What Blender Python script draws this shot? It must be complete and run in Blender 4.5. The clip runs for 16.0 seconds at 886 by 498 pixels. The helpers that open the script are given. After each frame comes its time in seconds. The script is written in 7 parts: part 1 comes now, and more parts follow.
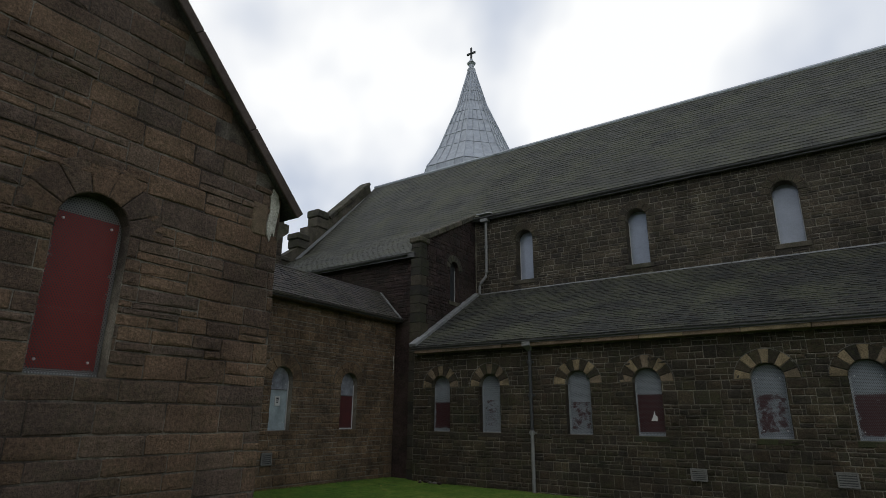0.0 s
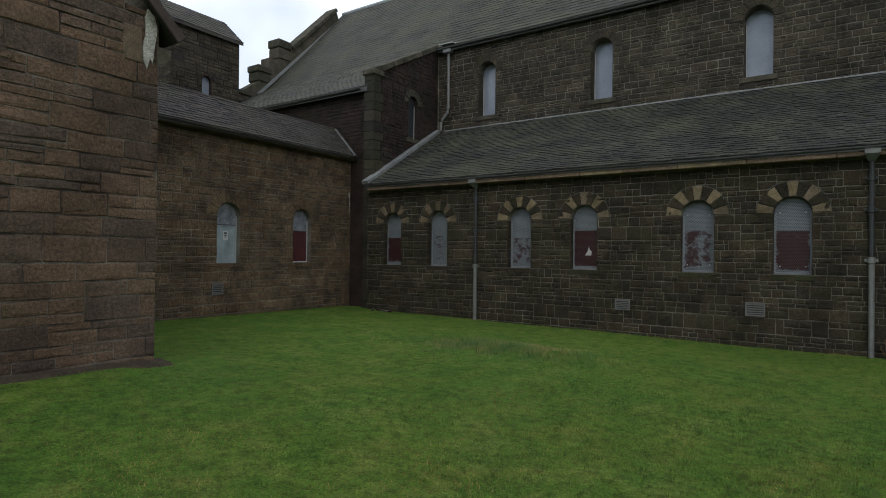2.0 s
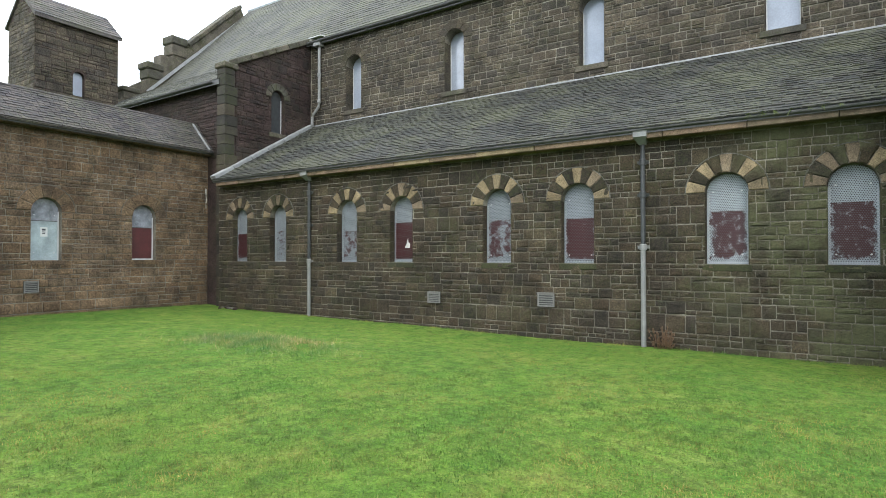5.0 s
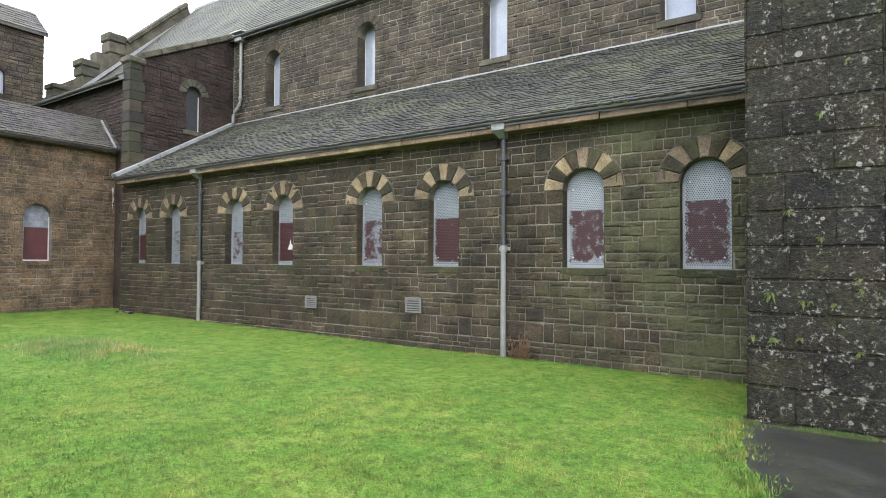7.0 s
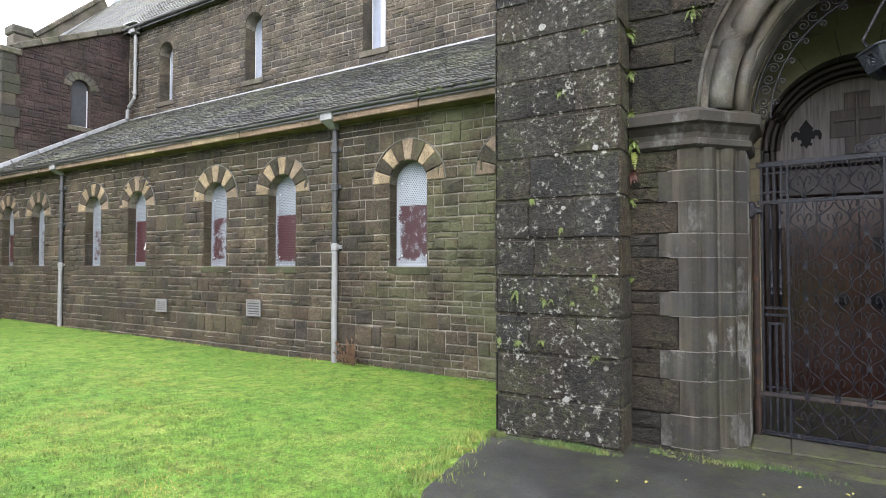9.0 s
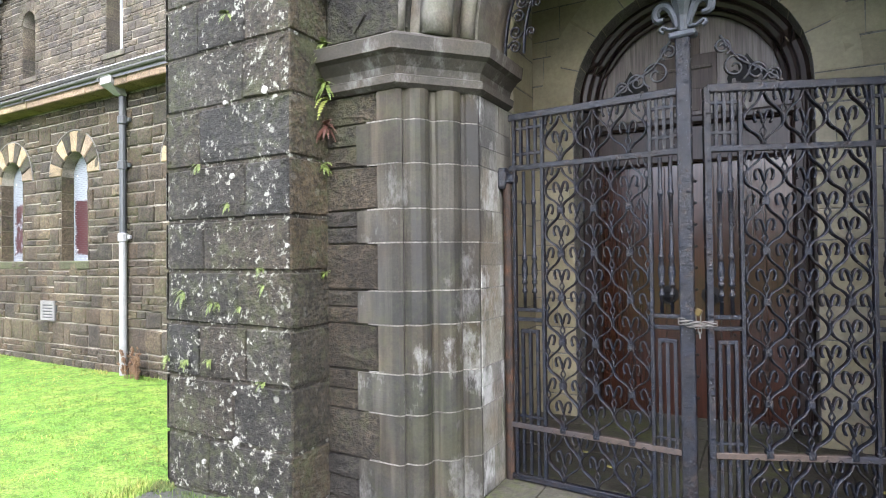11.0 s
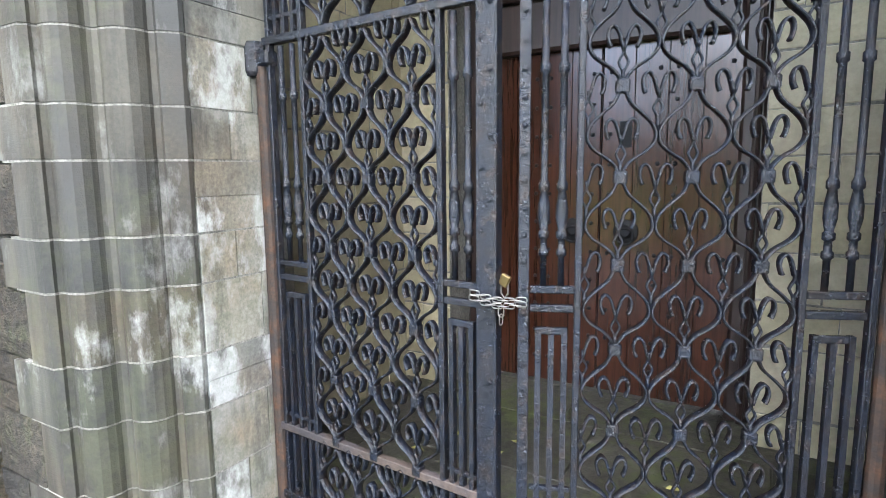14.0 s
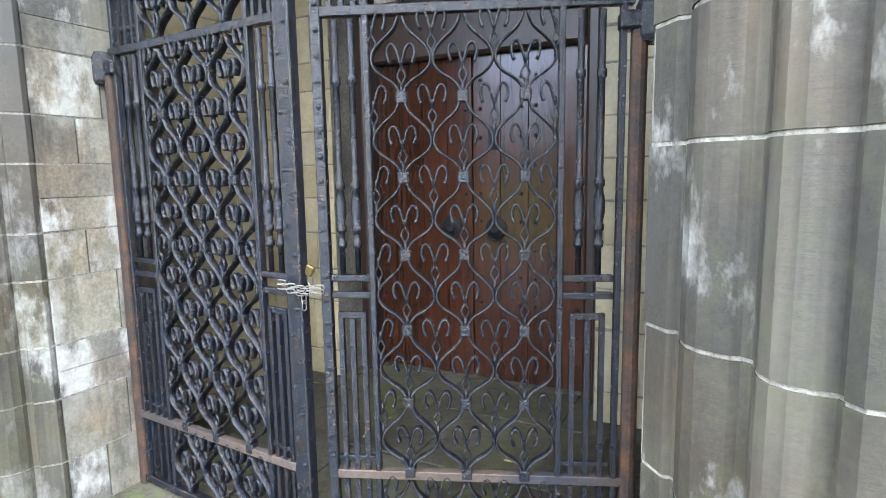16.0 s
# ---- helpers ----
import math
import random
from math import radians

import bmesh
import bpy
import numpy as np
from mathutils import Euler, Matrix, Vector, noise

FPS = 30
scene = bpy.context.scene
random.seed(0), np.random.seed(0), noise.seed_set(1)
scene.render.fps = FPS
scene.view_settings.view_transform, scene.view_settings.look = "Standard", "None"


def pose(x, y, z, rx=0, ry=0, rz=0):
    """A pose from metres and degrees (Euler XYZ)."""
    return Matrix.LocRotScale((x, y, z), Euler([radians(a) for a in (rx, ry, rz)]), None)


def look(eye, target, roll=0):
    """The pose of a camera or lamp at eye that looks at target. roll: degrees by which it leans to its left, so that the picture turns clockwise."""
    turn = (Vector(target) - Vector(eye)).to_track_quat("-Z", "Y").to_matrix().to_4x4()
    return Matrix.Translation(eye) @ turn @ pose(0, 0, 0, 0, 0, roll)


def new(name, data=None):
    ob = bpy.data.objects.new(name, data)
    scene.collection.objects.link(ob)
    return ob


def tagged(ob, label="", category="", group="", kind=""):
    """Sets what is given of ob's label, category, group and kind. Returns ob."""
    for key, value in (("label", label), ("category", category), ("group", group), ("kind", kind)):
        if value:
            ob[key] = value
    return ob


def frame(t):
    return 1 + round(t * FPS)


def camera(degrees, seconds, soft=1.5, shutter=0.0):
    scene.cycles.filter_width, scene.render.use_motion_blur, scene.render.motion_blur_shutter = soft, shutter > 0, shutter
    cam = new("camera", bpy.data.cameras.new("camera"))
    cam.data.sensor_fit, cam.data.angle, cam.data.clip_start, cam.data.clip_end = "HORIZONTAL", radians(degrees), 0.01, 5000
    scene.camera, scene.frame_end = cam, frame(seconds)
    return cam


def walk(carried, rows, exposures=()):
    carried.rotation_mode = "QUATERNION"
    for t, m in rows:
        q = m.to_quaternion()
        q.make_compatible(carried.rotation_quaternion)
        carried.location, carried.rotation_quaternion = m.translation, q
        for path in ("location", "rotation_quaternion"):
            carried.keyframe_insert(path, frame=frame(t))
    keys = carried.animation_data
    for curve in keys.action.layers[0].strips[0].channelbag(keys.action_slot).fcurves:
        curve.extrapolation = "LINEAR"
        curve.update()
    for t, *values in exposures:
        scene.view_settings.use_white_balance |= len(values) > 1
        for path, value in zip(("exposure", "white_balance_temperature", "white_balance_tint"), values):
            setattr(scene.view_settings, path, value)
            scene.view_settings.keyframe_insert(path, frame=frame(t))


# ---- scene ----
cam = camera(76.0, 16.0, soft=0.8)
PATH = [
    (0, (-0.853, -0.514, 2.005), (-1.926, 1.075, 2.575), 0.4),
    (0.5, (-0.758, -0.431, 1.979), (-1.848, 1.18, 2.446), 0.4),
    (1, (-0.541, -0.202, 1.983), (-1.655, 1.44, 2.235), 0.6),
    (1.5, (-0.17, 0.103, 1.987), (-1.282, 1.766, 2.023), 0.7),
    (2, (0.336, 0.503, 1.963), (-0.782, 2.161, 1.98), 0.6),
    (2.5, (0.913, 0.973, 1.9), (-0.216, 2.623, 1.907), 0.6),
    (3, (1.567, 1.405, 1.841), (0.431, 3.051, 1.853), 0.6),
    (3.5, (2.149, 1.904, 1.832), (1.015, 3.552, 1.845), 0.4),
    (4, (2.755, 2.388, 1.806), (1.64, 4.048, 1.825), 0.4),
    (4.2, (2.996, 2.547, 1.793), (1.888, 4.212, 1.813), 0.0),
    (6.3, (5.119, 4.654, 1.671), (4.04, 6.337, 1.713), 0.4),
    (6.5, (5.351, 4.887, 1.694), (4.26, 6.563, 1.736), 0.2),
    (7, (5.747, 5.45, 1.688), (4.644, 7.118, 1.733), 0.3),
    (7.5, (6.169, 5.927, 1.666), (5.06, 7.591, 1.715), 0.3),
    (8, (6.621, 6.382, 1.674), (5.514, 8.047, 1.725), 0.3),
    (8.5, (7.059, 6.86, 1.658), (5.988, 8.548, 1.708), 0.2),
    (9, (7.525, 7.33, 1.629), (6.485, 9.038, 1.684), 0.0),
    (9.5, (7.901, 7.913, 1.574), (6.893, 9.639, 1.634), 0.1),
    (9.7, (8.051, 8.146, 1.568), (7.054, 9.878, 1.629), 0.0),
    (11.8, (8.979, 10.542, 1.615), (8.014, 12.294, 1.625), -0.8),
    (12, (9.002, 10.714, 1.613), (8.032, 12.463, 1.621), -0.9),
    (12.5, (9.048, 11.028, 1.613), (8.071, 12.77, 1.513), -0.8),
    (13, (9.143, 11.276, 1.626), (8.155, 12.996, 1.368), -0.6),
    (13.5, (9.202, 11.413, 1.631), (8.206, 13.127, 1.361), -0.6),
    (14, (9.258, 11.524, 1.633), (8.26, 13.236, 1.363), -0.6),
    (14.5, (9.294, 11.635, 1.643), (8.312, 13.355, 1.368), -0.5),
    (15, (9.386, 11.696, 1.651), (8.432, 13.432, 1.375), -0.6),
    (15.5, (9.534, 11.695, 1.652), (8.612, 13.449, 1.377), -0.7),
    (16, (9.893, 11.599, 1.624), (9.004, 13.371, 1.358), -0.9),
]
EXPOSURES = [(0.0, -0.82, 6500, 9), (0.5, -1.08, 6500, 9), (1.0, -1.03, 6500, 9), (1.5, -0.83, 6500, 8), (2.0, -0.33, 6500, 7), (2.5, 0.22, 6500, 6), (3.0, 0.6, 6500, 4), (3.5, 0.84, 6500, 4), (4.0, 1.17, 6500, 5), (6.5, 1.76, 6500, 9), (7.0, 1.86, 6500, 11), (8.0, 2.0, 6480, 13), (9.0, 2.32, 6450, 16), (9.5, 2.6, 6450, 17), (11.8, 3.66, 6300, 15), (12.5, 3.88, 6280, 13), (13.5, 3.95, 6150, 10), (14.5, 3.98, 6150, 10), (16.0, 4.05, 6150, 10)]
walk(cam, [(t, look(eye, target, roll)) for t, eye, target, roll in PATH], EXPOSURES)

# ---- daylight: bright overcast sky, wide soft sun ----
SUN_UP, SUN_TURN = 48.0, 155.0
world = bpy.data.worlds.new("sky")
scene.world = world
world.use_nodes = True
wn, wl = world.node_tree.nodes, world.node_tree.links
wn.clear()
sky = wn.new("ShaderNodeTexSky")
sky.sky_type, sky.sun_disc = "NISHITA", False
sky.sun_elevation, sky.sun_rotation = radians(SUN_UP), radians(SUN_TURN)
coord, cloud, ramp, mix = wn.new("ShaderNodeTexCoord"), wn.new("ShaderNodeTexNoise"), wn.new("ShaderNodeValToRGB"), wn.new("ShaderNodeMix")
dim, bg, wout = wn.new("ShaderNodeVectorMath"), wn.new("ShaderNodeBackground"), wn.new("ShaderNodeOutputWorld")
cloud.inputs["Scale"].default_value, cloud.inputs["Detail"].default_value, cloud.inputs["Roughness"].default_value = 2.1, 4.0, 0.46
cloud.inputs["Distortion"].default_value = 0.1
ramp.color_ramp.elements[0].position, ramp.color_ramp.elements[0].color = 0.40, (0.46, 0.56, 0.76, 1)
ramp.color_ramp.elements[1].position, ramp.color_ramp.elements[1].color = 0.60, (1.32, 1.32, 1.32, 1)
dim.operation, dim.inputs[1].default_value = "SCALE", (0, 0, 0)
dim.inputs["Scale"].default_value = 0.1
mix.data_type, mix.inputs["Factor"].default_value = "RGBA", 0.88
wl.new(coord.outputs["Generated"], cloud.inputs["Vector"])
wl.new(cloud.outputs["Fac"], ramp.inputs["Fac"])
wl.new(sky.outputs["Color"], dim.inputs[0])
wl.new(dim.outputs["Vector"], mix.inputs["A"])
wl.new(ramp.outputs["Color"], mix.inputs["B"])
wl.new(mix.outputs["Result"], bg.inputs["Color"])
wl.new(bg.outputs["Background"], wout.inputs["Surface"])
bg.inputs["Strength"].default_value = 1.5
sun = new("sun", bpy.data.lights.new("sun", "SUN"))
sun.data.energy, sun.data.angle, sun.data.color = 0.7, radians(30), (1.0, 0.97, 0.92)
sun_dir = Vector((math.sin(radians(SUN_TURN)) * math.cos(radians(SUN_UP)), math.cos(radians(SUN_TURN)) * math.cos(radians(SUN_UP)), math.sin(radians(SUN_UP))))
sun.matrix_world = look(sun_dir * 60, (0, 0, 0))


# ---- materials ----
class Mat:
    """A small builder for node materials."""

    def __init__(self, name, rough=0.8, metal=0.0, spec=0.5):
        self.m = bpy.data.materials.new(name)
        self.m.use_nodes = True
        self.n, self.l = self.m.node_tree.nodes, self.m.node_tree.links
        self.bsdf = self.n["Principled BSDF"]
        self.bsdf.inputs["Roughness"].default_value = rough
        self.bsdf.inputs["Metallic"].default_value = metal
        self.bsdf.inputs["Specular IOR Level"].default_value = spec
        self.geo = self.n.new("ShaderNodeNewGeometry")
        self.info = self.n.new("ShaderNodeObjectInfo")
        self.pos = self.geo.outputs["Position"]

    def noise(self, scale, detail=4.0, rough=0.55, vec=None, stretch=None):
        t = self.n.new("ShaderNodeTexNoise")
        t.inputs["Scale"].default_value, t.inputs["Detail"].default_value, t.inputs["Roughness"].default_value = scale, detail, rough
        v = vec or self.pos
        if stretch:
            k = self.n.new("ShaderNodeVectorMath")
            k.operation, k.inputs[1].default_value = "MULTIPLY", stretch
            self.l.new(v, k.inputs[0])
            v = k.outputs[0]
        self.l.new(v, t.inputs["Vector"])
        return t.outputs["Fac"]

    def voronoi(self, scale, feature="F1", out="Distance"):
        t = self.n.new("ShaderNodeTexVoronoi")
        t.feature = feature
        t.inputs["Scale"].default_value = scale
        self.l.new(self.pos, t.inputs["Vector"])
        return t.outputs[out]

    def ramp(self, fac, *stops, steps=False):
        r = self.n.new("ShaderNodeValToRGB")
        e = r.color_ramp.elements
        while len(e) < len(stops):
            e.new(0.5)
        for k, (p, c) in enumerate(stops):
            e[k].position = p
            e[k].color = (c, c, c, 1) if isinstance(c, (int, float)) else (*c, 1)
        if steps:
            r.color_ramp.interpolation = "CONSTANT"
        self.l.new(fac, r.inputs["Fac"])
        return r.outputs["Color"]

    def math(self, op, a, b=None, clamp=False):
        k = self.n.new("ShaderNodeMath")
        k.operation, k.use_clamp = op, clamp
        for i, v in enumerate((a, b)):
            if isinstance(v, (int, float)):
                k.inputs[i].default_value = v
            elif v is not None:
                self.l.new(v, k.inputs[i])
        return k.outputs[0]

    def mix(self, fac, a, b, blend="MIX"):
        k = self.n.new("ShaderNodeMix")
        k.data_type, k.blend_type = "RGBA", blend
        for s, v in (("Factor", fac), ("A", a), ("B", b)):
            sock = k.inputs[s]
            if isinstance(v, (int, float)):
                if s == "Factor":
                    sock.default_value = v
                else:
                    sock.default_value = (v, v, v, 1)
            elif isinstance(v, tuple):
                sock.default_value = (*v, 1)
            else:
                self.l.new(v, sock)
        return k.outputs["Result"]

    def rnd(self):
        """One random number a piece, whether it is an object or an island of a joined mesh."""
        a = self.math("MULTIPLY", self.info.outputs["Random"], 5.37)
        return self.math("FRACT", self.math("ADD", a, self.geo.outputs["Random Per Island"]))

    def axis(self, which):
        s = self.n.new("ShaderNodeSeparateXYZ")
        self.l.new(self.pos, s.inputs[0])
        return s.outputs[which]

    def rise(self, v, lo, hi):
        k = self.n.new("ShaderNodeMapRange")
        k.interpolation_type = "SMOOTHSTEP"
        k.inputs["From Min"].default_value, k.inputs["From Max"].default_value = lo, hi
        self.l.new(v, k.inputs["Value"])
        return k.outputs["Result"]

    def color(self, c):
        if isinstance(c, tuple):
            self.bsdf.inputs["Base Color"].default_value = (*c, 1)
        else:
            self.l.new(c, self.bsdf.inputs["Base Color"])
        return self

    def rough(self, v):
        self.l.new(v, self.bsdf.inputs["Roughness"])
        return self

    def bump(self, h, strength=0.4, dist=0.01):
        b = self.n.new("ShaderNodeBump")
        b.inputs["Strength"].default_value, b.inputs["Distance"].default_value = strength, dist
        self.l.new(h, b.inputs["Height"])
        self.l.new(b.outputs["Normal"], self.bsdf.inputs["Normal"])
        return self


def stone_mat(name, tones, rough=0.9, dist=0.012, moss=0.0, lichen=0.0, algae=None, streaks=0.0, fine=55.0, tone_scale=0.42, pale=None, calm=False, salts=0.0, bloom=0.54, rocky=0.0, tooled=False):
    """Weathered stone: one tone a block, blotches, grit; moss and lichen patches where asked."""
    m = Mat(name, rough, spec=0.25)
    k = len(tones)
    tones = [tuple(v * tone_scale for v in t) for t in tones]
    c = m.ramp(m.rnd(), *[(i / k, t) for i, t in enumerate(tones)], steps=True)
    if pale:
        c = m.mix(m.ramp(m.noise(1.4, 4, 0.6), (0.42, 0.0), (0.6, 1.0)), c, pale)
    blot = m.ramp(m.noise(2.3, 6, 0.65), (0.3, 0.8 if calm else 0.5), (0.7, 1.2 if calm else 1.45))
    c = m.mix(1.0, c, blot, "MULTIPLY")
    grit = m.ramp(m.noise(fine, 6, 0.75), (0.3, 0.85 if calm else 0.6 if salts else 0.3), (0.7, 1.15 if calm else 1.35 if salts else 1.7))
    c = m.mix(1.0, c, grit, "MULTIPLY")
    if rocky:
        c = m.mix(1.0, c, m.ramp(m.noise(24, 5, 0.7), (0.34, 1 - 0.5 * rocky), (0.5, 0.97), (0.66, 1 + 0.5 * rocky)), "MULTIPLY")
        c = m.mix(1.0, c, m.ramp(m.noise(0.7, 4, 0.6), (0.35, 0.75), (0.65, 1.25)), "MULTIPLY")
    if streaks:
        st = m.ramp(m.noise(1.0, 4, 0.6, stretch=(7, 7, 0.35)), (0.5, 0.0), (0.68, streaks))
        c = m.mix(st, c, (0.125, 0.117, 0.092))
        dk = m.ramp(m.noise(1.6, 5, 0.65, stretch=(3, 3, 0.8)), (0.52, 0.0), (0.66, 0.75))
        c = m.mix(dk, c, (0.016, 0.0155, 0.0145))
    if salts:
        brown = m.ramp(m.noise(1.9, 5, 0.6), (0.48, 0.0), (0.62, 0.5))
        c = m.mix(brown, c, m.mix(1.0, c, (0.95, 0.70, 0.46), "MULTIPLY"))
        w = m.math("MULTIPLY", m.ramp(m.noise(2.6, 6, 0.7, stretch=(1.5, 1.5, 0.75)), (bloom, 0.0), (bloom + 0.09, 1.0)), m.ramp(m.noise(24, 5, 0.7), (0.32, 0.45), (0.62, 1.0)))
        w = m.math("MULTIPLY", w, m.ramp(m.rnd(), (0.30, 0.25), (0.55, salts)))
        c = m.mix(w, c, (0.20, 0.20, 0.19))
    if moss:
        g = m.ramp(m.math("MULTIPLY", m.noise(1.3, 5, 0.65), m.noise(14, 4, 0.6)), (0.24, 0.0), (0.36, moss))
        c = m.mix(g, c, (0.036, 0.042, 0.015))
    if algae:
        x0, x1, power = algae
        a = m.math("MULTIPLY", m.rise(m.axis(0), x0, x1), m.ramp(m.noise(1.1, 5, 0.65), (0.40, 0.05), (0.60, power)))
        c = m.mix(m.math("MULTIPLY", a, m.ramp(m.noise(19, 5, 0.7), (0.3, 0.5), (0.6, 1.0))), c, (0.082, 0.088, 0.042))
    if lichen:
        field = m.ramp(m.noise(2.0, 5, 0.65), (0.40, 0.15), (0.55, 1.0))
        wob = m.math("MULTIPLY", m.noise(70, 3, 0.6), 0.14)
        s1 = m.ramp(m.math("ADD", m.voronoi(13), wob), (0.24, 1.0), (0.30, 0.0))
        keep = m.ramp(m.voronoi(13, out="Color"), (0.66, 0.0), (0.70, 1.0))
        s0 = m.ramp(m.math("ADD", m.voronoi(6), wob), (0.20, 1.0), (0.25, 0.0))
        keep0 = m.ramp(m.voronoi(6, out="Color"), (0.74, 0.0), (0.78, 1.0))
        s2 = m.ramp(m.noise(16, 7, 0.82), (0.56, 0.0), (0.61, 1.0))
        spots = m.math("MULTIPLY", m.math("MAXIMUM", m.math("MULTIPLY", s1, keep), s2), field)
        spots = m.math("MAXIMUM", spots, m.math("MULTIPLY", s0, keep0))
        c = m.mix(m.math("MULTIPLY", spots, lichen), c, (0.24, 0.24, 0.205))
    m.color(c)
    h = m.math("ADD", m.noise(26 if rocky else 16, 6, 0.68), m.math("MULTIPLY", m.noise(fine * 1.5, 3, 0.6), 0.4))
    if tooled:
        h = m.math("ADD", m.math("MULTIPLY", h, 0.6), m.math("MULTIPLY", m.noise(4.0, 4, 0.6, stretch=(1.2, 1.2, 26)), 0.22))
    m.bump(h, 1.0 if rocky else 0.75, dist * (2.2 if rocky else 1.0))
    return m.m


def plain(name, col, rough=0.6, metal=0.0, var=0.18, scale=6.0, dist=0.003, spec=0.5, worn=0.55):
    col = tuple(v * worn for v in col)
    m = Mat(name, rough, metal, spec)
    k = m.ramp(m.noise(scale, 5, 0.6), (0.3, 1 - var), (0.7, 1 + var))
    f = m.ramp(m.noise(scale * 14, 3, 0.6), (0.3, 1 - var * 0.7), (0.7, 1 + var * 0.7))
    m.color(m.mix(1.0, m.mix(1.0, col, k, "MULTIPLY"), f, "MULTIPLY"))
    m.bump(m.noise(scale * 12, 4, 0.6), 0.4, dist)
    return m.m


BROWN = [(0.090, 0.068, 0.045), (0.106, 0.081, 0.051), (0.077, 0.060, 0.042), (0.122, 0.094, 0.058), (0.084, 0.068, 0.048), (0.100, 0.072, 0.045), (0.068, 0.056, 0.042), (0.092, 0.071, 0.047)]
RUSSET = [(0.110, 0.072, 0.042), (0.128, 0.085, 0.050), (0.094, 0.066, 0.042), (0.118, 0.084, 0.054), (0.102, 0.070, 0.045), (0.135, 0.092, 0.055)]
M_AISLE = stone_mat("aisle_stone", BROWN, moss=0.5, algae=(1.6, 3.6, 0.9), tone_scale=0.40, rocky=1.0)
M_ANNEX = stone_mat("annex_stone", RUSSET, moss=0.15, tone_scale=0.94, rocky=1.0)
M_CLERE = stone_mat("clerestory_stone", [(0.125, 0.105, 0.075), (0.15, 0.122, 0.085), (0.105, 0.088, 0.066), (0.135, 0.108, 0.076), (0.095, 0.082, 0.066)], moss=0.3, tone_scale=0.40, rocky=1.0)
M_GABLE = stone_mat("gable_stone", [(0.088, 0.057, 0.038), (0.102, 0.065, 0.042), (0.074, 0.050, 0.036), (0.108, 0.070, 0.045), (0.086, 0.060, 0.043), (0.068, 0.048, 0.037)], dist=0.014, moss=0.25, fine=48, tone_scale=1.2, calm=True, rocky=0.75)
M_DARK = stone_mat("damp_dark_stone", [(0.062, 0.042, 0.037), (0.076, 0.050, 0.043), (0.052, 0.038, 0.035), (0.07, 0.044, 0.040)], moss=0.2, tone_scale=0.42, rocky=1.0)
# M_BUTT, M_ASHLAR and M_ROUGH: tones scaled low to carry the porch's shade
M_BUTT = stone_mat("buttress_stone", [(0.068, 0.061, 0.049), (0.082, 0.072, 0.055), (0.060, 0.056, 0.049), (0.088, 0.071, 0.050)], dist=0.022, moss=0.5, lichen=0.85, fine=30, tone_scale=0.26, rocky=1.0)
M_ASHLAR = stone_mat("dressed_ashlar", [(0.20, 0.18, 0.135), (0.26, 0.23, 0.165), (0.15, 0.142, 0.12), (0.22, 0.195, 0.145), (0.215, 0.168, 0.10), (0.165, 0.154, 0.125), (0.25, 0.205, 0.13)], rough=0.75, dist=0.005, moss=0.2, streaks=0.22, fine=60, tone_scale=0.074, salts=0.42, bloom=0.55, tooled=True)
M_REVEAL = stone_mat("pale_stained_ashlar", [(0.26, 0.25, 0.21), (0.33, 0.31, 0.25), (0.20, 0.195, 0.18), (0.30, 0.285, 0.24)], rough=0.75, dist=0.005, moss=0.25, streaks=0.45, fine=60, tone_scale=0.31, salts=1.0, bloom=0.49, tooled=True)
M_ARCH = stone_mat("smooth_arch_stone", [(0.20, 0.185, 0.155), (0.23, 0.21, 0.17), (0.185, 0.17, 0.145)], rough=0.75, dist=0.004, moss=0.3, streaks=0.2, fine=60, tone_scale=0.27, salts=0.3)
M_IMPOST = stone_mat("moulded_impost_stone", [(0.20, 0.175, 0.14), (0.17, 0.15, 0.12)], rough=0.75, dist=0.005, moss=0.08, fine=60, tone_scale=0.14, salts=0.3)
M_FLANK = stone_mat("sheltered_mossy_block", [(0.078, 0.060, 0.034), (0.092, 0.069, 0.038), (0.066, 0.054, 0.034), (0.085, 0.062, 0.032)], dist=0.03, moss=0.7, fine=30, tone_scale=0.35, lichen=0.12, rocky=1.0)
M_ROUGH = stone_mat("rough_faced_block", [(0.094, 0.078, 0.054), (0.115, 0.093, 0.062), (0.082, 0.071, 0.055), (0.106, 0.082, 0.052)], dist=0.022, moss=0.35, fine=34, tone_scale=0.18, rocky=1.0)
M_CREAM = stone_mat("cream_sandstone", [(0.37, 0.285, 0.17), (0.32, 0.25, 0.155), (0.40, 0.31, 0.185), (0.28, 0.215, 0.145)], dist=0.004, moss=0.12, fine=60)
M_EAVES = stone_mat("stained_eaves_stone", [(0.29, 0.21, 0.14), (0.23, 0.175, 0.12), (0.32, 0.225, 0.15)], dist=0.005, moss=0.25, fine=50)
M_MORTAR = stone_mat("lime_mortar", [(0.25, 0.225, 0.18)], dist=0.006, pale=(0.16, 0.148, 0.122))
M_MORTAR_PALE = stone_mat("pale_mortar", [(0.21, 0.20, 0.175)], dist=0.006)
M_MORTAR_GABLE = stone_mat("gable_mortar", [(0.10, 0.08, 0.065)], dist=0.006, pale=(0.15, 0.135, 0.11))
M_COPING = stone_mat("mossy_coping_stone", [(0.10, 0.092, 0.07), (0.12, 0.105, 0.08), (0.085, 0.08, 0.062)], dist=0.02, moss=0.7, tone_scale=0.58)
M_LEAD = plain("weathered_lead", (0.40, 0.43, 0.47), 0.45, 0.3, 0.2, 3.0, worn=0.8)
M_FLASH = plain("lead_flashing", (0.36, 0.37, 0.37), 0.55, 0.2, 0.25, 4.0)
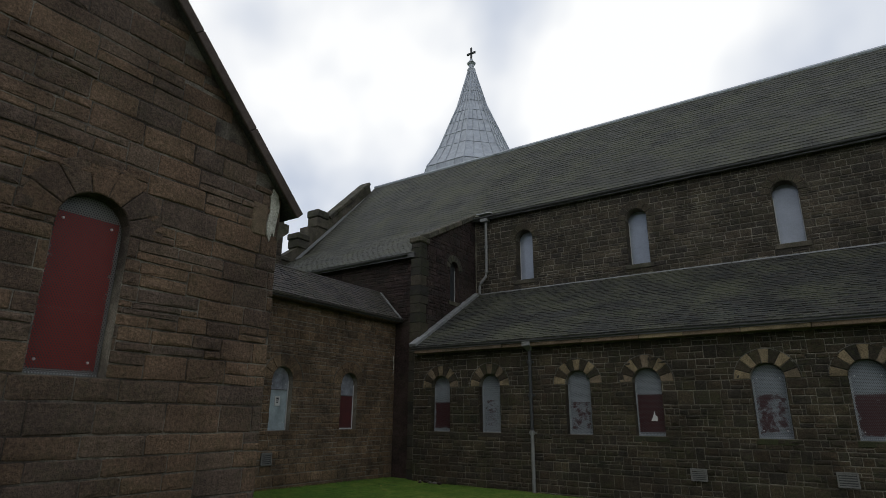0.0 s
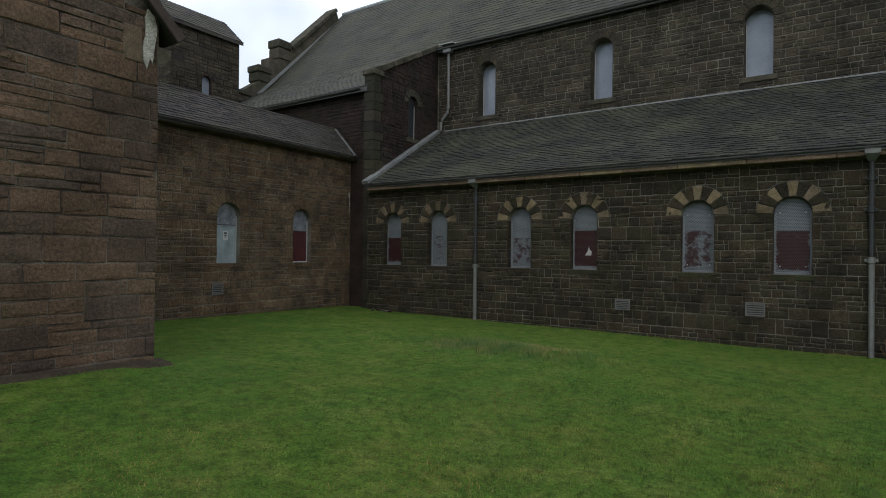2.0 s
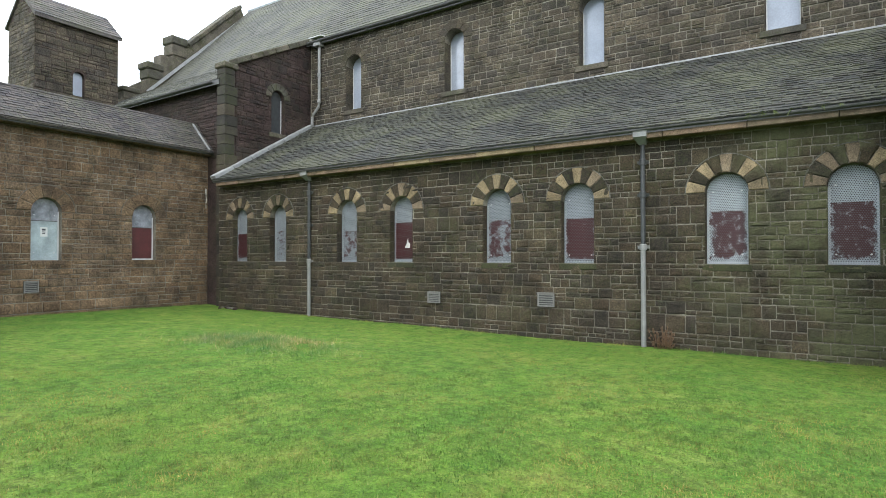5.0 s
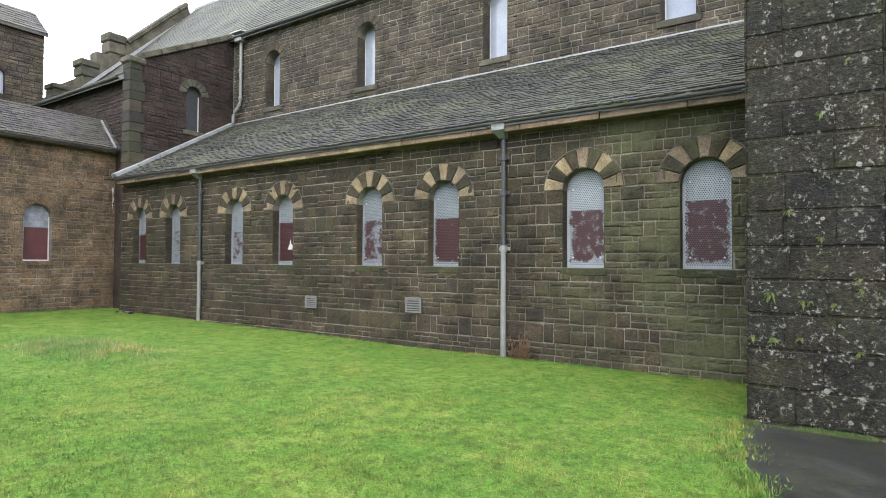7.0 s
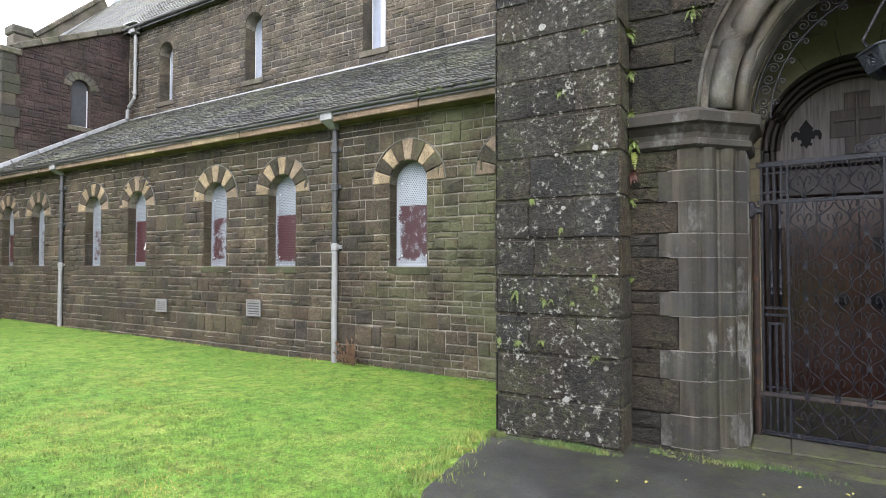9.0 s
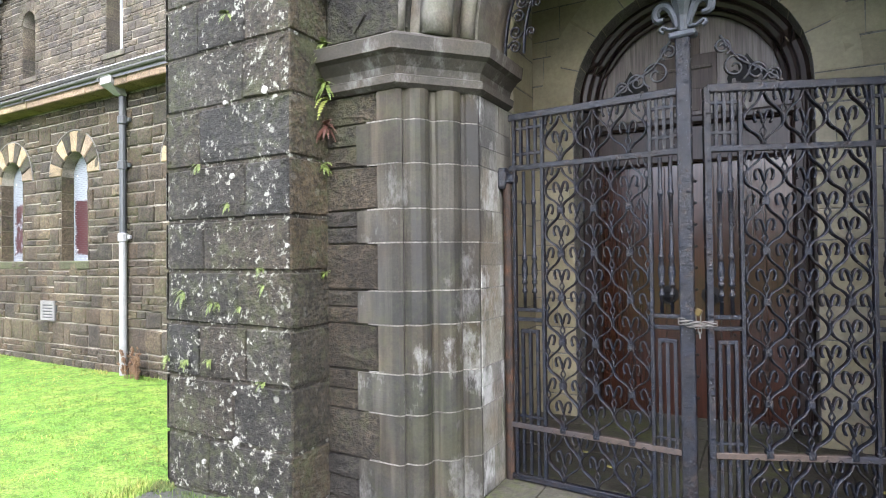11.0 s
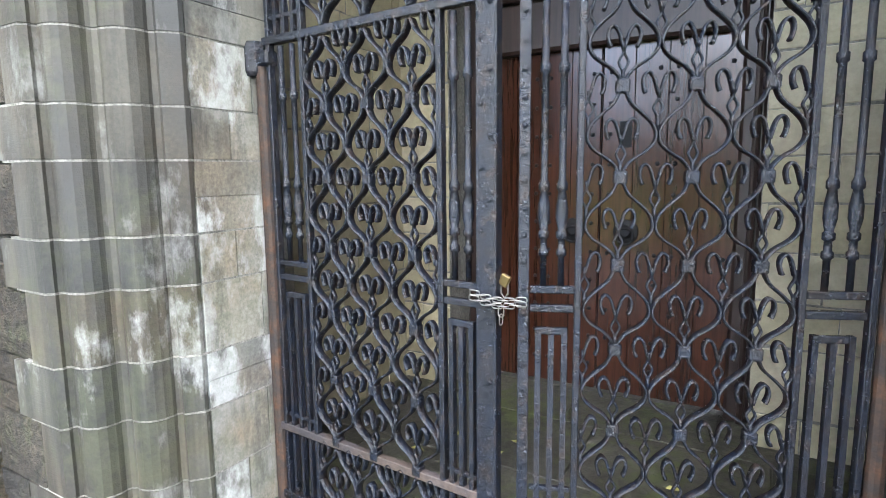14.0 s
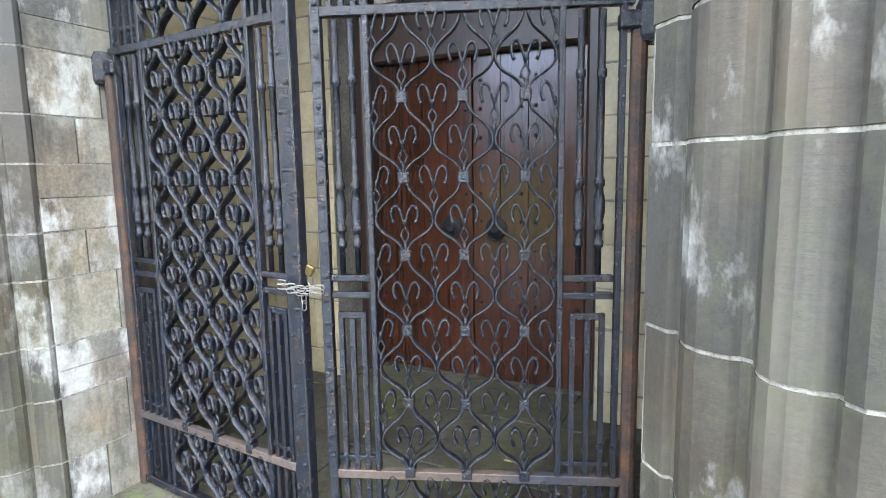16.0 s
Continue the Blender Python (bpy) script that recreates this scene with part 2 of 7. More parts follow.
M_GUTTER = plain("gutter_iron", (0.10, 0.10, 0.098), 0.6, 0.0, 0.25, 5.0)
M_PIPE_L = plain("pale_grey_pipe", (0.27, 0.275, 0.265), 0.55, 0.0, 0.2, 7.0)
M_PIPE_D = plain("dark_grey_pipe", (0.045, 0.05, 0.052), 0.55, 0.0, 0.3, 7.0)
M_TAR = stone_mat("damp_tarmac", [(0.05, 0.049, 0.045)], rough=0.5, dist=0.006, moss=0.45, fine=50, tone_scale=0.30, pale=(0.022, 0.022, 0.020))
M_SHEET = plain("pale_glazing_sheet", (0.40, 0.44, 0.52), 0.16, 0.0, 0.12, 2.0, 0.001, 0.7)


def slate_mat(name, tones, lichen=0.35, dull=0.38):
    m = Mat(name, 0.7, spec=0.16)
    k = len(tones)
    tones = [tuple(v * dull for v in t) for t in tones]
    c = m.ramp(m.rnd(), *[(i / k, t) for i, t in enumerate(tones)], steps=True)
    c = m.mix(1.0, c, m.ramp(m.noise(1.1, 5, 0.6), (0.3, 0.7), (0.7, 1.3)), "MULTIPLY")
    c = m.mix(1.0, c, m.ramp(m.noise(45, 5, 0.75), (0.3, 0.45), (0.7, 1.55)), "MULTIPLY")
    g = m.ramp(m.math("MULTIPLY", m.noise(0.8, 4, 0.6), m.noise(18, 4, 0.6)), (0.22, 0.0), (0.34, lichen))
    c = m.mix(g, c, (0.075, 0.078, 0.05))
    spk = m.math("MULTIPLY", m.ramp(m.noise(0.9, 4, 0.6), (0.40, 0.2), (0.62, 1.0)), m.ramp(m.noise(16, 5, 0.75), (0.54, 0.0), (0.62, 0.7)))
    c = m.mix(spk, c, (0.085, 0.088, 0.074))
    return m.color(c).bump(m.noise(40, 4, 0.6), 0.6, 0.006).m


M_SLATE = slate_mat("roof_slate", [(0.105, 0.108, 0.102), (0.13, 0.132, 0.122), (0.09, 0.094, 0.092), (0.145, 0.14, 0.125), (0.115, 0.11, 0.098)], 0.8, 0.27)
M_SLATE_HI = slate_mat("upper_roof_slate", [(0.138, 0.139, 0.122), (0.146, 0.147, 0.128), (0.130, 0.131, 0.118), (0.152, 0.15, 0.13)], 0.8, 0.35)
M_SLATE_AN = slate_mat("purple_slate", [(0.085, 0.075, 0.075), (0.10, 0.088, 0.085), (0.07, 0.065, 0.068), (0.12, 0.105, 0.095)], 0.6, 0.56)
# ---- builders ----
def link(name, bm, material, parent=None, smooth=False):
    me = bpy.data.meshes.new(name)
    bm.normal_update()
    bm.to_mesh(me)
    bm.free()
    for mat in material if isinstance(material, (list, tuple)) else (material,):
        me.materials.append(mat)
    if smooth:
        for p in me.polygons:
            p.use_smooth = True
    ob = new(name, me)
    if parent:
        ob.parent = parent
    return ob


def part(name, bm, material, parent, label="", smooth=False):
    ob = link(name, bm, material, parent, smooth)
    return tagged(ob, label) if label else ob


def share(name, me, parent, m, label=""):
    """A part that shares its mesh with alike parts, at the pose m."""
    ob = new(name, me)
    ob.parent = parent
    ob.matrix_basis = m
    return tagged(ob, label) if label else ob


def joined(name, verts, faces, material, parent=None, kind="stuff"):
    me = bpy.data.meshes.new(name)
    me.from_pydata([tuple(v) for v in verts], [], [tuple(f) for f in faces])
    me.materials.append(material)
    me.update()
    ob = new(name, me)
    if parent:
        ob.parent = parent
    if kind:
        tagged(ob, kind=kind)
    return ob


def mesh_of(name, bm, material, smooth=False):
    me = bpy.data.meshes.new(name)
    bm.normal_update()
    bm.to_mesh(me)
    bm.free()
    me.materials.append(material)
    if smooth:
        for p in me.polygons:
            p.use_smooth = True
    return me


def empty(name, at=(0, 0, 0)):
    ob = new(name)
    ob.location = at
    ob.empty_display_size = 0.2
    return ob


def frame_of(origin, u, n):
    """Axes of a face: u along it, v up its slope, n out of it."""
    u, n = Vector(u).normalized(), Vector(n).normalized()
    v = n.cross(u)
    return Matrix(((u.x, v.x, n.x, origin[0]), (u.y, v.y, n.y, origin[1]), (u.z, v.z, n.z, origin[2]), (0, 0, 0, 1)))


def add_box(bm, lo, hi, m=None, bevel=0.0):
    lo, hi = Vector(lo), Vector(hi)
    r = bmesh.ops.create_cube(bm, size=1.0)
    vs = r["verts"]
    for v in vs:
        v.co = Vector([lo[i] + (v.co[i] + 0.5) * (hi[i] - lo[i]) for i in range(3)])
    if bevel:
        es = list({e for v in vs for e in v.link_edges})
        out = bmesh.ops.bevel(bm, geom=es, offset=bevel, segments=1, affect="EDGES")
        vs = list({v for f in out["faces"] for v in f.verts} | {v for v in vs if v.is_valid})
    if m is not None:
        for v in vs:
            v.co = m @ v.co
    return vs


def box(lo, hi, m=None, bevel=0.0):
    bm = bmesh.new()
    add_box(bm, lo, hi, m, bevel)
    return bm


def prism(poly, z0, z1, m=None, bm=None):
    """A closed plan outline drawn up from z0 to z1."""
    bm = bm or bmesh.new()
    a = [bm.verts.new((x, y, z0)) for x, y in poly]
    b = [bm.verts.new((x, y, z1)) for x, y in poly]
    n = len(poly)
    fs = [bm.faces.new((a[i], a[(i + 1) % n], b[(i + 1) % n], b[i])) for i in range(n)]
    fs += [bm.faces.new(a[::-1]), bm.faces.new(b)]
    if m is not None:
        for v in a + b:
            v.co = m @ v.co
    bmesh.ops.recalc_face_normals(bm, faces=fs)
    return bm


def plate(outline, holes, thick, m):
    """A wall: its outline in (u, v) with holes through it, from n=0 back to n=-thick."""
    bm = bmesh.new()
    edges = []
    for loop in [outline] + holes:
        vs = [bm.verts.new((u, v, 0)) for u, v in loop]
        edges += [bm.edges.new((vs[i], vs[(i + 1) % len(vs)])) for i in range(len(vs))]
    bmesh.ops.triangle_fill(bm, edges=edges, use_beauty=True, use_dissolve=False)
    ext = bmesh.ops.extrude_face_region(bm, geom=bm.faces[:])
    for g in ext["geom"]:
        if isinstance(g, bmesh.types.BMVert):
            g.co.z -= thick
    for v in bm.verts:
        v.co = m @ v.co
    bmesh.ops.recalc_face_normals(bm, faces=bm.faces[:])
    return bm


def arch_loop(uc, hw, sill, spring, n=10):
    top = [(uc + hw * math.cos(math.pi * k / n), spring + hw * math.sin(math.pi * k / n)) for k in range(n + 1)]
    return [(uc - hw, sill), (uc + hw, sill)] + top


def stone_units(name, material, count=6, seed=1, worn=1.0):
    """Unit stones, 1 x 1 with ragged corners and a rough face standing out by about 1."""
    r = random.Random(seed)
    out = []
    for _ in range(count):
        j = lambda a: r.uniform(-a, a)
        rim = []
        for sx, sy in ((-1, -1), (1, -1), (1, 1), (-1, 1)):
            cx, cy = r.uniform(0.02, 0.09) * worn, r.uniform(0.03, 0.14) * worn
            first, second = (sx * 0.5, sy * (0.5 - cy)), (sx * (0.5 - cx), sy * (0.5 - r.uniform(0, 0.03)))
            rim += [first, second] if sx * sy > 0 else [second, first]
        v = [(x, y, 0) for x, y in rim]
        v += [(x * (1 - (0.07 + j(0.025)) * worn), y * (1 - (0.14 + j(0.05)) * worn), 0.75 + j(0.3)) for x, y in rim]
        v += [(x * (0.5 + j(0.12)), y * (0.48 + j(0.12)), 1.05 + j(0.32)) for x, y in rim[::2]]
        v += [(j(0.12), j(0.1), 1.1 + j(0.3))]
        f = [(k, (k + 1) % 8, 8 + (k + 1) % 8, 8 + k) for k in range(8)]
        for q in range(4):
            a, b, c = 8 + 2 * q, 8 + 2 * q + 1, 8 + (2 * q + 2) % 8
            f += [(a, b, 16 + q), (b, c, 16 + (q + 1) % 4, 16 + q), (16 + q, 16 + (q + 1) % 4, 20)]
        me = bpy.data.meshes.new(name)
        me.from_pydata(v, [], f)
        me.materials.append(material)
        out.append((me, np.array(v), f))
    return out


def courses(u0, u1, v0, v1, breaks, hlo, hhi, wlo, whi, r, split=0.5):
    """Snecked courses: tall stones beside pairs of low ones."""
    levels = sorted({v0, v1, *[b for b in breaks if v0 < b < v1]})
    rects = []
    for a, b in zip(levels, levels[1:]):
        n = max(1, round((b - a) / ((hlo + hhi) / 2)))
        cuts = [a] + [a + (b - a) * (k + r.uniform(-0.24, 0.24)) / n for k in range(1, n)] + [b]
        for c, d in zip(cuts, cuts[1:]):
            u = u0 - r.uniform(0, wlo)
            while u < u1:
                if r.random() < split and d - c > hlo * 0.8:
                    run = r.uniform(0.9, 1.9) * whi
                    mid = c + (d - c) * r.uniform(0.32, 0.68)
                    for lo, hi in ((c, mid), (mid, d)):
                        x = u
                        while x < u + run - 0.01:
                            w = min(r.uniform(wlo, whi) * 0.9, u + run - x)
                            if u + run - x - w < wlo * 0.5:
                                w = u + run - x
                            rects.append((x, x + w, lo, hi))
                            x += w
                    u += run
                else:
                    w = r.uniform(wlo, whi)
                    rects.append((u, u + w, c, d))
                    u += w
    return rects


def cut_rects(rects, u0, u1, holes, vtop=None, joint=0.016):
    """Trims stones to the wall and to its arched openings: holes are (uc, half width, sill, spring, ring)."""
    out = []
    for a, b, c, d in rects:
        a, b = max(a, u0), min(b, u1)
        mid = (c + d) / 2
        if vtop:
            if c >= min(vtop(a), vtop(b)) - 0.03:
                continue
            d = min(d, min(vtop(a + 0.01), vtop(b - 0.01)))
        spans = [(a, b)]
        for uc, hw, sill, spring, ring in holes:
            h = 0.0
            if sill - 0.02 < mid < spring:
                h = hw
            elif spring <= mid < spring + hw + ring * 0.6:
                h = math.sqrt(max(0.0, (hw + ring * 0.6) ** 2 - (mid - spring) ** 2))
            if h:
                nxt = []
                for s, e in spans:
                    if e <= uc - h or s >= uc + h:
                        nxt.append((s, e))
                    else:
                        if s < uc - h:
                            nxt.append((s, uc - h))
                        if e > uc + h:
                            nxt.append((uc + h, e))
                spans = nxt
        out += [(s + joint / 2, e - joint / 2, c + joint / 2, d - joint / 2) for s, e in spans if e - s > 0.03 and d - c > 0.035]
    return out


def lay(rects, m, units, wall, near, proud=0.018, limit=300, seed=3, name="stone", material=None):
    """Lays stones on a wall: up to `limit` nearest to the point near=(u, v) as parts, the others joined."""
    r = random.Random(seed)
    rects = sorted(rects, key=lambda q: abs((q[0] + q[1]) / 2 - near[0]) + abs((q[2] + q[3]) / 2 - near[1]))
    verts, faces, base = [], [], 0
    for k, (a, b, c, d) in enumerate(rects):
        me, uv, uf = r.choice(units)
        p = proud * r.uniform(0.55, 1.35)
        t = m @ Matrix.LocRotScale(((a + b) / 2, (c + d) / 2, 0), Euler((0, 0, r.uniform(-0.028, 0.028))), (b - a, d - c, p))
        if k < limit:
            share(name, me, wall, t)
        else:
            w = np.c_[uv, np.ones(len(uv))] @ np.array(t).T
            verts.extend(w[:, :3].tolist())
            faces.extend([tuple(i + base for i in f) for f in uf])
            base += len(uv)
    if verts:
        joined("masonry", verts, faces, material or units[0][0].materials[0], wall)


def ring_stones(m, uc, hw, spring, ring, count, mats, parent, proud=0.022, depth=0.15, r=None, start=0.0, end=180.0, name="voussoir", over=0.0, gap=0.012, rim=0.012):
    """Wedge stones round an arch, the soffit going back into the wall."""
    for k in range(count):
        a0 = radians(start + (end - start) * k / count)
        a1 = radians(start + (end - start) * (k + 1) / count)
        bm = bmesh.new()
        ro = hw + ring + (r.uniform(-0.02, 0.02) if r else 0.0)
        ri = hw - over
        loops = []
        for z, inset in ((-depth, 0.0), (proud * 0.6, 0.0), (proud, rim)):
            loop = []
            for rad, ins in ((ri, 1), (ro, -1)):
                g = gap / 2 / rad + inset / rad
                steps = [a0 + g + (a1 - a0 - 2 * g) * q / 5 for q in range(6)]
                if ins < 0:
                    steps = steps[::-1]
                rr = rad + ins * inset
                loop += [bm.verts.new((uc + rr * math.cos(a), spring + rr * math.sin(a), z)) for a in steps]
            loops.append(loop)
        for lo, hi in zip(loops, loops[1:]):
            n = len(lo)
            for i in range(n):
                bm.faces.new((lo[i], lo[(i + 1) % n], hi[(i + 1) % n], hi[i]))
        bm.faces.new(loops[-1])
        for v in bm.verts:
            v.co = m @ v.co
        bmesh.ops.recalc_face_normals(bm, faces=bm.faces[:])
        part(name, bm, mats[k % len(mats)], parent)


def lathe(profile, seg=10, m=None, bm=None):
    """Turns a profile of (radius, height) round the z axis."""
    bm = bm or bmesh.new()
    rings = [[bm.verts.new((rad * math.cos(2 * math.pi * k / seg), rad * math.sin(2 * math.pi * k / seg), z)) for k in range(seg)] for rad, z in profile]
    for lo, hi in zip(rings, rings[1:]):
        for k in range(seg):
            bm.faces.new((lo[k], lo[(k + 1) % seg], hi[(k + 1) % seg], hi[k]))
    bm.faces.new(rings[0][::-1])
    bm.faces.new(rings[-1])
    if m is not None:
        for ring in rings:
            for v in ring:
                v.co = m @ v.co
    return bm


def tube(points, rad, seg=8, bm=None):
    """A round bar along points in space."""
    bm = bm or bmesh.new()
    pts = [Vector(p) for p in points]
    rings = []
    for i, p in enumerate(pts):
        d = (pts[min(i + 1, len(pts) - 1)] - pts[max(i - 1, 0)]).normalized()
        side = d.orthogonal().normalized() if abs(d.z) > 0.9 else d.cross(Vector((0, 0, 1))).normalized()
        if abs(d.z) > 0.9:
            side = Vector((1, 0, 0))
            side = (side - d * side.dot(d)).normalized()
        up = side.cross(d)
        rings.append([bm.verts.new(p + rad * (math.cos(2 * math.pi * k / seg) * side + math.sin(2 * math.pi * k / seg) * up)) for k in range(seg)])
    for lo, hi in zip(rings, rings[1:]):
        for k in range(seg):
            bm.faces.new((lo[k], lo[(k + 1) % seg], hi[(k + 1) % seg], hi[k]))
    bm.faces.new(rings[0][::-1])
    bm.faces.new(rings[-1])
    bmesh.ops.recalc_face_normals(bm, faces=bm.faces[:])
    return bm


def strap(points, thick, deep, m=None, bm=None):
    """A flat bar bent along points (s, z) of a plane, `deep` across the plane."""
    bm = bm or bmesh.new()
    pts = [Vector((p[0], p[1])) for p in points]
    rows, made = [], []
    for i, p in enumerate(pts):
        d = (pts[min(i + 1, len(pts) - 1)] - pts[max(i - 1, 0)]).normalized()
        nrm = Vector((-d.y, d.x)) * thick / 2
        row = [bm.verts.new((q.x, y, q.y)) for q, y in ((p + nrm, -deep / 2), (p - nrm, -deep / 2), (p - nrm, deep / 2), (p + nrm, deep / 2))]
        rows.append(row)
        made += row
    fs = []
    for lo, hi in zip(rows, rows[1:]):
        fs += [bm.faces.new((lo[k], lo[(k + 1) % 4], hi[(k + 1) % 4], hi[k])) for k in range(4)]
    fs += [bm.faces.new(rows[0][::-1]), bm.faces.new(rows[-1])]
    if m is not None:
        for v in made:
            v.co = m @ v.co
    bmesh.ops.recalc_face_normals(bm, faces=fs)
    return bm


def slates(roof, m, width, slope, units, w, gauge, near, seed, limit=0, edge=None, thick=(0.012, 0.03)):
    """Courses of slates up a slope, each lapping the one below."""
    r = random.Random(seed)
    rects = []
    n = int(slope / gauge)
    for row in range(n):
        u = -w * (0.5 if row % 2 else 0.0)
        g = slope / n
        while u < width:
            ww = w * r.uniform(0.75, 1.25)
            a, b = max(u, 0), min(u + ww, width)
            if b - a > 0.05:
                if edge is None or edge((a + b) / 2, (row + 0.5) * g):
                    rects.append((a + 0.003, b - 0.003, row * g + r.uniform(-0.012, 0.008), (row + 1) * g + 0.05))
            u += ww
    rects.sort(key=lambda q: abs((q[0] + q[1]) / 2 - near[0]) + 2 * abs((q[2] + q[3]) / 2 - near[1]))
    verts, faces, base = [], [], 0
    for k, (a, b, c, d) in enumerate(rects):
        me, uv, uf = r.choice(units)
        t = m @ Matrix.LocRotScale(((a + b) / 2, (c + d) / 2, r.uniform(0, 0.003)), Euler((0, 0, r.uniform(-0.014, 0.014))), (b - a, d - c, r.uniform(*thick)))
        if k < limit:
            share("slate", me, roof, t)
        else:
            q = np.c_[uv, np.ones(len(uv))] @ np.array(t).T
            verts.extend(q[:, :3].tolist())
            faces.extend([tuple(i + base for i in f) for f in uf])
            base += len(uv)
    if verts:
        joined("slating", verts, faces, units[0][0].materials[0], roof)


def slate_units(name, material):
    out = []
    for k in range(4):
        j = random.Random(k)
        v = [(-0.5, -0.5, 0), (0.5, -0.5, 0), (0.5, 0.5, -0.6), (-0.5, 0.5, -0.6), (-0.5, -0.5 + j.uniform(0, 0.03), 1.0 + j.uniform(0, 0.3)), (0.5, -0.5 + j.uniform(0, 0.03), 1.0), (0.5, 0.5, 0.1), (-0.5, 0.5, 0.1)]
        f = [(0, 1, 5, 4), (1, 2, 6, 5), (2, 3, 7, 6), (3, 0, 4, 7), (4, 5, 6, 7)]
        me = bpy.data.meshes.new(name)
        me.from_pydata(v, [], f)
        me.materials.append(material)
        out.append((me, np.array(v), f))
    return out


U_SLATE, U_SLATE_HI, U_SLATE_AN = slate_units("slate", M_SLATE), slate_units("slate", M_SLATE_HI), slate_units("slate", M_SLATE_AN)


def structure(ob, label, category):
    return tagged(ob, label, category, kind="structure")
# ---- ground ----
def ground_z(x, y):
    """A lawn that falls gently to the church wall and the porch."""
    z = 0.024 * max(0.0, 12.6 - y) * min(1.0, max(0.0, (6.5 - x) / 5.0)) + 0.012 * max(0.0, -x)
    z = min(z, 0.45) + 0.14 * math.exp(-((x + 8) ** 2 + (y - 4) ** 2) / 6.0)
    z += 0.09 * math.exp(-(((x + 4.9) / 1.3) ** 2 + ((y - 10.2) / 0.7) ** 2))
    return z + 0.03 * (noise.noise(Vector((x * 0.35, y * 0.35, 0))))


def lawn_mat():
    m = Mat("lawn", 0.9, spec=0.15)
    big, mid, fine = m.noise(0.35, 4, 0.6), m.noise(2.6, 5, 0.65), m.noise(38, 5, 0.7)
    c = m.ramp(mid, (0.28, (0.055, 0.115, 0.014)), (0.5, (0.088, 0.15, 0.02)), (0.72, (0.165, 0.19, 0.044)))
    c = m.mix(m.ramp(big, (0.4, 0.0), (0.65, 0.5)), c, (0.04, 0.115, 0.015))
    c = m.mix(1.0, c, m.ramp(fine, (0.3, 0.45), (0.7, 1.5)), "MULTIPLY")
    c = m.mix(1.0, c, m.ramp(m.noise(8.5, 4, 0.65), (0.32, 0.55), (0.5, 0.92), (0.68, 1.15)), "MULTIPLY")
    return m.color(c).bump(m.math("ADD", fine, m.noise(9, 3)), 0.9, 0.03).m


def blade_mat(name, tones):
    m = Mat(name, 0.7, spec=0.1)
    k = len(tones)
    c = m.ramp(m.geo.outputs["Random Per Island"], *[(i / k, t) for i, t in enumerate(tones)])
    patch = m.ramp(m.noise(0.55, 4, 0.6), (0.38, (0.72, 0.95, 0.85)), (0.5, (1.0, 1.0, 1.0)), (0.64, (1.6, 1.18, 1.45)))
    tuft = m.ramp(m.noise(2.1, 5, 0.7), (0.34, (0.60, 0.80, 0.95)), (0.50, (1.0, 1.0, 1.0)), (0.66, (1.55, 1.12, 1.3)))
    clump = m.ramp(m.noise(8.5, 4, 0.65), (0.32, 0.62), (0.5, 1.0), (0.68, 1.2))
    c = m.mix(1.0, m.mix(1.0, m.mix(1.0, c, patch, "MULTIPLY"), tuft, "MULTIPLY"), clump, "MULTIPLY")
    return m.color(c).m


M_LAWN = lawn_mat()
M_BLADE = blade_mat("grass_blade", [(0.072, 0.128, 0.022), (0.090, 0.142, 0.027), (0.108, 0.155, 0.033), (0.145, 0.168, 0.05), (0.078, 0.132, 0.024)])
# duller, darker greens than M_BLADE, for the tufts along the porch foot
M_TUFT = blade_mat("dull_tuft_blade", [(0.040, 0.070, 0.020), (0.055, 0.086, 0.024), (0.075, 0.10, 0.032), (0.10, 0.112, 0.045), (0.045, 0.075, 0.022)])
M_DRY = blade_mat("dry_grass_blade", [(0.08, 0.15, 0.03), (0.17, 0.21, 0.07), (0.09, 0.165, 0.035), (0.14, 0.19, 0.055), (0.25, 0.25, 0.12), (0.08, 0.15, 0.03)])

xs = [-900, -300, -120, -60, -40] + [-30 + 0.5 * k for k in range(101)] + [30, 60, 120, 300, 900]
ys = [-900, -300, -120, -60, -30] + [-14 + 0.5 * k for k in range(61)] + [30, 60, 120, 300, 900]
gv = [(x, y, ground_z(x, y) if abs(x) < 31 and -15 < y < 17 else 0.0) for y in ys for x in xs]
gf = [(j * len(xs) + i, j * len(xs) + i + 1, (j + 1) * len(xs) + i + 1, (j + 1) * len(xs) + i) for j in range(len(ys) - 1) for i in range(len(xs) - 1)]
ground = structure(joined("ground", gv, gf, M_LAWN, kind=""), "green lawn sloping gently to the church walls", "lawn")

TAR_EDGE = [(5.02, 12.6), (5.06, 12.0), (5.1, 11.4), (5.24, 10.75), (5.45, 10.1), (5.9, 9.2), (6.6, 8.0), (7.4, 6.6), (8.3, 4.5), (9.0, 2.0), (9.4, -4.0)]


def tar_x(y):
    for (xa, ya), (xb, yb) in zip(TAR_EDGE, TAR_EDGE[1:]):
        if yb <= y <= ya:
            return xa + (xb - xa) * (y - ya) / (yb - ya)
    return 5.02 if y > 12 else 9.4


bm = bmesh.new()
rows = []
for k in range(84):
    y = 12.6 - 0.2 * k
    x0 = tar_x(y) + 0.07 * noise.noise(Vector((y * 2.5, 3, 0))) + 0.05 * noise.noise(Vector((y * 7.0, 5, 0)))
    rows.append([bm.verts.new((x, y, max(0.012, ground_z(x, y) + 0.015) - (0.03 if i == 0 else 0))) for i, x in enumerate([x0, x0 + 0.06] + [x0 + 0.5 + j * (13.2 - x0) / 12 for j in range(13)])])
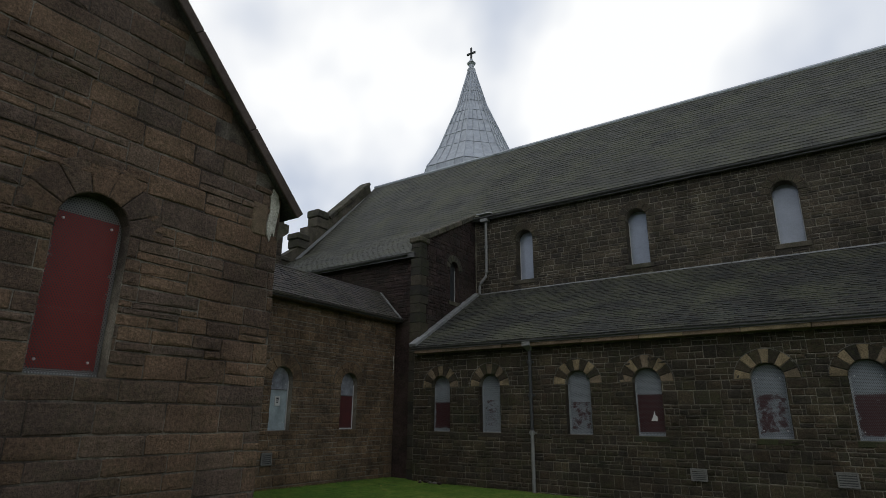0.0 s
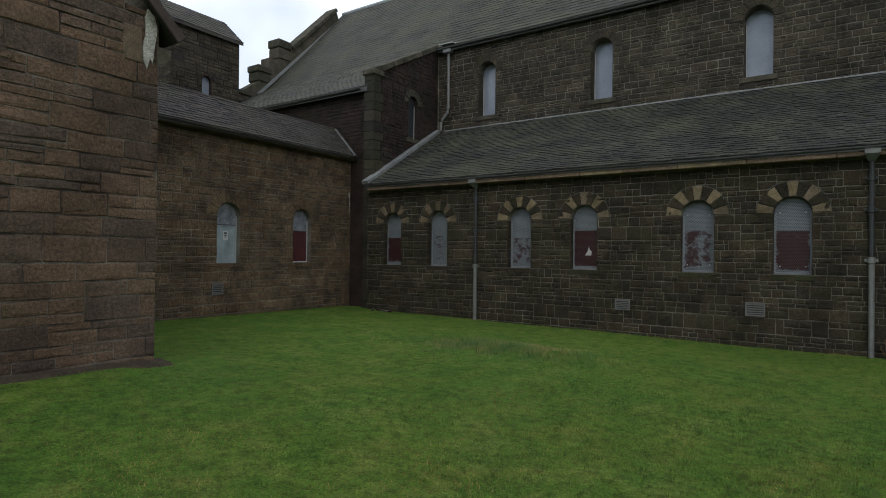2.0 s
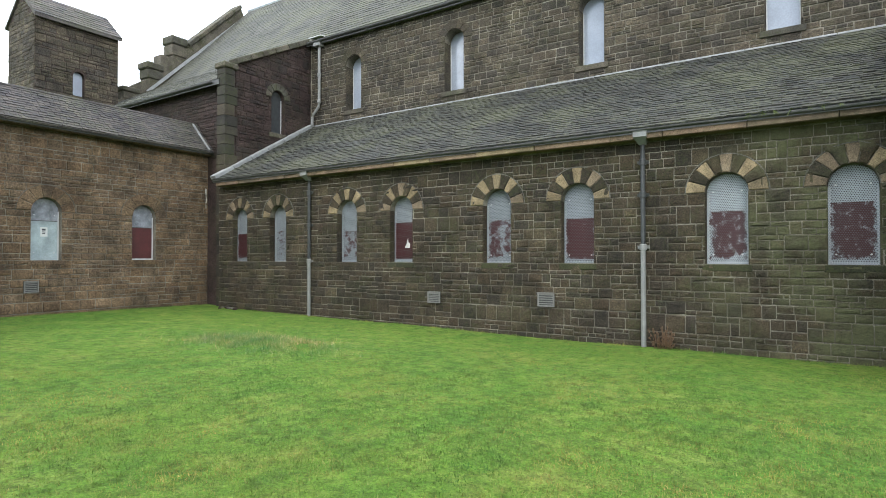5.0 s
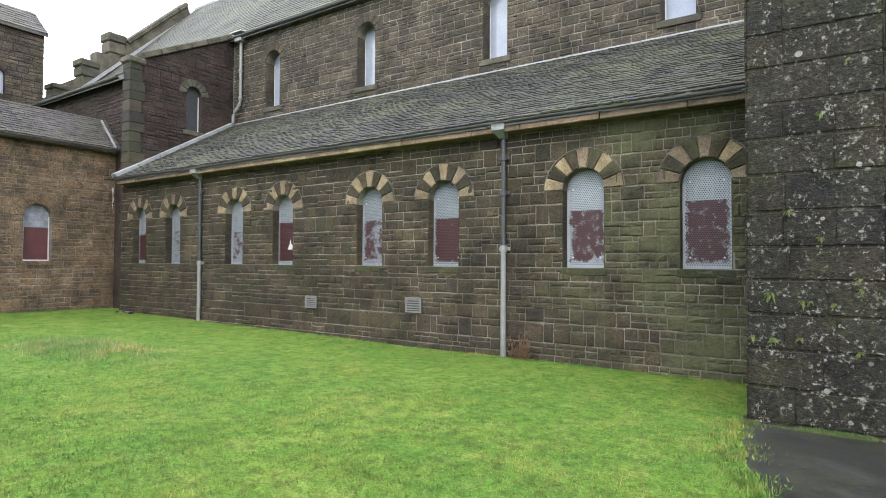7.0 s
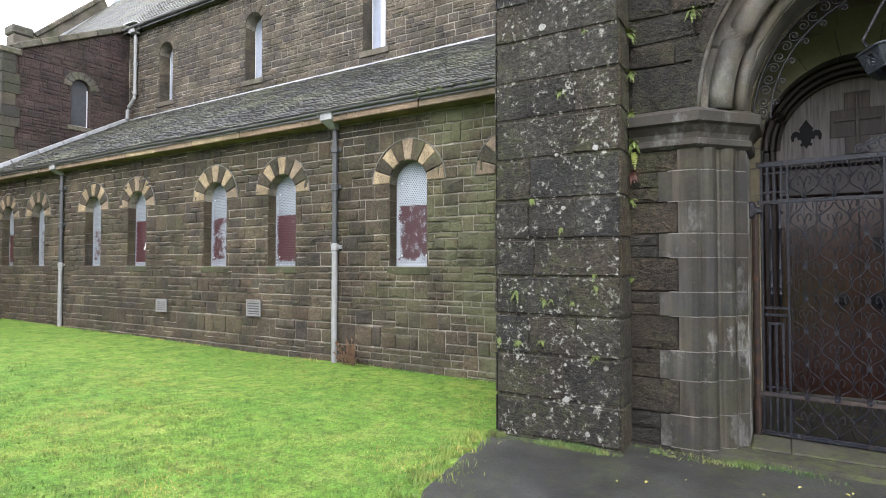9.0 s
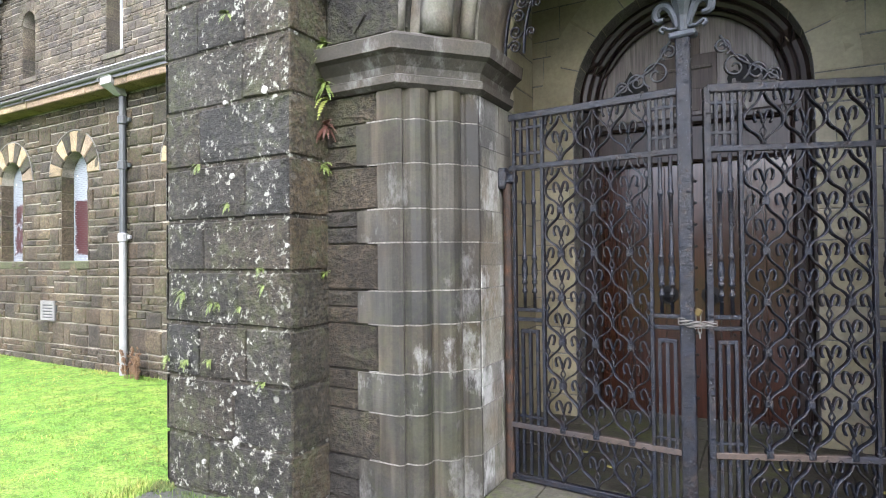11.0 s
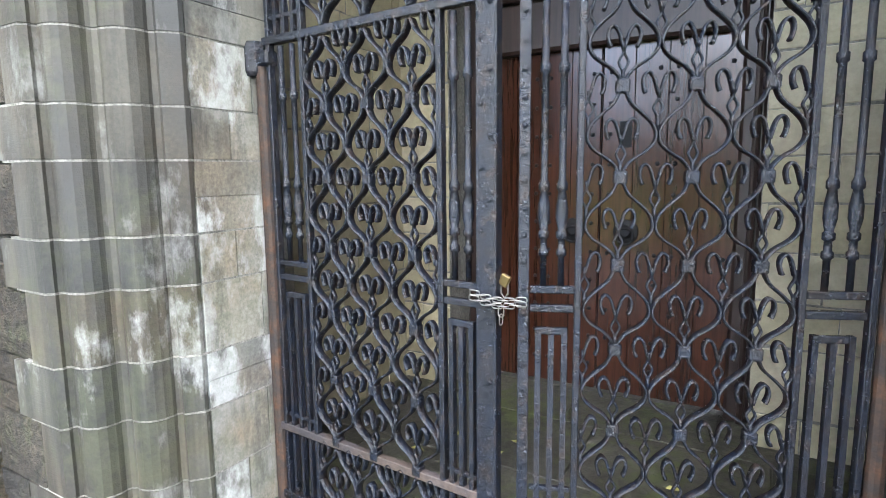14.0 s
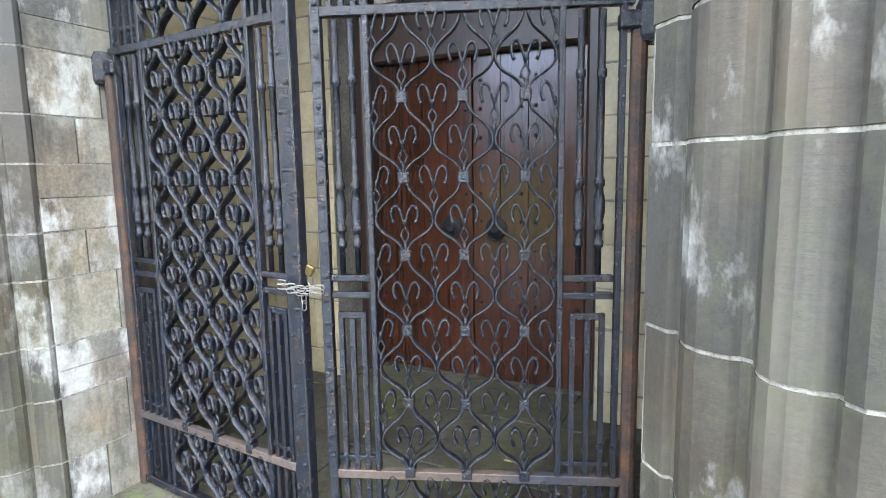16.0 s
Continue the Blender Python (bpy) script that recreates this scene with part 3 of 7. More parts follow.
for lo, hi in zip(rows, rows[1:]):
    for i in range(len(lo) - 1):
        bm.faces.new((lo[i], hi[i], hi[i + 1], lo[i + 1]))
path = structure(link("pavement", bm, M_TAR), "dark damp tarmac path in front of the porch", "path")


def blades(name, spots, hlo, hhi, lean, material, label, category, seed, wide=0.004, lift=0.0):
    """Grass blades: one bent sliver each."""
    r = np.random.default_rng(seed)
    p = np.array([(x, y, ground_z(x, y) + lift) for x, y in spots])
    n = len(p)
    ang, h = r.uniform(0, 2 * np.pi, n), r.uniform(hlo, hhi, n)
    tilt, off = r.uniform(0, lean, n), r.uniform(0, 2 * np.pi, n)
    w = wide * r.uniform(0.6, 1.6, n)
    side = np.c_[np.cos(ang), np.sin(ang), np.zeros(n)] * w[:, None]
    top = p + np.c_[np.cos(off) * np.sin(tilt), np.sin(off) * np.sin(tilt), np.cos(tilt)] * h[:, None]
    v = np.stack([p - side, p + side, top], 1).reshape(-1, 3)
    f = np.arange(3 * n).reshape(-1, 3)
    return tagged(joined(name, v.tolist(), f.tolist(), material), label, category)


def on_lawn(x, y):
    if y > 14.4 or x < -13.0 or (x < -7.4 and y < 5.0):
        return False
    return x < tar_x(y) - 0.02 * random.random() if y < 12.6 else x < 5.0


random.seed(11)
spots = []
while len(spots) < 210000:
    # thicker near the walk, thinner by the far walls
    s, side = random.random(), abs(random.gauss(0, 1))
    px, py = -0.3 + 8.2 * s, -0.3 + 8.6 * s
    d = 1.2 + side * 3.6
    x, y = px - d * 0.72 + random.uniform(-3.5, 3.5), py + d * 0.69 + random.uniform(-3.5, 3.5)
    if on_lawn(x, y) and random.random() < 0.35 + 0.9 * max(0, noise.noise(Vector((x * 1.3, y * 1.3, 5))) + 0.3):
        spots.append((x, y))
for _ in range(45000):
    x, y = random.uniform(-13, 5), random.uniform(3, 14.4)
    if on_lawn(x, y):
        spots.append((x, y))
blades("grass", spots, 0.012, 0.036, 1.25, M_BLADE, "short green lawn grass with paler tufts", "grass", 5, 0.0035)
spots = []
for _ in range(15000):
    x, y = random.gauss(-4.9, 0.85), random.gauss(10.2, 0.42)
    if noise.noise(Vector((x * 2.2, y * 2.2, 1))) > -0.22:
        spots.append((x, y))
blades("long_grass", spots, 0.03, 0.12, 1.35, M_DRY, "patch of long pale uncut grass in the lawn", "grass", 6, 0.005)
spots = []
for _ in range(9000):
    k = random.random()
    if k < 0.45:
        x, y = random.uniform(-11.8, 5.0), 14.46 - abs(random.gauss(0, 0.07))
    elif k < 0.7:
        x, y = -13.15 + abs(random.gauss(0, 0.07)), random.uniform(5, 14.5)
    else:
        y = random.uniform(8.0, 12.3)
        x = tar_x(y) - abs(random.gauss(0, 0.10))
    if noise.noise(Vector((x * 1.7, y * 1.7, 8))) > -0.15:
        spots.append((x, y))
for _ in range(9000):
    y = random.uniform(6.5, 12.25)
    x = tar_x(y) + random.gauss(-0.02, 0.12)
    if noise.noise(Vector((x * 3.1, y * 3.1, 9))) > -0.1:
        spots.append((x, y))
blades("edge_grass", spots, 0.02, 0.065, 1.25, M_BLADE, "ragged taller grass along the wall foot", "grass", 7, 0.005)

# tufts that have crept over the tarmac along the foot of the buttress and the pier
spots = []
while len(spots) < 5200:
    k = random.random()
    if k < 0.45:
        x, y = random.uniform(5.05, 6.32), 12.27 - abs(random.gauss(0, 0.05))
    elif k < 0.75:
        x, y = random.uniform(6.3, 7.3), 12.57 - abs(random.gauss(0, 0.06))
    else:
        x, y = random.uniform(7.1, 9.6), 12.60 - abs(random.gauss(0, 0.09))
    if noise.noise(Vector((x * 2.3, y * 4.0, 4))) > 0.0:
        spots.append((x, y))
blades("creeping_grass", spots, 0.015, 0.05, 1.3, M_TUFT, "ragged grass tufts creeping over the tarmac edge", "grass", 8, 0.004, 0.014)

# ---- plain unseen walls added far behind the walk to block low sky in reflections ----
M_UNSEEN_WALL = stone_mat("unseen_wall_stone", [(0.08, 0.07, 0.055), (0.10, 0.085, 0.066)], dist=0.02, moss=0.5)
structure(link("wall_boundary_south", box((-80, -58.5, -0.3), (80, -58, 7.0)), M_UNSEEN_WALL), "plain dark unseen wall added to block low sky in reflections", "boundary wall")
structure(link("wall_boundary_east", box((62, -58, -0.3), (62.5, 60, 7.0)), M_UNSEEN_WALL), "plain dark unseen wall added beyond the path to block low sky", "boundary wall")

def jamb_stones(m, uc, hw, sill, spring, depth, material, wall, count=5):
    """Dressed stones lining both sides of an opening."""
    for side in (-1, 1):
        for k in range(count):
            v0, v1 = sill + (spring - sill) * k / count, sill + (spring - sill) * (k + 1) / count
            u = sorted((uc + side * (hw + 0.006), uc + side * (hw - 0.008)))
            part("jamb_stone", box((u[0], v0 + 0.003, -depth - 0.03), (u[1], v1 - 0.003, 0.010), m), material, wall)


# ---- church: aisle wall ----
M_SILL = stone_mat("mossy_sill", [(0.07, 0.075, 0.035), (0.06, 0.062, 0.036)], dist=0.02, moss=1.0)
Y_AISLE, X_ANNEX, Y_CLERE, X_GABLE = 14.52, -13.2, 18.40, -7.55
AISLE_WINDOWS = [-11.05, -9.31, -6.6, -4.78, -2.1, -0.24, 2.52, 4.37]
SILL, SPRING, HALF = 1.6, 2.9, 0.355
f_aisle = frame_of((0, Y_AISLE, 0), (1, 0, 0), (0, -1, 0))
REVEAL = 0.17
aisle_holes = [(x, HALF, SILL, SPRING, 0.33) for x in AISLE_WINDOWS]
wall_aisle = structure(link("wall_aisle", plate([(-12.1, -0.3), (5.9, -0.3), (5.9, 4.12), (-12.1, 4.12)], [arch_loop(x, HALF, SILL, SPRING) for x in AISLE_WINDOWS], 0.5, f_aisle), M_MORTAR), "dark brown snecked rubble wall with pale mortar joints", "church wall")
dark_bm = box((-12.1, Y_AISLE + 0.5, -0.3), (5.9, Y_AISLE + 0.55, 4.1))
part("inner_lining", dark_bm, M_DARK, wall_aisle)
rv = random.Random(21)
for x in AISLE_WINDOWS:
    ring_stones(f_aisle, x, HALF, SPRING, 0.31, 9, [M_CREAM, M_AISLE], wall_aisle, 0.028, REVEAL + 0.04, rv)
    part("mortar_arc", strap([(x + (HALF + 0.328) * math.cos(math.pi * k / 18), SPRING + (HALF + 0.328) * math.sin(math.pi * k / 18)) for k in range(19)], 0.016, 0.05, Matrix.Translation((0, Y_AISLE - 0.002, 0))), M_MORTAR_PALE, wall_aisle)
    jamb_stones(f_aisle, x, HALF, SILL, SPRING, REVEAL, M_AISLE, wall_aisle)
    part("sill", box((x - HALF - 0.05, SILL - 0.13, -REVEAL - 0.04), (x + HALF + 0.05, SILL - 0.005, 0.024), f_aisle, 0.014), M_SILL if x > -6 else M_AISLE, wall_aisle)

# ---- annex wall ----
f_annex = frame_of((X_ANNEX, 0, 0), (0, 1, 0), (1, 0, 0))
ANNEX_WINDOWS = [7.44, 10.08, 12.70]
ASILL, ASPRING, AHALF = 1.65, 2.95, 0.36
annex_holes = [(y, AHALF, ASILL, ASPRING, 0.33) for y in ANNEX_WINDOWS]
wall_annex = structure(link("wall_annex", plate([(4.6, -0.3), (15.3, -0.3), (15.3, 5.2), (4.6, 5.2)], [arch_loop(y, AHALF, ASILL, ASPRING) for y in ANNEX_WINDOWS], 0.45, f_annex), M_MORTAR), "reddish brown rubble wall of the low link building", "church wall")
part("inner_lining", box((X_ANNEX - 0.5, 4.6, -0.3), (X_ANNEX - 0.45, 15.3, 5.1)), M_DARK, wall_annex)
for y in ANNEX_WINDOWS:
    ring_stones(f_annex, y, AHALF, ASPRING, 0.33, 7, [M_ANNEX], wall_annex, 0.024, 0.17, rv)
    part("mortar_arc", strap([(y + (AHALF + 0.345) * math.cos(math.pi * k / 18), ASPRING + (AHALF + 0.345) * math.sin(math.pi * k / 18)) for k in range(19)], 0.014, 0.05, Matrix(((0, 1, 0, X_ANNEX + 0.002), (1, 0, 0, 0), (0, 0, 1, 0), (0, 0, 0, 1)))), M_MORTAR_PALE, wall_annex)
    part("sill", box((y - AHALF - 0.08, ASILL - 0.13, -0.1), (y + AHALF + 0.08, ASILL - 0.005, 0.03), f_annex, 0.01), M_ANNEX, wall_annex)

# ---- clerestory wall ----
f_clere = frame_of((0, Y_CLERE, 0), (1, 0, 0), (0, -1, 0))
CLERE_WINDOWS = [-9.88, -5.65, -1.22, 3.27, 7.75]
CSILL, CSPRING, CHALF = 7.0, 8.6, 0.36
clere_holes = [(x, CHALF, CSILL, CSPRING, 0.28) for x in CLERE_WINDOWS]
wall_clere = structure(link("wall_clerestory", plate([(-12.3, 6.0), (11.5, 6.0), (11.5, 9.8), (-12.3, 9.8)], [arch_loop(x, CHALF, CSILL, CSPRING) for x in CLERE_WINDOWS], 0.5, f_clere), M_MORTAR), "olive brown coursed stone clerestory wall", "church wall")
part("inner_lining", box((-12.3, Y_CLERE + 0.5, 6.0), (11.5, Y_CLERE + 0.55, 9.7)), M_DARK, wall_clere)
for x in CLERE_WINDOWS:
    ring_stones(f_clere, x, CHALF, CSPRING, 0.28, 7, [M_CLERE], wall_clere, 0.03, 0.42, rv)
    jamb_stones(f_clere, x, CHALF, CSILL, CSPRING, 0.36, M_CLERE, wall_clere)
    part("sill", box((x - CHALF - 0.1, CSILL - 0.16, -0.4), (x + CHALF + 0.1, CSILL - 0.005, 0.05), f_clere, 0.012), M_COPING, wall_clere)

# ---- gabled building beside the lawn ----
M_PATCH = stone_mat("flaking_white_patch", [(0.62, 0.60, 0.52)], dist=0.02, moss=0.4, tone_scale=0.6)
f_gable = frame_of((X_GABLE, 0, 0), (0, 1, 0), (1, 0, 0))
GAB_Y, GAB_HALF, GAB_SILL, GAB_SPRING = 2.33, 0.40, 2.4, 4.05
EAVE_Y, EAVE_Z, PITCH = 4.98, 5.28, 1.03
APEX_Y = -0.6


def gable_top(y):
    return EAVE_Z + PITCH * (EAVE_Y - max(y, 2 * APEX_Y - y)) - 0.05


wall_gable = structure(link("wall_gable", plate([(2 * APEX_Y - 4.9, -0.3), (4.9, -0.3), (4.9, gable_top(4.9)), (APEX_Y, gable_top(APEX_Y)), (2 * APEX_Y - 4.9, gable_top(4.9))], [arch_loop(GAB_Y, GAB_HALF, GAB_SILL, GAB_SPRING), arch_loop(2 * APEX_Y - GAB_Y, GAB_HALF, GAB_SILL, GAB_SPRING)], 0.6, f_gable), M_MORTAR_GABLE), "brown squared rubble gable wall with an arched window", "church wall")
part("side_wall", box((X_ANNEX, 4.3, -0.3), (X_GABLE - 0.6, 4.88, EAVE_Z - 0.15)), M_GABLE, wall_gable)
part("far_side_wall", box((X_ANNEX, 2 * APEX_Y - 4.88, -0.3), (X_GABLE - 0.6, 2 * APEX_Y - 4.3, EAVE_Z - 0.15)), M_GABLE, wall_gable)
part("inner_lining", box((X_GABLE - 0.66, -5.5, -0.3), (X_GABLE - 0.6, 4.3, 5.2)), M_DARK, wall_gable)
for yc in (GAB_Y, 2 * APEX_Y - GAB_Y):
    ring_stones(f_gable, yc, GAB_HALF, GAB_SPRING, 0.40, 7, [M_GABLE], wall_gable, 0.02, 0.2, rv)
part("kneeler", box((4.40, 4.56, 0.0), (4.66, 5.05, 0.03), f_gable, 0.015), M_EAVES, wall_gable, "tan kneeler stone")
part("kneeler_patch", prism([(4.67, 4.62), (4.72, 4.5), (4.76, 4.66), (4.80, 4.60), (4.83, 4.86), (4.86, 5.08), (4.82, 5.26), (4.72, 5.34), (4.68, 5.2), (4.70, 4.98), (4.66, 4.8)], 0.0, 0.034, f_gable), M_PATCH, wall_gable, "flaking white mortar patch")
part("kneeler_corbel", prism([(4.86, 4.55), (5.06, 4.72), (5.06, 4.85), (4.86, 4.85)], -0.3, 0.05, f_gable), M_COPING, wall_gable)


run = [(14.74, 4.02), (14.80, 4.0), (14.79, 3.8), (14.815, 3.66), (14.78, 3.5), (14.79, 3.36), (14.765, 3.34), (14.755, 3.55), (14.77, 3.68), (14.75, 3.82)]
part("lime_run", prism(run, 0.018, 0.03, f_annex), M_PATCH, wall_annex, "white lime run down the corner")


def slope_roof(name, poly_yz, x0, x1, thick, material, along="x"):
    """A roof slab along one axis: its section line thickened downwards."""
    bm = bmesh.new()
    n = len(poly_yz)
    top = poly_yz
    low = [(a, b - thick) for a, b in poly_yz]
    sec = top + low[::-1]
    mk = (lambda a, b, x: (x, a, b)) if along == "x" else (lambda a, b, x: (a, x, b))
    v0 = [bm.verts.new(mk(a, b, x0)) for a, b in sec]
    v1 = [bm.verts.new(mk(a, b, x1)) for a, b in sec]
    k = len(sec)
    for i in range(k):
        bm.faces.new((v0[i], v0[(i + 1) % k], v1[(i + 1) % k], v1[i]))
    for i in range(n - 1):
        bm.faces.new((v0[i], v0[i + 1], v0[k - 2 - i], v0[k - 1 - i]))
        bm.faces.new((v1[i], v1[i + 1], v1[k - 2 - i], v1[k - 1 - i]))
    bmesh.ops.recalc_face_normals(bm, faces=bm.faces[:])
    return link(name, bm, material)


gr = slope_roof("roof_gabled_house", [(2 * APEX_Y - 5.14, 5.12), (APEX_Y, 5.12 + 1.03 * (5.14 - APEX_Y)), (5.14, 5.12)], X_ANNEX - 1.0, X_GABLE + 0.16, 0.14, M_SLATE_AN)
structure(gr, "dark slate gable roof with a plain bargeboard", "roof")
M_BARGE = plain("weathered_brown_board", (0.075, 0.058, 0.05), 0.8, 0.0, 0.3, 5.0, spec=0.12, worn=0.9)
for k in range(5):
    a, b = 0.25 + k * 1.45, 0.25 + k * 1.45 + 1.445
    fb = frame_of((X_GABLE + 0.17, 5.18, 5.04), (0, -1, 1.03), (1, 0, 0))
    part("bargeboard", box((a - 0.25, 0.0, 0.0), (b - 0.25, 0.15, 0.05), fb, 0.012), M_BARGE, gr)

# ---- chapel block at the end of the nave, its roof a catslide of the nave roof ----
X_CHAPEL, Y_CHAPEL, X_END = -12.05, 14.85, -21.6
f_cside = frame_of((X_CHAPEL, 0, 0), (0, 1, 0), (1, 0, 0))
f_cfront = frame_of((0, Y_CHAPEL, 0), (1, 0, 0), (0, -1, 0))
CW = (16.83, 0.28, 6.1, 7.35)


def side_top(y):
    return 7.95 + (y - 14.8) * 0.52


wall_chapel_side = structure(link("wall_chapel_side", plate([(14.85, -0.3), (18.6, -0.3), (18.6, side_top(18.6)), (14.85, side_top(14.85))], [arch_loop(*CW)], 0.5, f_cside), M_DARK), "dark damp stone side wall with sloping coping", "church wall")
part("inner_lining", box((X_CHAPEL - 0.56, 15, 5), (X_CHAPEL - 0.5, 18.5, 7.8)), M_DARK, wall_chapel_side)
ring_stones(f_cside, CW[0], CW[1], CW[3], 0.26, 7, [M_COPING], wall_chapel_side, 0.03, 0.2, rv)
part("sill", box((CW[0] - 0.4, CW[2] - 0.15, -0.15), (CW[0] + 0.4, CW[2], 0.05), f_cside, 0.012), M_COPING, wall_chapel_side)
wall_chapel_front = structure(link("wall_chapel_front", plate([(X_END, -0.3), (-12.42, -0.3), (-12.42, 7.46), (X_END, 7.46)], [], 0.5, f_cfront), M_DARK), "dark stone front wall of the chapel", "church wall")
pier = tagged(empty("corner_pier", (-12.25, 15.0, 0)), "dark quoined corner pier with a weathered cap", "pier")
rq = random.Random(4)
M_QUOIN = stone_mat("mottled_quoin", [(0.10, 0.088, 0.066), (0.075, 0.068, 0.056), (0.12, 0.10, 0.07), (0.06, 0.055, 0.047)], dist=0.012, moss=0.5, tone_scale=0.36)
z = -0.2
while z < 7.8:
    h = rq.uniform(0.28, 0.4)
    e = rq.choice((0.0, 0.004, 0.008))
    part("quoin", box((-12.42 - e, 14.64 - e, z), (-12.0 + e, 15.0 + rq.choice((0.0, 0.12)), min(z + h - 0.006, 7.86)), None, 0.012), M_QUOIN, pier).matrix_parent_inverse = pier.matrix_basis.inverted()
    z += h
part("cap", box((-12.49, 14.57, 7.86), (-11.95, 15.14, 8.06), None, 0.04), M_COPING, pier).matrix_parent_inverse = pier.matrix_basis.inverted()
fc = frame_of((X_CHAPEL - 0.32, 15.1, side_top(15.1)), (0, 1, 0.52), (1, 0, 0))
u = 0.0
while u < 3.8:
    w = rq.uniform(0.5, 0.7)
    part("coping_stone", box((u, -0.02, 0.0), (u + w - 0.015, 0.17, 0.42), fc, 0.02), M_COPING, wall_chapel_side)
    u += w

# ---- roofs ----
aisle_roof = structure(slope_roof("roof_aisle", [(14.22, 4.16), (18.42, 6.62)], -12.0, 6.0, 0.10, M_GUTTER), "lean-to slate roof with lichen and moss", "roof")
f_ar = frame_of((-11.95, 14.20, 4.165), (1, 0, 0), (0, -2.46, 4.2))
slates(aisle_roof, f_ar, 17.9, 4.86, U_SLATE, 0.18, 0.135, (15.5, 0.4), 31, 300)
structure(slope_roof("roof_nave_far", [(23.0, 14.90), (28.6, 9.0)], X_END, 11.5, 0.2, M_SLATE_HI), "far slate slope of the nave roof", "roof")
nave_roof = structure(slope_roof("roof_nave", [(18.18, 9.76), (23.0, 14.95)], -12.2, 11.5, 0.16, M_GUTTER), "long grey slate nave roof", "roof")
f_nr = frame_of((-12.2, 18.16, 9.765), (1, 0, 0), (0, -5.19, 4.82))
slates(nave_roof, f_nr, 23.7, 7.08, U_SLATE_HI, 0.34, 0.215, (12, 0), 32, thick=(0.014, 0.024))
chapel_roof = structure(slope_roof("roof_chapel", [(14.58, 7.50), (18.1, 9.66), (23.0, 14.95)], X_END, -12.25, 0.16, M_GUTTER), "slate roof sweeping down over the chapel", "roof")
f_c1 = frame_of((X_END, 14.56, 7.51), (1, 0, 0), (0, -2.16, 3.52))
slates(chapel_roof, f_c1, 9.33, 4.13, U_SLATE_HI, 0.34, 0.215, (9, 0), 33, thick=(0.008, 0.014))
f_c2 = frame_of((X_END, 18.08, 9.665), (1, 0, 0), (0, -5.29, 4.9))
slates(chapel_roof, f_c2, 9.4, 7.2, U_SLATE_HI, 0.34, 0.215, (9, 0), 34, thick=(0.008, 0.014))
part("ridge", tube([(X_END, 23.0, 14.98), (-5, 23.0, 14.98), (11.5, 23.0, 14.98)], 0.10), M_LEAD, nave_roof)
wall_far = structure(link("wall_far_side", box((X_END, 28.0, -0.3), (11.5, 28.5, 9.4)), M_CLERE), "far nave wall, closing the church", "church wall")
f_end = frame_of((X_END, 0, 0), (0, 1, 0), (1, 0, 0))
steps = [(15.3, -0.3), (28.5, -0.3), (28.5, 9.3), (23.6, 14.4), (22.75, 14.45), (22.50, 15.0), (22.35, 14.95), (19.56, 12.1), (19.3, 12.2), (18.69, 12.2), (18.69, 11.2), (18.1, 11.2), (18.1, 10.62), (17.5, 10.62), (17.5, 9.9), (17.1, 9.62), (16.4, 9.1), (16.3, 8.7), (15.3, 8.1)]
wall_end = structure(link("wall_gable_end", plate(steps, [], 0.6, f_end), M_COPING), "end gable wall with stepped mossy parapet blocks", "church wall")
for y0, y1, z0, z1 in ((18.62, 19.36, 11.35, 12.28), (17.45, 18.18, 9.95, 10.70), (16.35, 17.05, 8.75, 9.3)):
    part("parapet_block", box((y0, z0, -0.68), (y1, z0 + (z1 - z0) * 0.55, 0.06), f_end, 0.03), M_COPING, wall_end)
    part("parapet_block", box((y0 - 0.06, z0 + (z1 - z0) * 0.57, -0.72), (y1 + 0.05, z1, 0.10), f_end, 0.05), M_COPING, wall_end)
fcop = frame_of((X_END + 0.03, 19.5, 12.02), (0, 1, 1.0), (1, 0, 0))
for k in range(6):
    part("coping_stone", box((k * 0.71, -0.05, -0.68), (k * 0.71 + 0.70, 0.14, 0.08), fcop, 0.03), M_COPING, wall_end)
part("flashing", box((-3.4, -0.55, 0.0), (4.6, -0.42, 0.06), fcop), M_FLASH, wall_end)

# annex roof
annex_roof = structure(slope_roof("roof_annex", [(-12.87, 5.22), (-13.82, 6.22), (-14.77, 5.22)], 4.95, 15.2, 0.10, M_GUTTER, "y"), "low slate roof of the link building", "roof")
f_an = frame_of((-12.855, 4.95, 5.225), (0, 1, 0), (1.0, 0, 0.95))
slates(annex_roof, f_an, 10.25, 1.38, U_SLATE_AN, 0.16, 0.105, (8, 0), 35, 300, thick=(0.014, 0.03))
for k in range(2):
    for q in range(17):
        part("eaves_slate", box((-12.93 + 0.03 * k, 4.95 + q * 0.58, 5.155 + 0.026 * k), (-12.82 + 0.02 * k, 4.95 + q * 0.58 + 0.574, 5.178 + 0.026 * k), None, 0.004), M_SLATE_AN, annex_roof)
part("ridge", tube([(-13.82, 4.9, 6.235), (-13.82, 15.2, 6.235)], 0.055), M_SLATE_AN, annex_roof)
fv = frame_of((-12.83, 14.70, 5.25), (-0.95, 0, 1.0), (0, -1, 0))
part("verge_flashing", box((0, -0.02, 0), (1.37, 0.10, 0.06), fv), M_FLASH, annex_roof)

# lead verge and abutment of the aisle roof
fl = frame_of((-11.86, 14.2, 4.19), (0, 4.2, 2.46), (1, 0, 0))
for k in range(6):
    part("verge_flashing", box((k * 0.8, -0.02, -0.22), (k * 0.8 + 0.78, 0.10, 0.05), fl, 0.015), M_FLASH, aisle_roof)
for k in range(10):
    part("abutment_flashing", box((-11.9 + k * 1.8, 18.31, 6.59), (-11.9 + k * 1.8 + 1.79, 18.385, 6.64), None, 0.01), M_FLASH, aisle_roof)

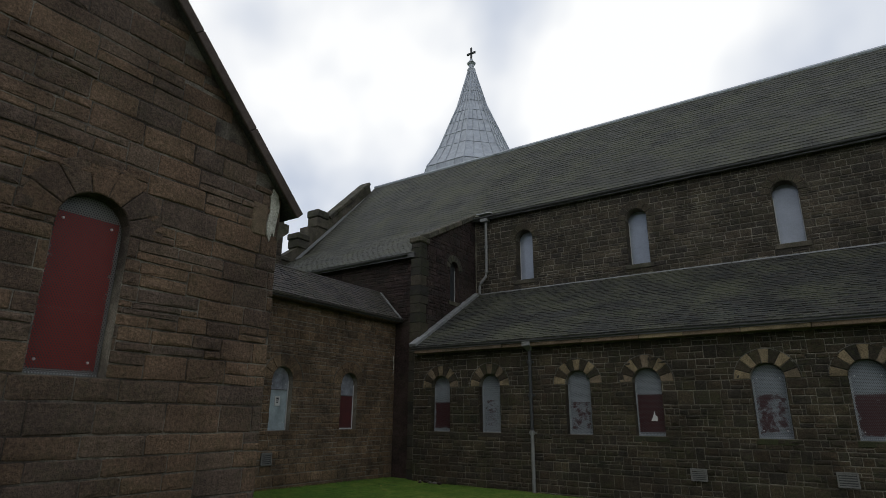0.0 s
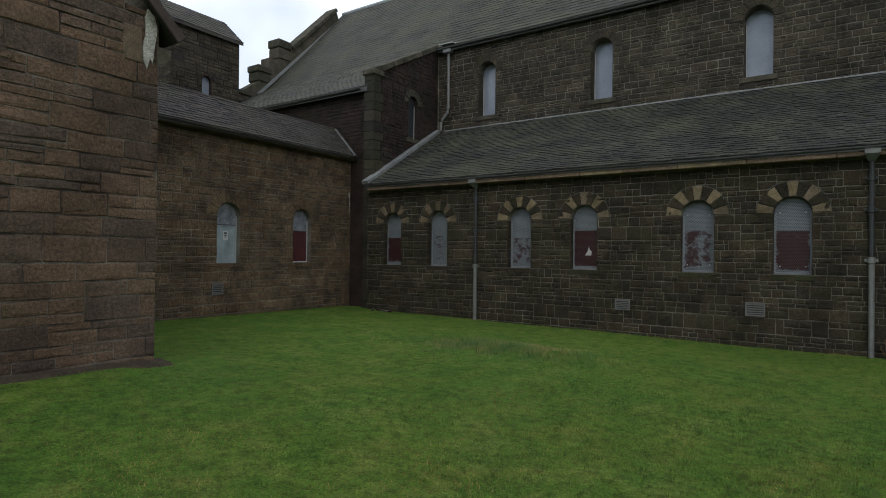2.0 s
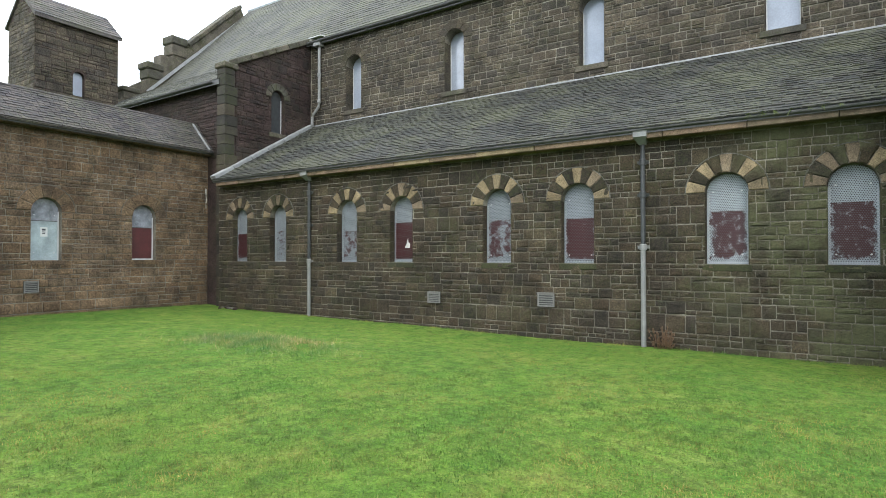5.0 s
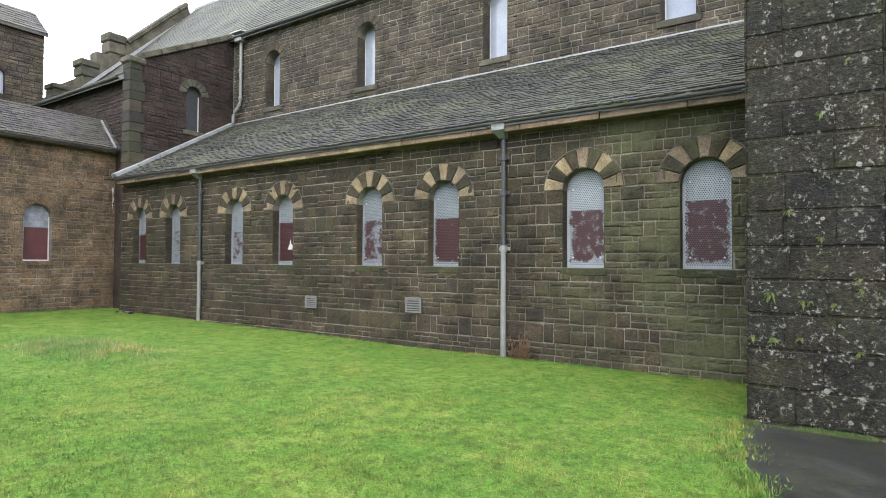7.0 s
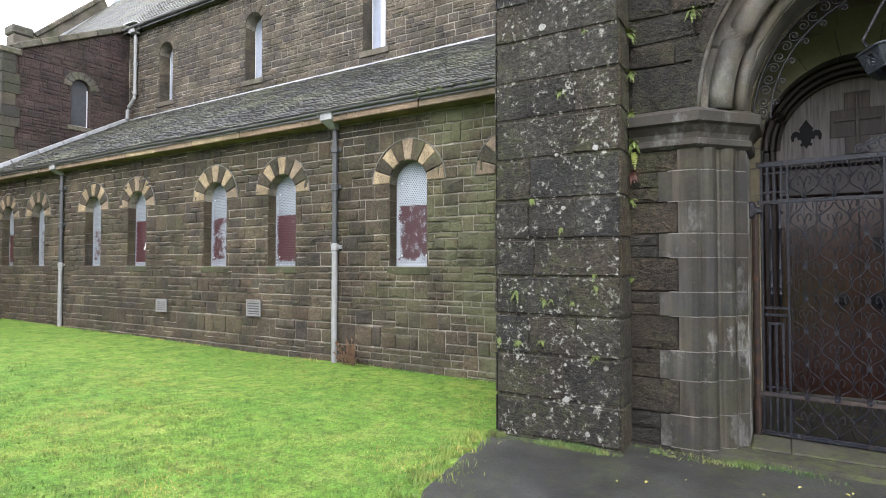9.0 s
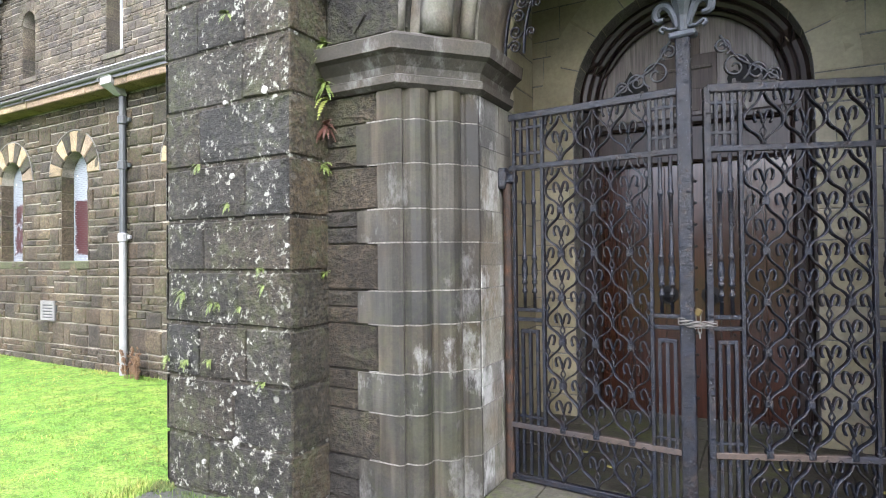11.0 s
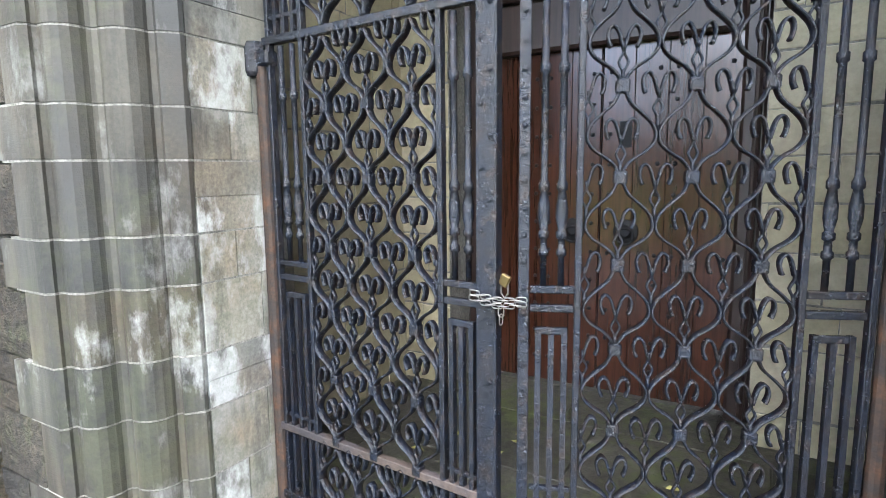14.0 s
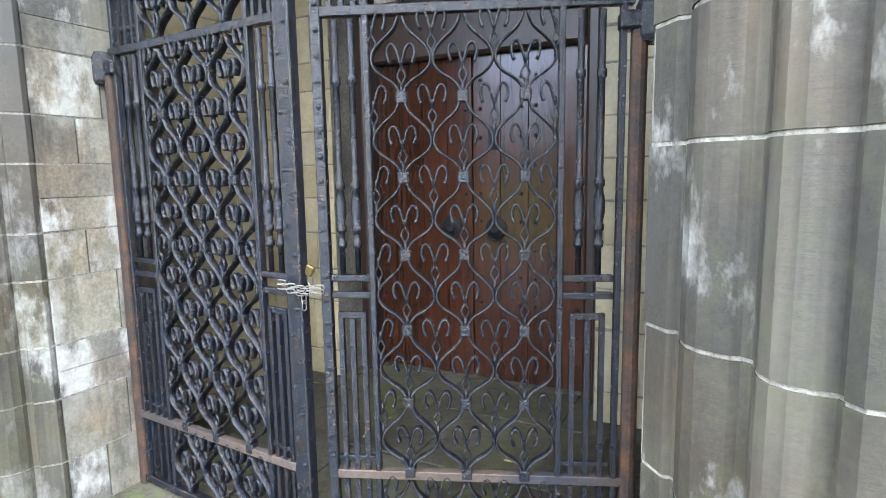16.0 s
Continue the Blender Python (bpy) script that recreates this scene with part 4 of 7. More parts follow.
# ---- stair tower ----
tower = tagged(empty("stair_tower", (-21.48, 14.0, 0)), "tall square stone stair tower with a small slate roof", "tower")
f_t1 = frame_of((-20.3, 0, 0), (0, 1, 0), (1, 0, 0))
f_t2 = frame_of((0, 12.5, 0), (1, 0, 0), (0, -1, 0))
inv = tower.matrix_basis.inverted()
TW = (14.0, 0.21, 8.05, 8.8)
t_wall = part("wall", plate([(12.85, -0.3), (15.5, -0.3), (15.5, 10.9), (12.85, 10.9)], [arch_loop(*TW)], 0.35, f_t1), M_DARK, tower)
t_wall.matrix_parent_inverse = inv
t_front = part("wall", plate([(-22.66, -0.3), (-20.3, -0.3), (-20.3, 10.9), (-21.48, 11.85), (-22.66, 10.9)], [], 0.35, f_t2), M_DARK, tower)
t_front.matrix_parent_inverse = inv
for lo, hi in (((-22.66, 12.85, -0.3), (-22.3, 15.5, 10.8)), ((-22.3, 15.2, -0.3), (-20.65, 15.5, 10.8))):
    part("wall", box(lo, hi), M_CLERE, tower).matrix_parent_inverse = inv
rt = slope_roof("roof", [(-22.80, 10.80), (-21.48, 11.95), (-20.16, 10.80)], 12.42, 15.6, 0.12, M_SLATE_AN, "y")
rt.parent, rt.matrix_parent_inverse = tower, inv
f_ts = frame_of((-20.15, 12.42, 10.80), (0, 1, 0), (1.15, 0, 1.32))
slates(rt, f_ts, 3.18, 1.75, U_SLATE_AN, 0.3, 0.2, (0, 0), 36)
part("glazing", box((TW[0] - 0.21, TW[2], -0.2), (TW[0] + 0.21, TW[3] + 0.21, -0.17), f_t1), M_SHEET, tower).matrix_parent_inverse = inv

# ---- lead spire behind the nave ridge ----
spire = tagged(empty("lead_spire", (-18.5, 29.0, 14.0)), "tall octagonal lead-covered spire with batten seams and a cross", "spire")
inv = spire.matrix_basis.inverted()
SP = [(3.5, 14.0), (3.5, 17.0), (3.05, 17.7), (2.6, 18.5), (1.78, 20.5), (1.02, 22.3), (0.2, 25.2)]


def spire_ring(rad, z):
    return [Vector((-18.5 + rad * math.cos(radians(22.5 + 45 * k)), 29.0 + rad * math.sin(radians(22.5 + 45 * k)), z)) for k in range(8)]


bm = bmesh.new()
rings = [[bm.verts.new(p) for p in spire_ring(r_, z_)] for r_, z_ in SP]
for lo, hi in zip(rings, rings[1:]):
    for k in range(8):
        bm.faces.new((lo[k], lo[(k + 1) % 8], hi[(k + 1) % 8], hi[k]))
bm.faces.new(rings[-1])
bm.faces.new(rings[0][::-1])
part("lead_sheet", bm, M_LEAD, spire).matrix_parent_inverse = inv
for k in range(8):
    for q in range(4):
        f = q / 4
        pts = []
        for r_, z_ in SP:
            ring = spire_ring(r_ + 0.02, z_)
            pts.append(ring[k].lerp(ring[(k + 1) % 8], f))
        part("seam", tube(pts if q % 2 == 0 else pts[:-1] + [pts[-2].lerp(pts[-1], 0.6)], 0.05 if q == 0 else 0.03, 5), M_LEAD, spire).matrix_parent_inverse = inv
for z_, r_ in ((17.0, 3.5), (18.5, 2.6), (19.5, 2.19), (20.5, 1.78), (21.4, 1.4), (22.3, 1.02), (23.2, 0.77)):
    pts = spire_ring(r_ + 0.015, z_)
    part("lap", tube(pts + [pts[0]], 0.022, 4), M_LEAD, spire).matrix_parent_inverse = inv
part("finial_base", lathe([(0.24, 25.0), (0.30, 25.25), (0.18, 25.4), (0.2, 25.6), (0.32, 25.75), (0.18, 25.9), (0.10, 26.1)], 10, Matrix.Translation((-18.5, 29.0, 0))), M_LEAD, spire).matrix_parent_inverse = inv
bm = box((-18.57, 28.95, 26.0), (-18.43, 29.05, 27.05), None, 0.02)
add_box(bm, (-18.85, 28.95, 26.50), (-18.15, 29.05, 26.66), None, 0.02)
part("cross", bm, M_PIPE_D, spire).matrix_parent_inverse = inv
spire_base = structure(link("wall_spire_base", box((-21.6, 26.0, -0.3), (-15.4, 32.0, 14.0)), M_CLERE), "square stone base under the spire, behind the roof", "church wall")

M_SOIL = stone_mat("bare_soil", [(0.10, 0.075, 0.05)], dist=0.02, moss=0.3, fine=30)
bm = bmesh.new()
rows_ = []
for k in range(34):
    y = -1.6 + 0.2 * k
    w_ = 0.22 + 0.12 * noise.noise(Vector((y * 1.3, 2, 0))) + (0.18 if y > 4.4 else 0.0)
    rows_.append([bm.verts.new((x, y, ground_z(x, y) + dz)) for x, dz in ((X_GABLE - 0.05, 0.05), (X_GABLE + w_ * 0.6, 0.03), (X_GABLE + w_, -0.02))])
for lo, hi in zip(rows_, rows_[1:]):
    for i in range(2):
        bm.faces.new((lo[i], lo[i + 1], hi[i + 1], hi[i]))
structure(link("soil_strip", bm, M_SOIL), "bare dark soil along the gable wall foot", "soil")
# ---- windows ----
def perforated(name, base, pitch, hole, paint=None, low=0.04, high=0.9, side=0.3, cover=0.5, seed=0):
    """Steel sheet with staggered round holes cut through it, old paint on part of it."""
    m = Mat(name, 0.55, 0.15)
    tc = m.n.new("ShaderNodeTexCoord")
    sep = m.n.new("ShaderNodeSeparateXYZ")
    m.l.new(tc.outputs["Object"], sep.inputs[0])

    def cell(off):
        px = m.math("ADD", m.math("DIVIDE", sep.outputs[0], pitch), off)
        py = m.math("ADD", m.math("DIVIDE", sep.outputs[2], pitch * 1.732), off)
        dx = m.math("SUBTRACT", m.math("FRACT", px), 0.5)
        dy = m.math("MULTIPLY", m.math("SUBTRACT", m.math("FRACT", py), 0.5), 1.732)
        return m.math("SQRT", m.math("ADD", m.math("MULTIPLY", dx, dx), m.math("MULTIPLY", dy, dy)))

    open_ = m.math("LESS_THAN", m.math("MINIMUM", cell(0.0), cell(0.5)), hole)
    add = m.n.new("ShaderNodeVectorMath")
    add.inputs[1].default_value = (seed * 3.1, seed * 1.7, seed * 0.9)
    m.l.new(tc.outputs["Object"], add.inputs[0])
    c = m.mix(m.ramp(m.noise(5, 5, 0.65, vec=add.outputs[0]), (0.4, 0.0), (0.7, 0.5)), base, tuple(v * 0.6 for v in base))
    if paint:
        gap = m.math("MINIMUM", m.math("SUBTRACT", sep.outputs[2], low), m.math("SUBTRACT", high, sep.outputs[2]))
        gap = m.math("MINIMUM", gap, m.math("SUBTRACT", side, m.math("ABSOLUTE", sep.outputs[0])))
        rim = m.math("MINIMUM", m.math("SUBTRACT", sep.outputs[2], low), m.math("SUBTRACT", side, m.math("ABSOLUTE", sep.outputs[0])))
        near = m.math("MULTIPLY", m.math("SUBTRACT", 1.0, m.math("DIVIDE", rim, 0.08, True), True), 0.16)
        worn = m.math("ADD", m.noise(7.5, 6, 0.72, vec=add.outputs[0]), near)
        flake = m.ramp(worn, (cover, 1.0), (cover + 0.10, 0.0))
        inside = m.math("GREATER_THAN", gap, 0.0)
        c = m.mix(m.math("MULTIPLY", flake, inside), c, paint)
    m.color(c)
    tr, mx = m.n.new("ShaderNodeBsdfTransparent"), m.n.new("ShaderNodeMixShader")
    m.l.new(open_, mx.inputs[0])
    m.l.new(m.bsdf.outputs[0], mx.inputs[1])
    m.l.new(tr.outputs[0], mx.inputs[2])
    m.l.new(mx.outputs[0], m.n["Material Output"].inputs["Surface"])
    return m.m


MAROON = (0.040, 0.010, 0.011)
M_PERF_BIG = perforated("perforated_steel_large", (0.13, 0.13, 0.125), 0.030, 0.30, (0.15, 0.017, 0.013), 0.07, 1.80, 0.345, 0.68)
M_GREYBOARD = plain("dark_grey_board", (0.11, 0.11, 0.12), 0.7, 0, 0.2, 3)
M_PANE = plain("grey_glazing", (0.30, 0.315, 0.35), 0.3, 0.0, 0.45, 6.0, 0.001)
M_RED = plain("oxide_red_board", (0.10, 0.018, 0.018), 0.6, 0.0, 0.25, 3.0)
M_BOARD_W = plain("pale_board", (0.42, 0.50, 0.52), 0.55, 0.0, 0.28, 3.5)
M_BOLT = plain("galvanised_bolt", (0.75, 0.75, 0.75), 0.35, 0.6, 0.05, 5)
M_STRIP = plain("white_painted_strip", (0.62, 0.63, 0.63), 0.6, 0.0, 0.15, 8)
M_SIGN = plain("white_notice", (0.78, 0.78, 0.76), 0.5, 0, 0.05, 5, 0.0005)
M_INK = plain("dark_print", (0.03, 0.03, 0.035), 0.6, 0, 0.1, 5, 0.0005)


def arch_panel(hw, z0, z1, spring, y0, y1, n=10):
    """An upright sheet from z0 to z1 in local x, z, rounded at the head where it reaches the arch."""
    pts = [(-hw, z0), (hw, z0)]
    if z1 > spring:
        pts += [(hw * math.cos(math.pi * k / n), spring + hw * math.sin(math.pi * k / n)) for k in range(n + 1)]
    else:
        pts += [(hw, z1), (-hw, z1)]
    bm = bmesh.new()
    a = [bm.verts.new((x, y0, z)) for x, z in pts]
    b = [bm.verts.new((x, y1, z)) for x, z in pts]
    k = len(pts)
    for i in range(k):
        bm.faces.new((a[i], a[(i + 1) % k], b[(i + 1) % k], b[i]))
    bm.faces.new(a[::-1])
    bm.faces.new(b)
    bmesh.ops.recalc_face_normals(bm, faces=bm.faces[:])
    return bm


def bolts(thing, hw, zs, y):
    for z in zs:
        for sx in (-0.68, 0.68):
            part("bolt", lathe([(0.016, 0), (0.016, 0.006), (0.009, 0.012)], 8, Matrix.Translation((sx * hw, y, z)) @ pose(0, 0, 0, 90)), M_BOLT, thing)


def boarded_window(at, turn, hw, height, split, upper, lower, screen, label, low_gap=0.0, sign=False, bolt_rows=(), strip=True):
    """A boarded window in its opening: boards behind, perforated sheet in front. Local -y looks out."""
    w = tagged(empty("boarded_window", at), label, "window", "boarded church windows")
    w.rotation_euler = (0, 0, radians(turn))
    hw -= 0.01
    spring = height - hw - 0.01
    part("upper_board", arch_panel(hw, split + 0.004, height, spring, 0.03, 0.05), upper, w)
    part("lower_board", arch_panel(hw, 0.0, split, spring, 0.026, 0.046), lower, w)
    if low_gap:
        part("lower_strip", box((-hw, 0.018, 0.0), (hw, 0.0255, low_gap)), M_STRIP, w)
    part("joint_bar", box((-hw, 0.012, split - 0.012), (hw, 0.0255, split + 0.008)), M_GUTTER, w)
    if strip:
        part("edge_strip", box((-hw, 0.006, 0.0), (-hw + 0.045, 0.022, spring)), M_STRIP, w)
        part("edge_strip", box((hw - 0.03, 0.006, 0.0), (hw, 0.022, spring)), M_STRIP, w)
    if screen:
        part("perforated_sheet", arch_panel(hw, 0.004, height, spring, -0.004, 0.0), screen, w)
    bolts(w, hw, bolt_rows, -0.004 if screen else 0.012)
    if sign:
        s = part("notice", box((-0.09, 0.004, 0.63), (0.08, 0.012, 0.88)), M_SIGN, w, "white warning notice with dark print")
        for lo, hi in (((-0.05, 0.002, 0.79), (0.035, 0.0035, 0.84)), ((-0.045, 0.002, 0.74), (0.03, 0.0035, 0.765)), ((-0.045, 0.002, 0.70), (0.02, 0.0035, 0.72))):
            part("print_bar", box(lo, hi), M_INK, s)
    return w


LOOKS = [
    (0.86, 0.62, "narrow arched window, perforated sheet painted dark red below"),
    (0.91, 0.40, "arched window with greyed perforated sheet and faded red paint"),
    (0.83, 0.42, "arched window with grey perforated sheet stained red"),
    (1.00, 0.72, "arched window with dark red lower sheet, torn white patch"),
    (0.96, 0.47, "arched window with pale sheet and flaking red paint"),
    (0.93, 0.62, "arched window with red lower sheet, paint flaking"),
    (0.96, 0.54, "arched window under perforated steel, red paint flaking"),
    (1.03, 0.56, "arched window under perforated steel with red stained sheet"),
]
for k, (x, (split, cover, text)) in enumerate(zip(AISLE_WINDOWS, LOOKS)):
    sheet = perforated("painted_perforated_steel", (0.185, 0.205, 0.225) if k < 6 else (0.25, 0.275, 0.295), 0.034, 0.28, MAROON, 0.09, split, 0.31, cover, k + 1)
    w = boarded_window((x, Y_AISLE + REVEAL, SILL), 0, HALF, SPRING + HALF - SILL, split, M_GREYBOARD, M_GREYBOARD, sheet, text, 0.05, bolt_rows=(0.17, 1.32) if k > 3 else ())
    if k == 3:
        bm = prism([(-0.02, 0.36), (0.14, 0.36), (0.15, 0.46), (0.10, 0.50), (0.08, 0.60), (0.04, 0.46)], 0, 0.004, pose(0, -0.005, 0, 90))
        part("torn_patch", bm, M_SIGN, w, "torn white patch")
for y, (split, up, low, text, sign) in zip(ANNEX_WINDOWS, [(1.05, M_PANE, M_BOARD_W, "arched window with a pale white board, grey above", False), (1.05, M_PANE, M_BOARD_W, "arched window with a pale board and a white notice", True), (0.98, M_PANE, M_RED, "arched window boarded dark red below, grey above", False)]):
    boarded_window((X_ANNEX - 0.13, y, ASILL), 90, AHALF, ASPRING + AHALF - ASILL, split, up, low, None, text, 0.04 if low is M_RED else 0, sign, bolt_rows=(0.2, 1.2) if low is not M_RED else ())
for yc in (GAB_Y, 2 * APEX_Y - GAB_Y):
    boarded_window((X_GABLE - 0.17, yc, GAB_SILL), 90, GAB_HALF, GAB_SPRING + GAB_HALF - GAB_SILL, 0.72, M_PIPE_D, M_PIPE_D, M_PERF_BIG, "tall arched window boarded red behind perforated steel", 0.05, bolt_rows=(0.16, 1.72), strip=False)


def clerestory_window(at, turn, hw, height, label, pane=None):
    w = tagged(empty("clerestory_window", at), label, "window", "clerestory windows")
    w.rotation_euler = (0, 0, radians(turn))
    part("pane", arch_panel(hw, 0, height, height - hw, 0.0, 0.02), pane or M_SHEET, w)
    part("frame", box((-hw, -0.012, 0.0), (-hw + 0.035, -0.001, height - hw)), M_STRIP, w)
    part("frame", box((hw - 0.035, -0.012, 0.0), (hw, -0.001, height - hw)), M_STRIP, w)
    part("frame", box((-hw + 0.035, -0.012, 0.0), (hw - 0.035, -0.001, 0.045)), M_STRIP, w)


for x in CLERE_WINDOWS:
    clerestory_window((x, Y_CLERE + 0.36, CSILL), 0, CHALF, CSPRING + CHALF - CSILL, "arched clerestory window with pale reflective sheet")
clerestory_window((X_CHAPEL - 0.15, CW[0], CW[2]), 90, CW[1], CW[3] + CW[1] - CW[2], "small arched chapel window with grey sheet", M_PIPE_D)


# ---- rainwater goods and vents ----
def half_round(name, a, b, rad, label):
    d = (Vector(b) - Vector(a))
    g = tagged(empty(name, a), label, "gutter")
    inv_ = g.matrix_basis.inverted()
    bm = bmesh.new()
    side = Vector((d.y, -d.x, 0)).normalized()
    prof = [(rad * math.cos(math.pi * k / 6), -rad * math.sin(math.pi * k / 6)) for k in range(7)]
    prof += [((rad - 0.012) * p[0] / rad, (rad - 0.012) * p[1] / rad + 0.004) for p in prof[::-1]]
    n = max(2, int(d.length / 1.8))
    rows_ = []
    for q in range(n + 1):
        o = Vector(a) + d * q / n + Vector((0, 0, 0.012 * math.sin(q * 2.1)))
        rows_.append([bm.verts.new(o + side * p + Vector((0, 0, h))) for p, h in prof])
    for lo, hi in zip(rows_, rows_[1:]):
        k = len(lo)
        for i in range(k):
            bm.faces.new((lo[i], lo[(i + 1) % k], hi[(i + 1) % k], hi[i]))
    bmesh.ops.recalc_face_normals(bm, faces=bm.faces[:])
    part("trough", bm, M_GUTTER, g).matrix_parent_inverse = inv_
    for q in range(n):
        o = Vector(a) + d * (q + 0.5) / n
        part("bracket", box((o.x - 0.02, o.y - 0.02, o.z - rad - 0.02), (o.x + 0.02, o.y + 0.02, o.z - rad)), M_GUTTER, g).matrix_parent_inverse = inv_
    return g


half_round("gutter", (-12.0, 14.21, 4.135), (5.9, 14.21, 4.135), 0.042, "dark cast-iron gutter along the aisle eaves")
half_round("gutter", (-12.0, 18.14, 9.72), (11.4, 18.14, 9.72), 0.07, "dark cast-iron gutter under the nave roof")
half_round("gutter", (-21.5, 14.54, 7.46), (-12.52, 14.54, 7.46), 0.07, "dark cast-iron gutter along the chapel eaves")
# eaves course of long stones under the aisle roof
rc = random.Random(8)
u = -11.9
while u < 5.0:
    w_ = rc.uniform(0.9, 1.6)
    part("eaves_stone", box((u, 3.96, 0.0), (u + w_ - 0.01, 4.085, 0.275 + rc.uniform(-0.006, 0.006)), f_aisle, 0.012), rc.choice([M_CREAM, M_EAVES, M_CREAM, M_EAVES]), wall_aisle)
    u += w_
u = 5.0
while u < 14.8:
    w_ = rc.uniform(0.7, 1.3)
    part("eaves_stone", box((u, 5.09, 0.0), (min(u + w_, 14.8) - 0.006, 5.19, 0.27), f_annex, 0.012), M_ANNEX, wall_annex)
    u += w_


def downpipe(at, top, foot, mid, text):
    g = tagged(empty("downpipe", at), text, "downpipe", "rainwater pipes")
    bm = bmesh.new()
    lo = [(-0.06, -0.05), (0.06, -0.05), (0.06, 0.05), (-0.06, 0.05)]
    hi = [(-0.125, -0.12), (0.125, -0.12), (0.125, 0.06), (-0.125, 0.06)]
    rings_ = [[bm.verts.new((x, y, z)) for x, y in sec] for sec, z in ((lo, top - 0.22), (hi, top - 0.10), (hi, top), ([(a * 1.1, b * 1.1) for a, b in hi], top), ([(a * 1.1, b * 1.1) for a, b in hi], top + 0.03))]
    for a, b in zip(rings_, rings_[1:]):
        for k in range(4):
            bm.faces.new((a[k], a[(k + 1) % 4], b[(k + 1) % 4], b[k]))
    bm.faces.new(rings_[-1])
    bm.faces.new(rings_[0][::-1])
    for v in bm.verts:
        v.co.y -= 0.12 * min(1.0, max(0.0, (v.co.z - top + 0.24) / 0.12))
    bmesh.ops.recalc_face_normals(bm, faces=bm.faces[:])
    part("hopper_head", bm, M_PIPE_L, g, "pale grey hopper head")
    part("upper_pipe", lathe([(0.046, mid), (0.046, top - 0.2)], 12), M_PIPE_D, g, smooth=False)
    part("lower_pipe", lathe([(0.05, foot), (0.05, mid)], 12), M_PIPE_L, g)
    for z in (mid, mid + 1.0, top - 0.55):
        part("collar", lathe([(0.05, z - 0.06), (0.066, z - 0.055), (0.066, z + 0.045), (0.05, z + 0.06)], 12), M_PIPE_L if z == mid else M_PIPE_D, g)
        part("ear", box((-0.11, 0.02, z - 0.03), (0.11, 0.06, z + 0.03), None, 0.006), M_PIPE_L if z == mid else M_PIPE_D, g)
    return g


downpipe((-7.95, 14.44, 0), 4.08, -0.05, 1.62, "grey rainwater downpipe with square hopper head")
downpipe((1.09, 14.44, 0), 4.10, -0.1, 1.92, "grey rainwater downpipe, dark above and pale below")
cp = tagged(empty("clerestory_downpipe", (-11.5, 18.2, 6.5)), "pale grey downpipe with swan-neck foot at the clerestory", "downpipe")
inv_ = cp.matrix_basis.inverted()
part("pipe", tube([(-11.48, 18.28, 9.62), (-11.48, 18.28, 7.45), (-11.50, 18.27, 7.3), (-11.70, 18.2, 7.02), (-11.74, 18.18, 6.9), (-11.74, 18.18, 6.6)], 0.055, 10), M_PIPE_L, cp).matrix_parent_inverse = inv_
part("hopper_head", box((-11.66, 18.12, 9.52), (-11.32, 18.36, 9.76), None, 0.02), M_PIPE_L, cp).matrix_parent_inverse = inv_
for z in (7.5, 8.5):
    part("collar", lathe([(0.055, z - 0.06), (0.075, z - 0.05), (0.075, z + 0.05), (0.055, z + 0.06)], 10, Matrix.Translation((-11.48, 18.28, 0))), M_PIPE_L, cp).matrix_parent_inverse = inv_
part("lead_apron", prism([(-11.75, 18.0), (-11.15, 18.0), (-11.0, 18.5), (-11.5, 18.5)], 9.80, 9.83), M_STRIP, cp, "white lead apron").matrix_parent_inverse = inv_
M_VENT = plain("grey_air_brick", (0.23, 0.225, 0.215), 0.7, 0, 0.15, 6)


def air_vent(at, turn, w, h, text):
    g = tagged(empty("air_vent", at), text, "vent", "air vents in the wall foot")
    g.rotation_euler = (0, 0, radians(turn))
    part("backing", box((-w / 2, -0.012, -h / 2), (w / 2, 0.03, h / 2)), M_PIPE_D, g)
    for lo, hi in (((-w / 2, -0.04, -h / 2), (-w / 2 + 0.03, -0.0125, h / 2)), ((w / 2 - 0.03, -0.04, -h / 2), (w / 2, -0.0125, h / 2)), ((-w / 2 + 0.03, -0.04, -h / 2), (w / 2 - 0.03, -0.0125, -h / 2 + 0.03)), ((-w / 2 + 0.03, -0.04, h / 2 - 0.03), (w / 2 - 0.03, -0.0125, h / 2))):
        part("frame", box(lo, hi), M_VENT, g)
    for k in range(5):
        z = -h / 2 + 0.05 + k * (h - 0.09) / 4.4
        part("slat", box((-w / 2 + 0.035, -0.03, z), (w / 2 - 0.035, -0.013, z + 0.022), None), M_VENT, g)


air_vent((-3.78, Y_AISLE - 0.02, 0.77), 0, 0.36, 0.27, "small grey louvred vent in the rubble wall")
air_vent((-0.92, Y_AISLE - 0.02, 0.83), 0, 0.38, 0.30, "grey louvred vent with torn mortar surround")
air_vent((X_ANNEX + 0.02, 9.73, 0.96), 90, 0.34, 0.30, "grey louvred vent in the reddish wall")
# ---- porch ----
XC, Y_PORCH, IMPOST, RAD = 8.475, 12.62, 2.985, 1.255
# block tones scaled low, part of the porch's shade held in their colour
M_CREAMBLOCK = stone_mat("pale_yellow_block", [(0.50, 0.44, 0.28), (0.54, 0.475, 0.31), (0.46, 0.40, 0.25), (0.52, 0.46, 0.32)], rough=0.6, dist=0.002, fine=30, tone_scale=0.33, calm=True)
M_FLAG = stone_mat("porch_flagstone", [(0.17, 0.16, 0.12), (0.14, 0.13, 0.10), (0.18, 0.165, 0.13)], tone_scale=0.17, rough=0.7, dist=0.012, moss=1.0, fine=24)
f_porch = frame_of((0, Y_PORCH, 0), (1, 0, 0), (0, -1, 0))


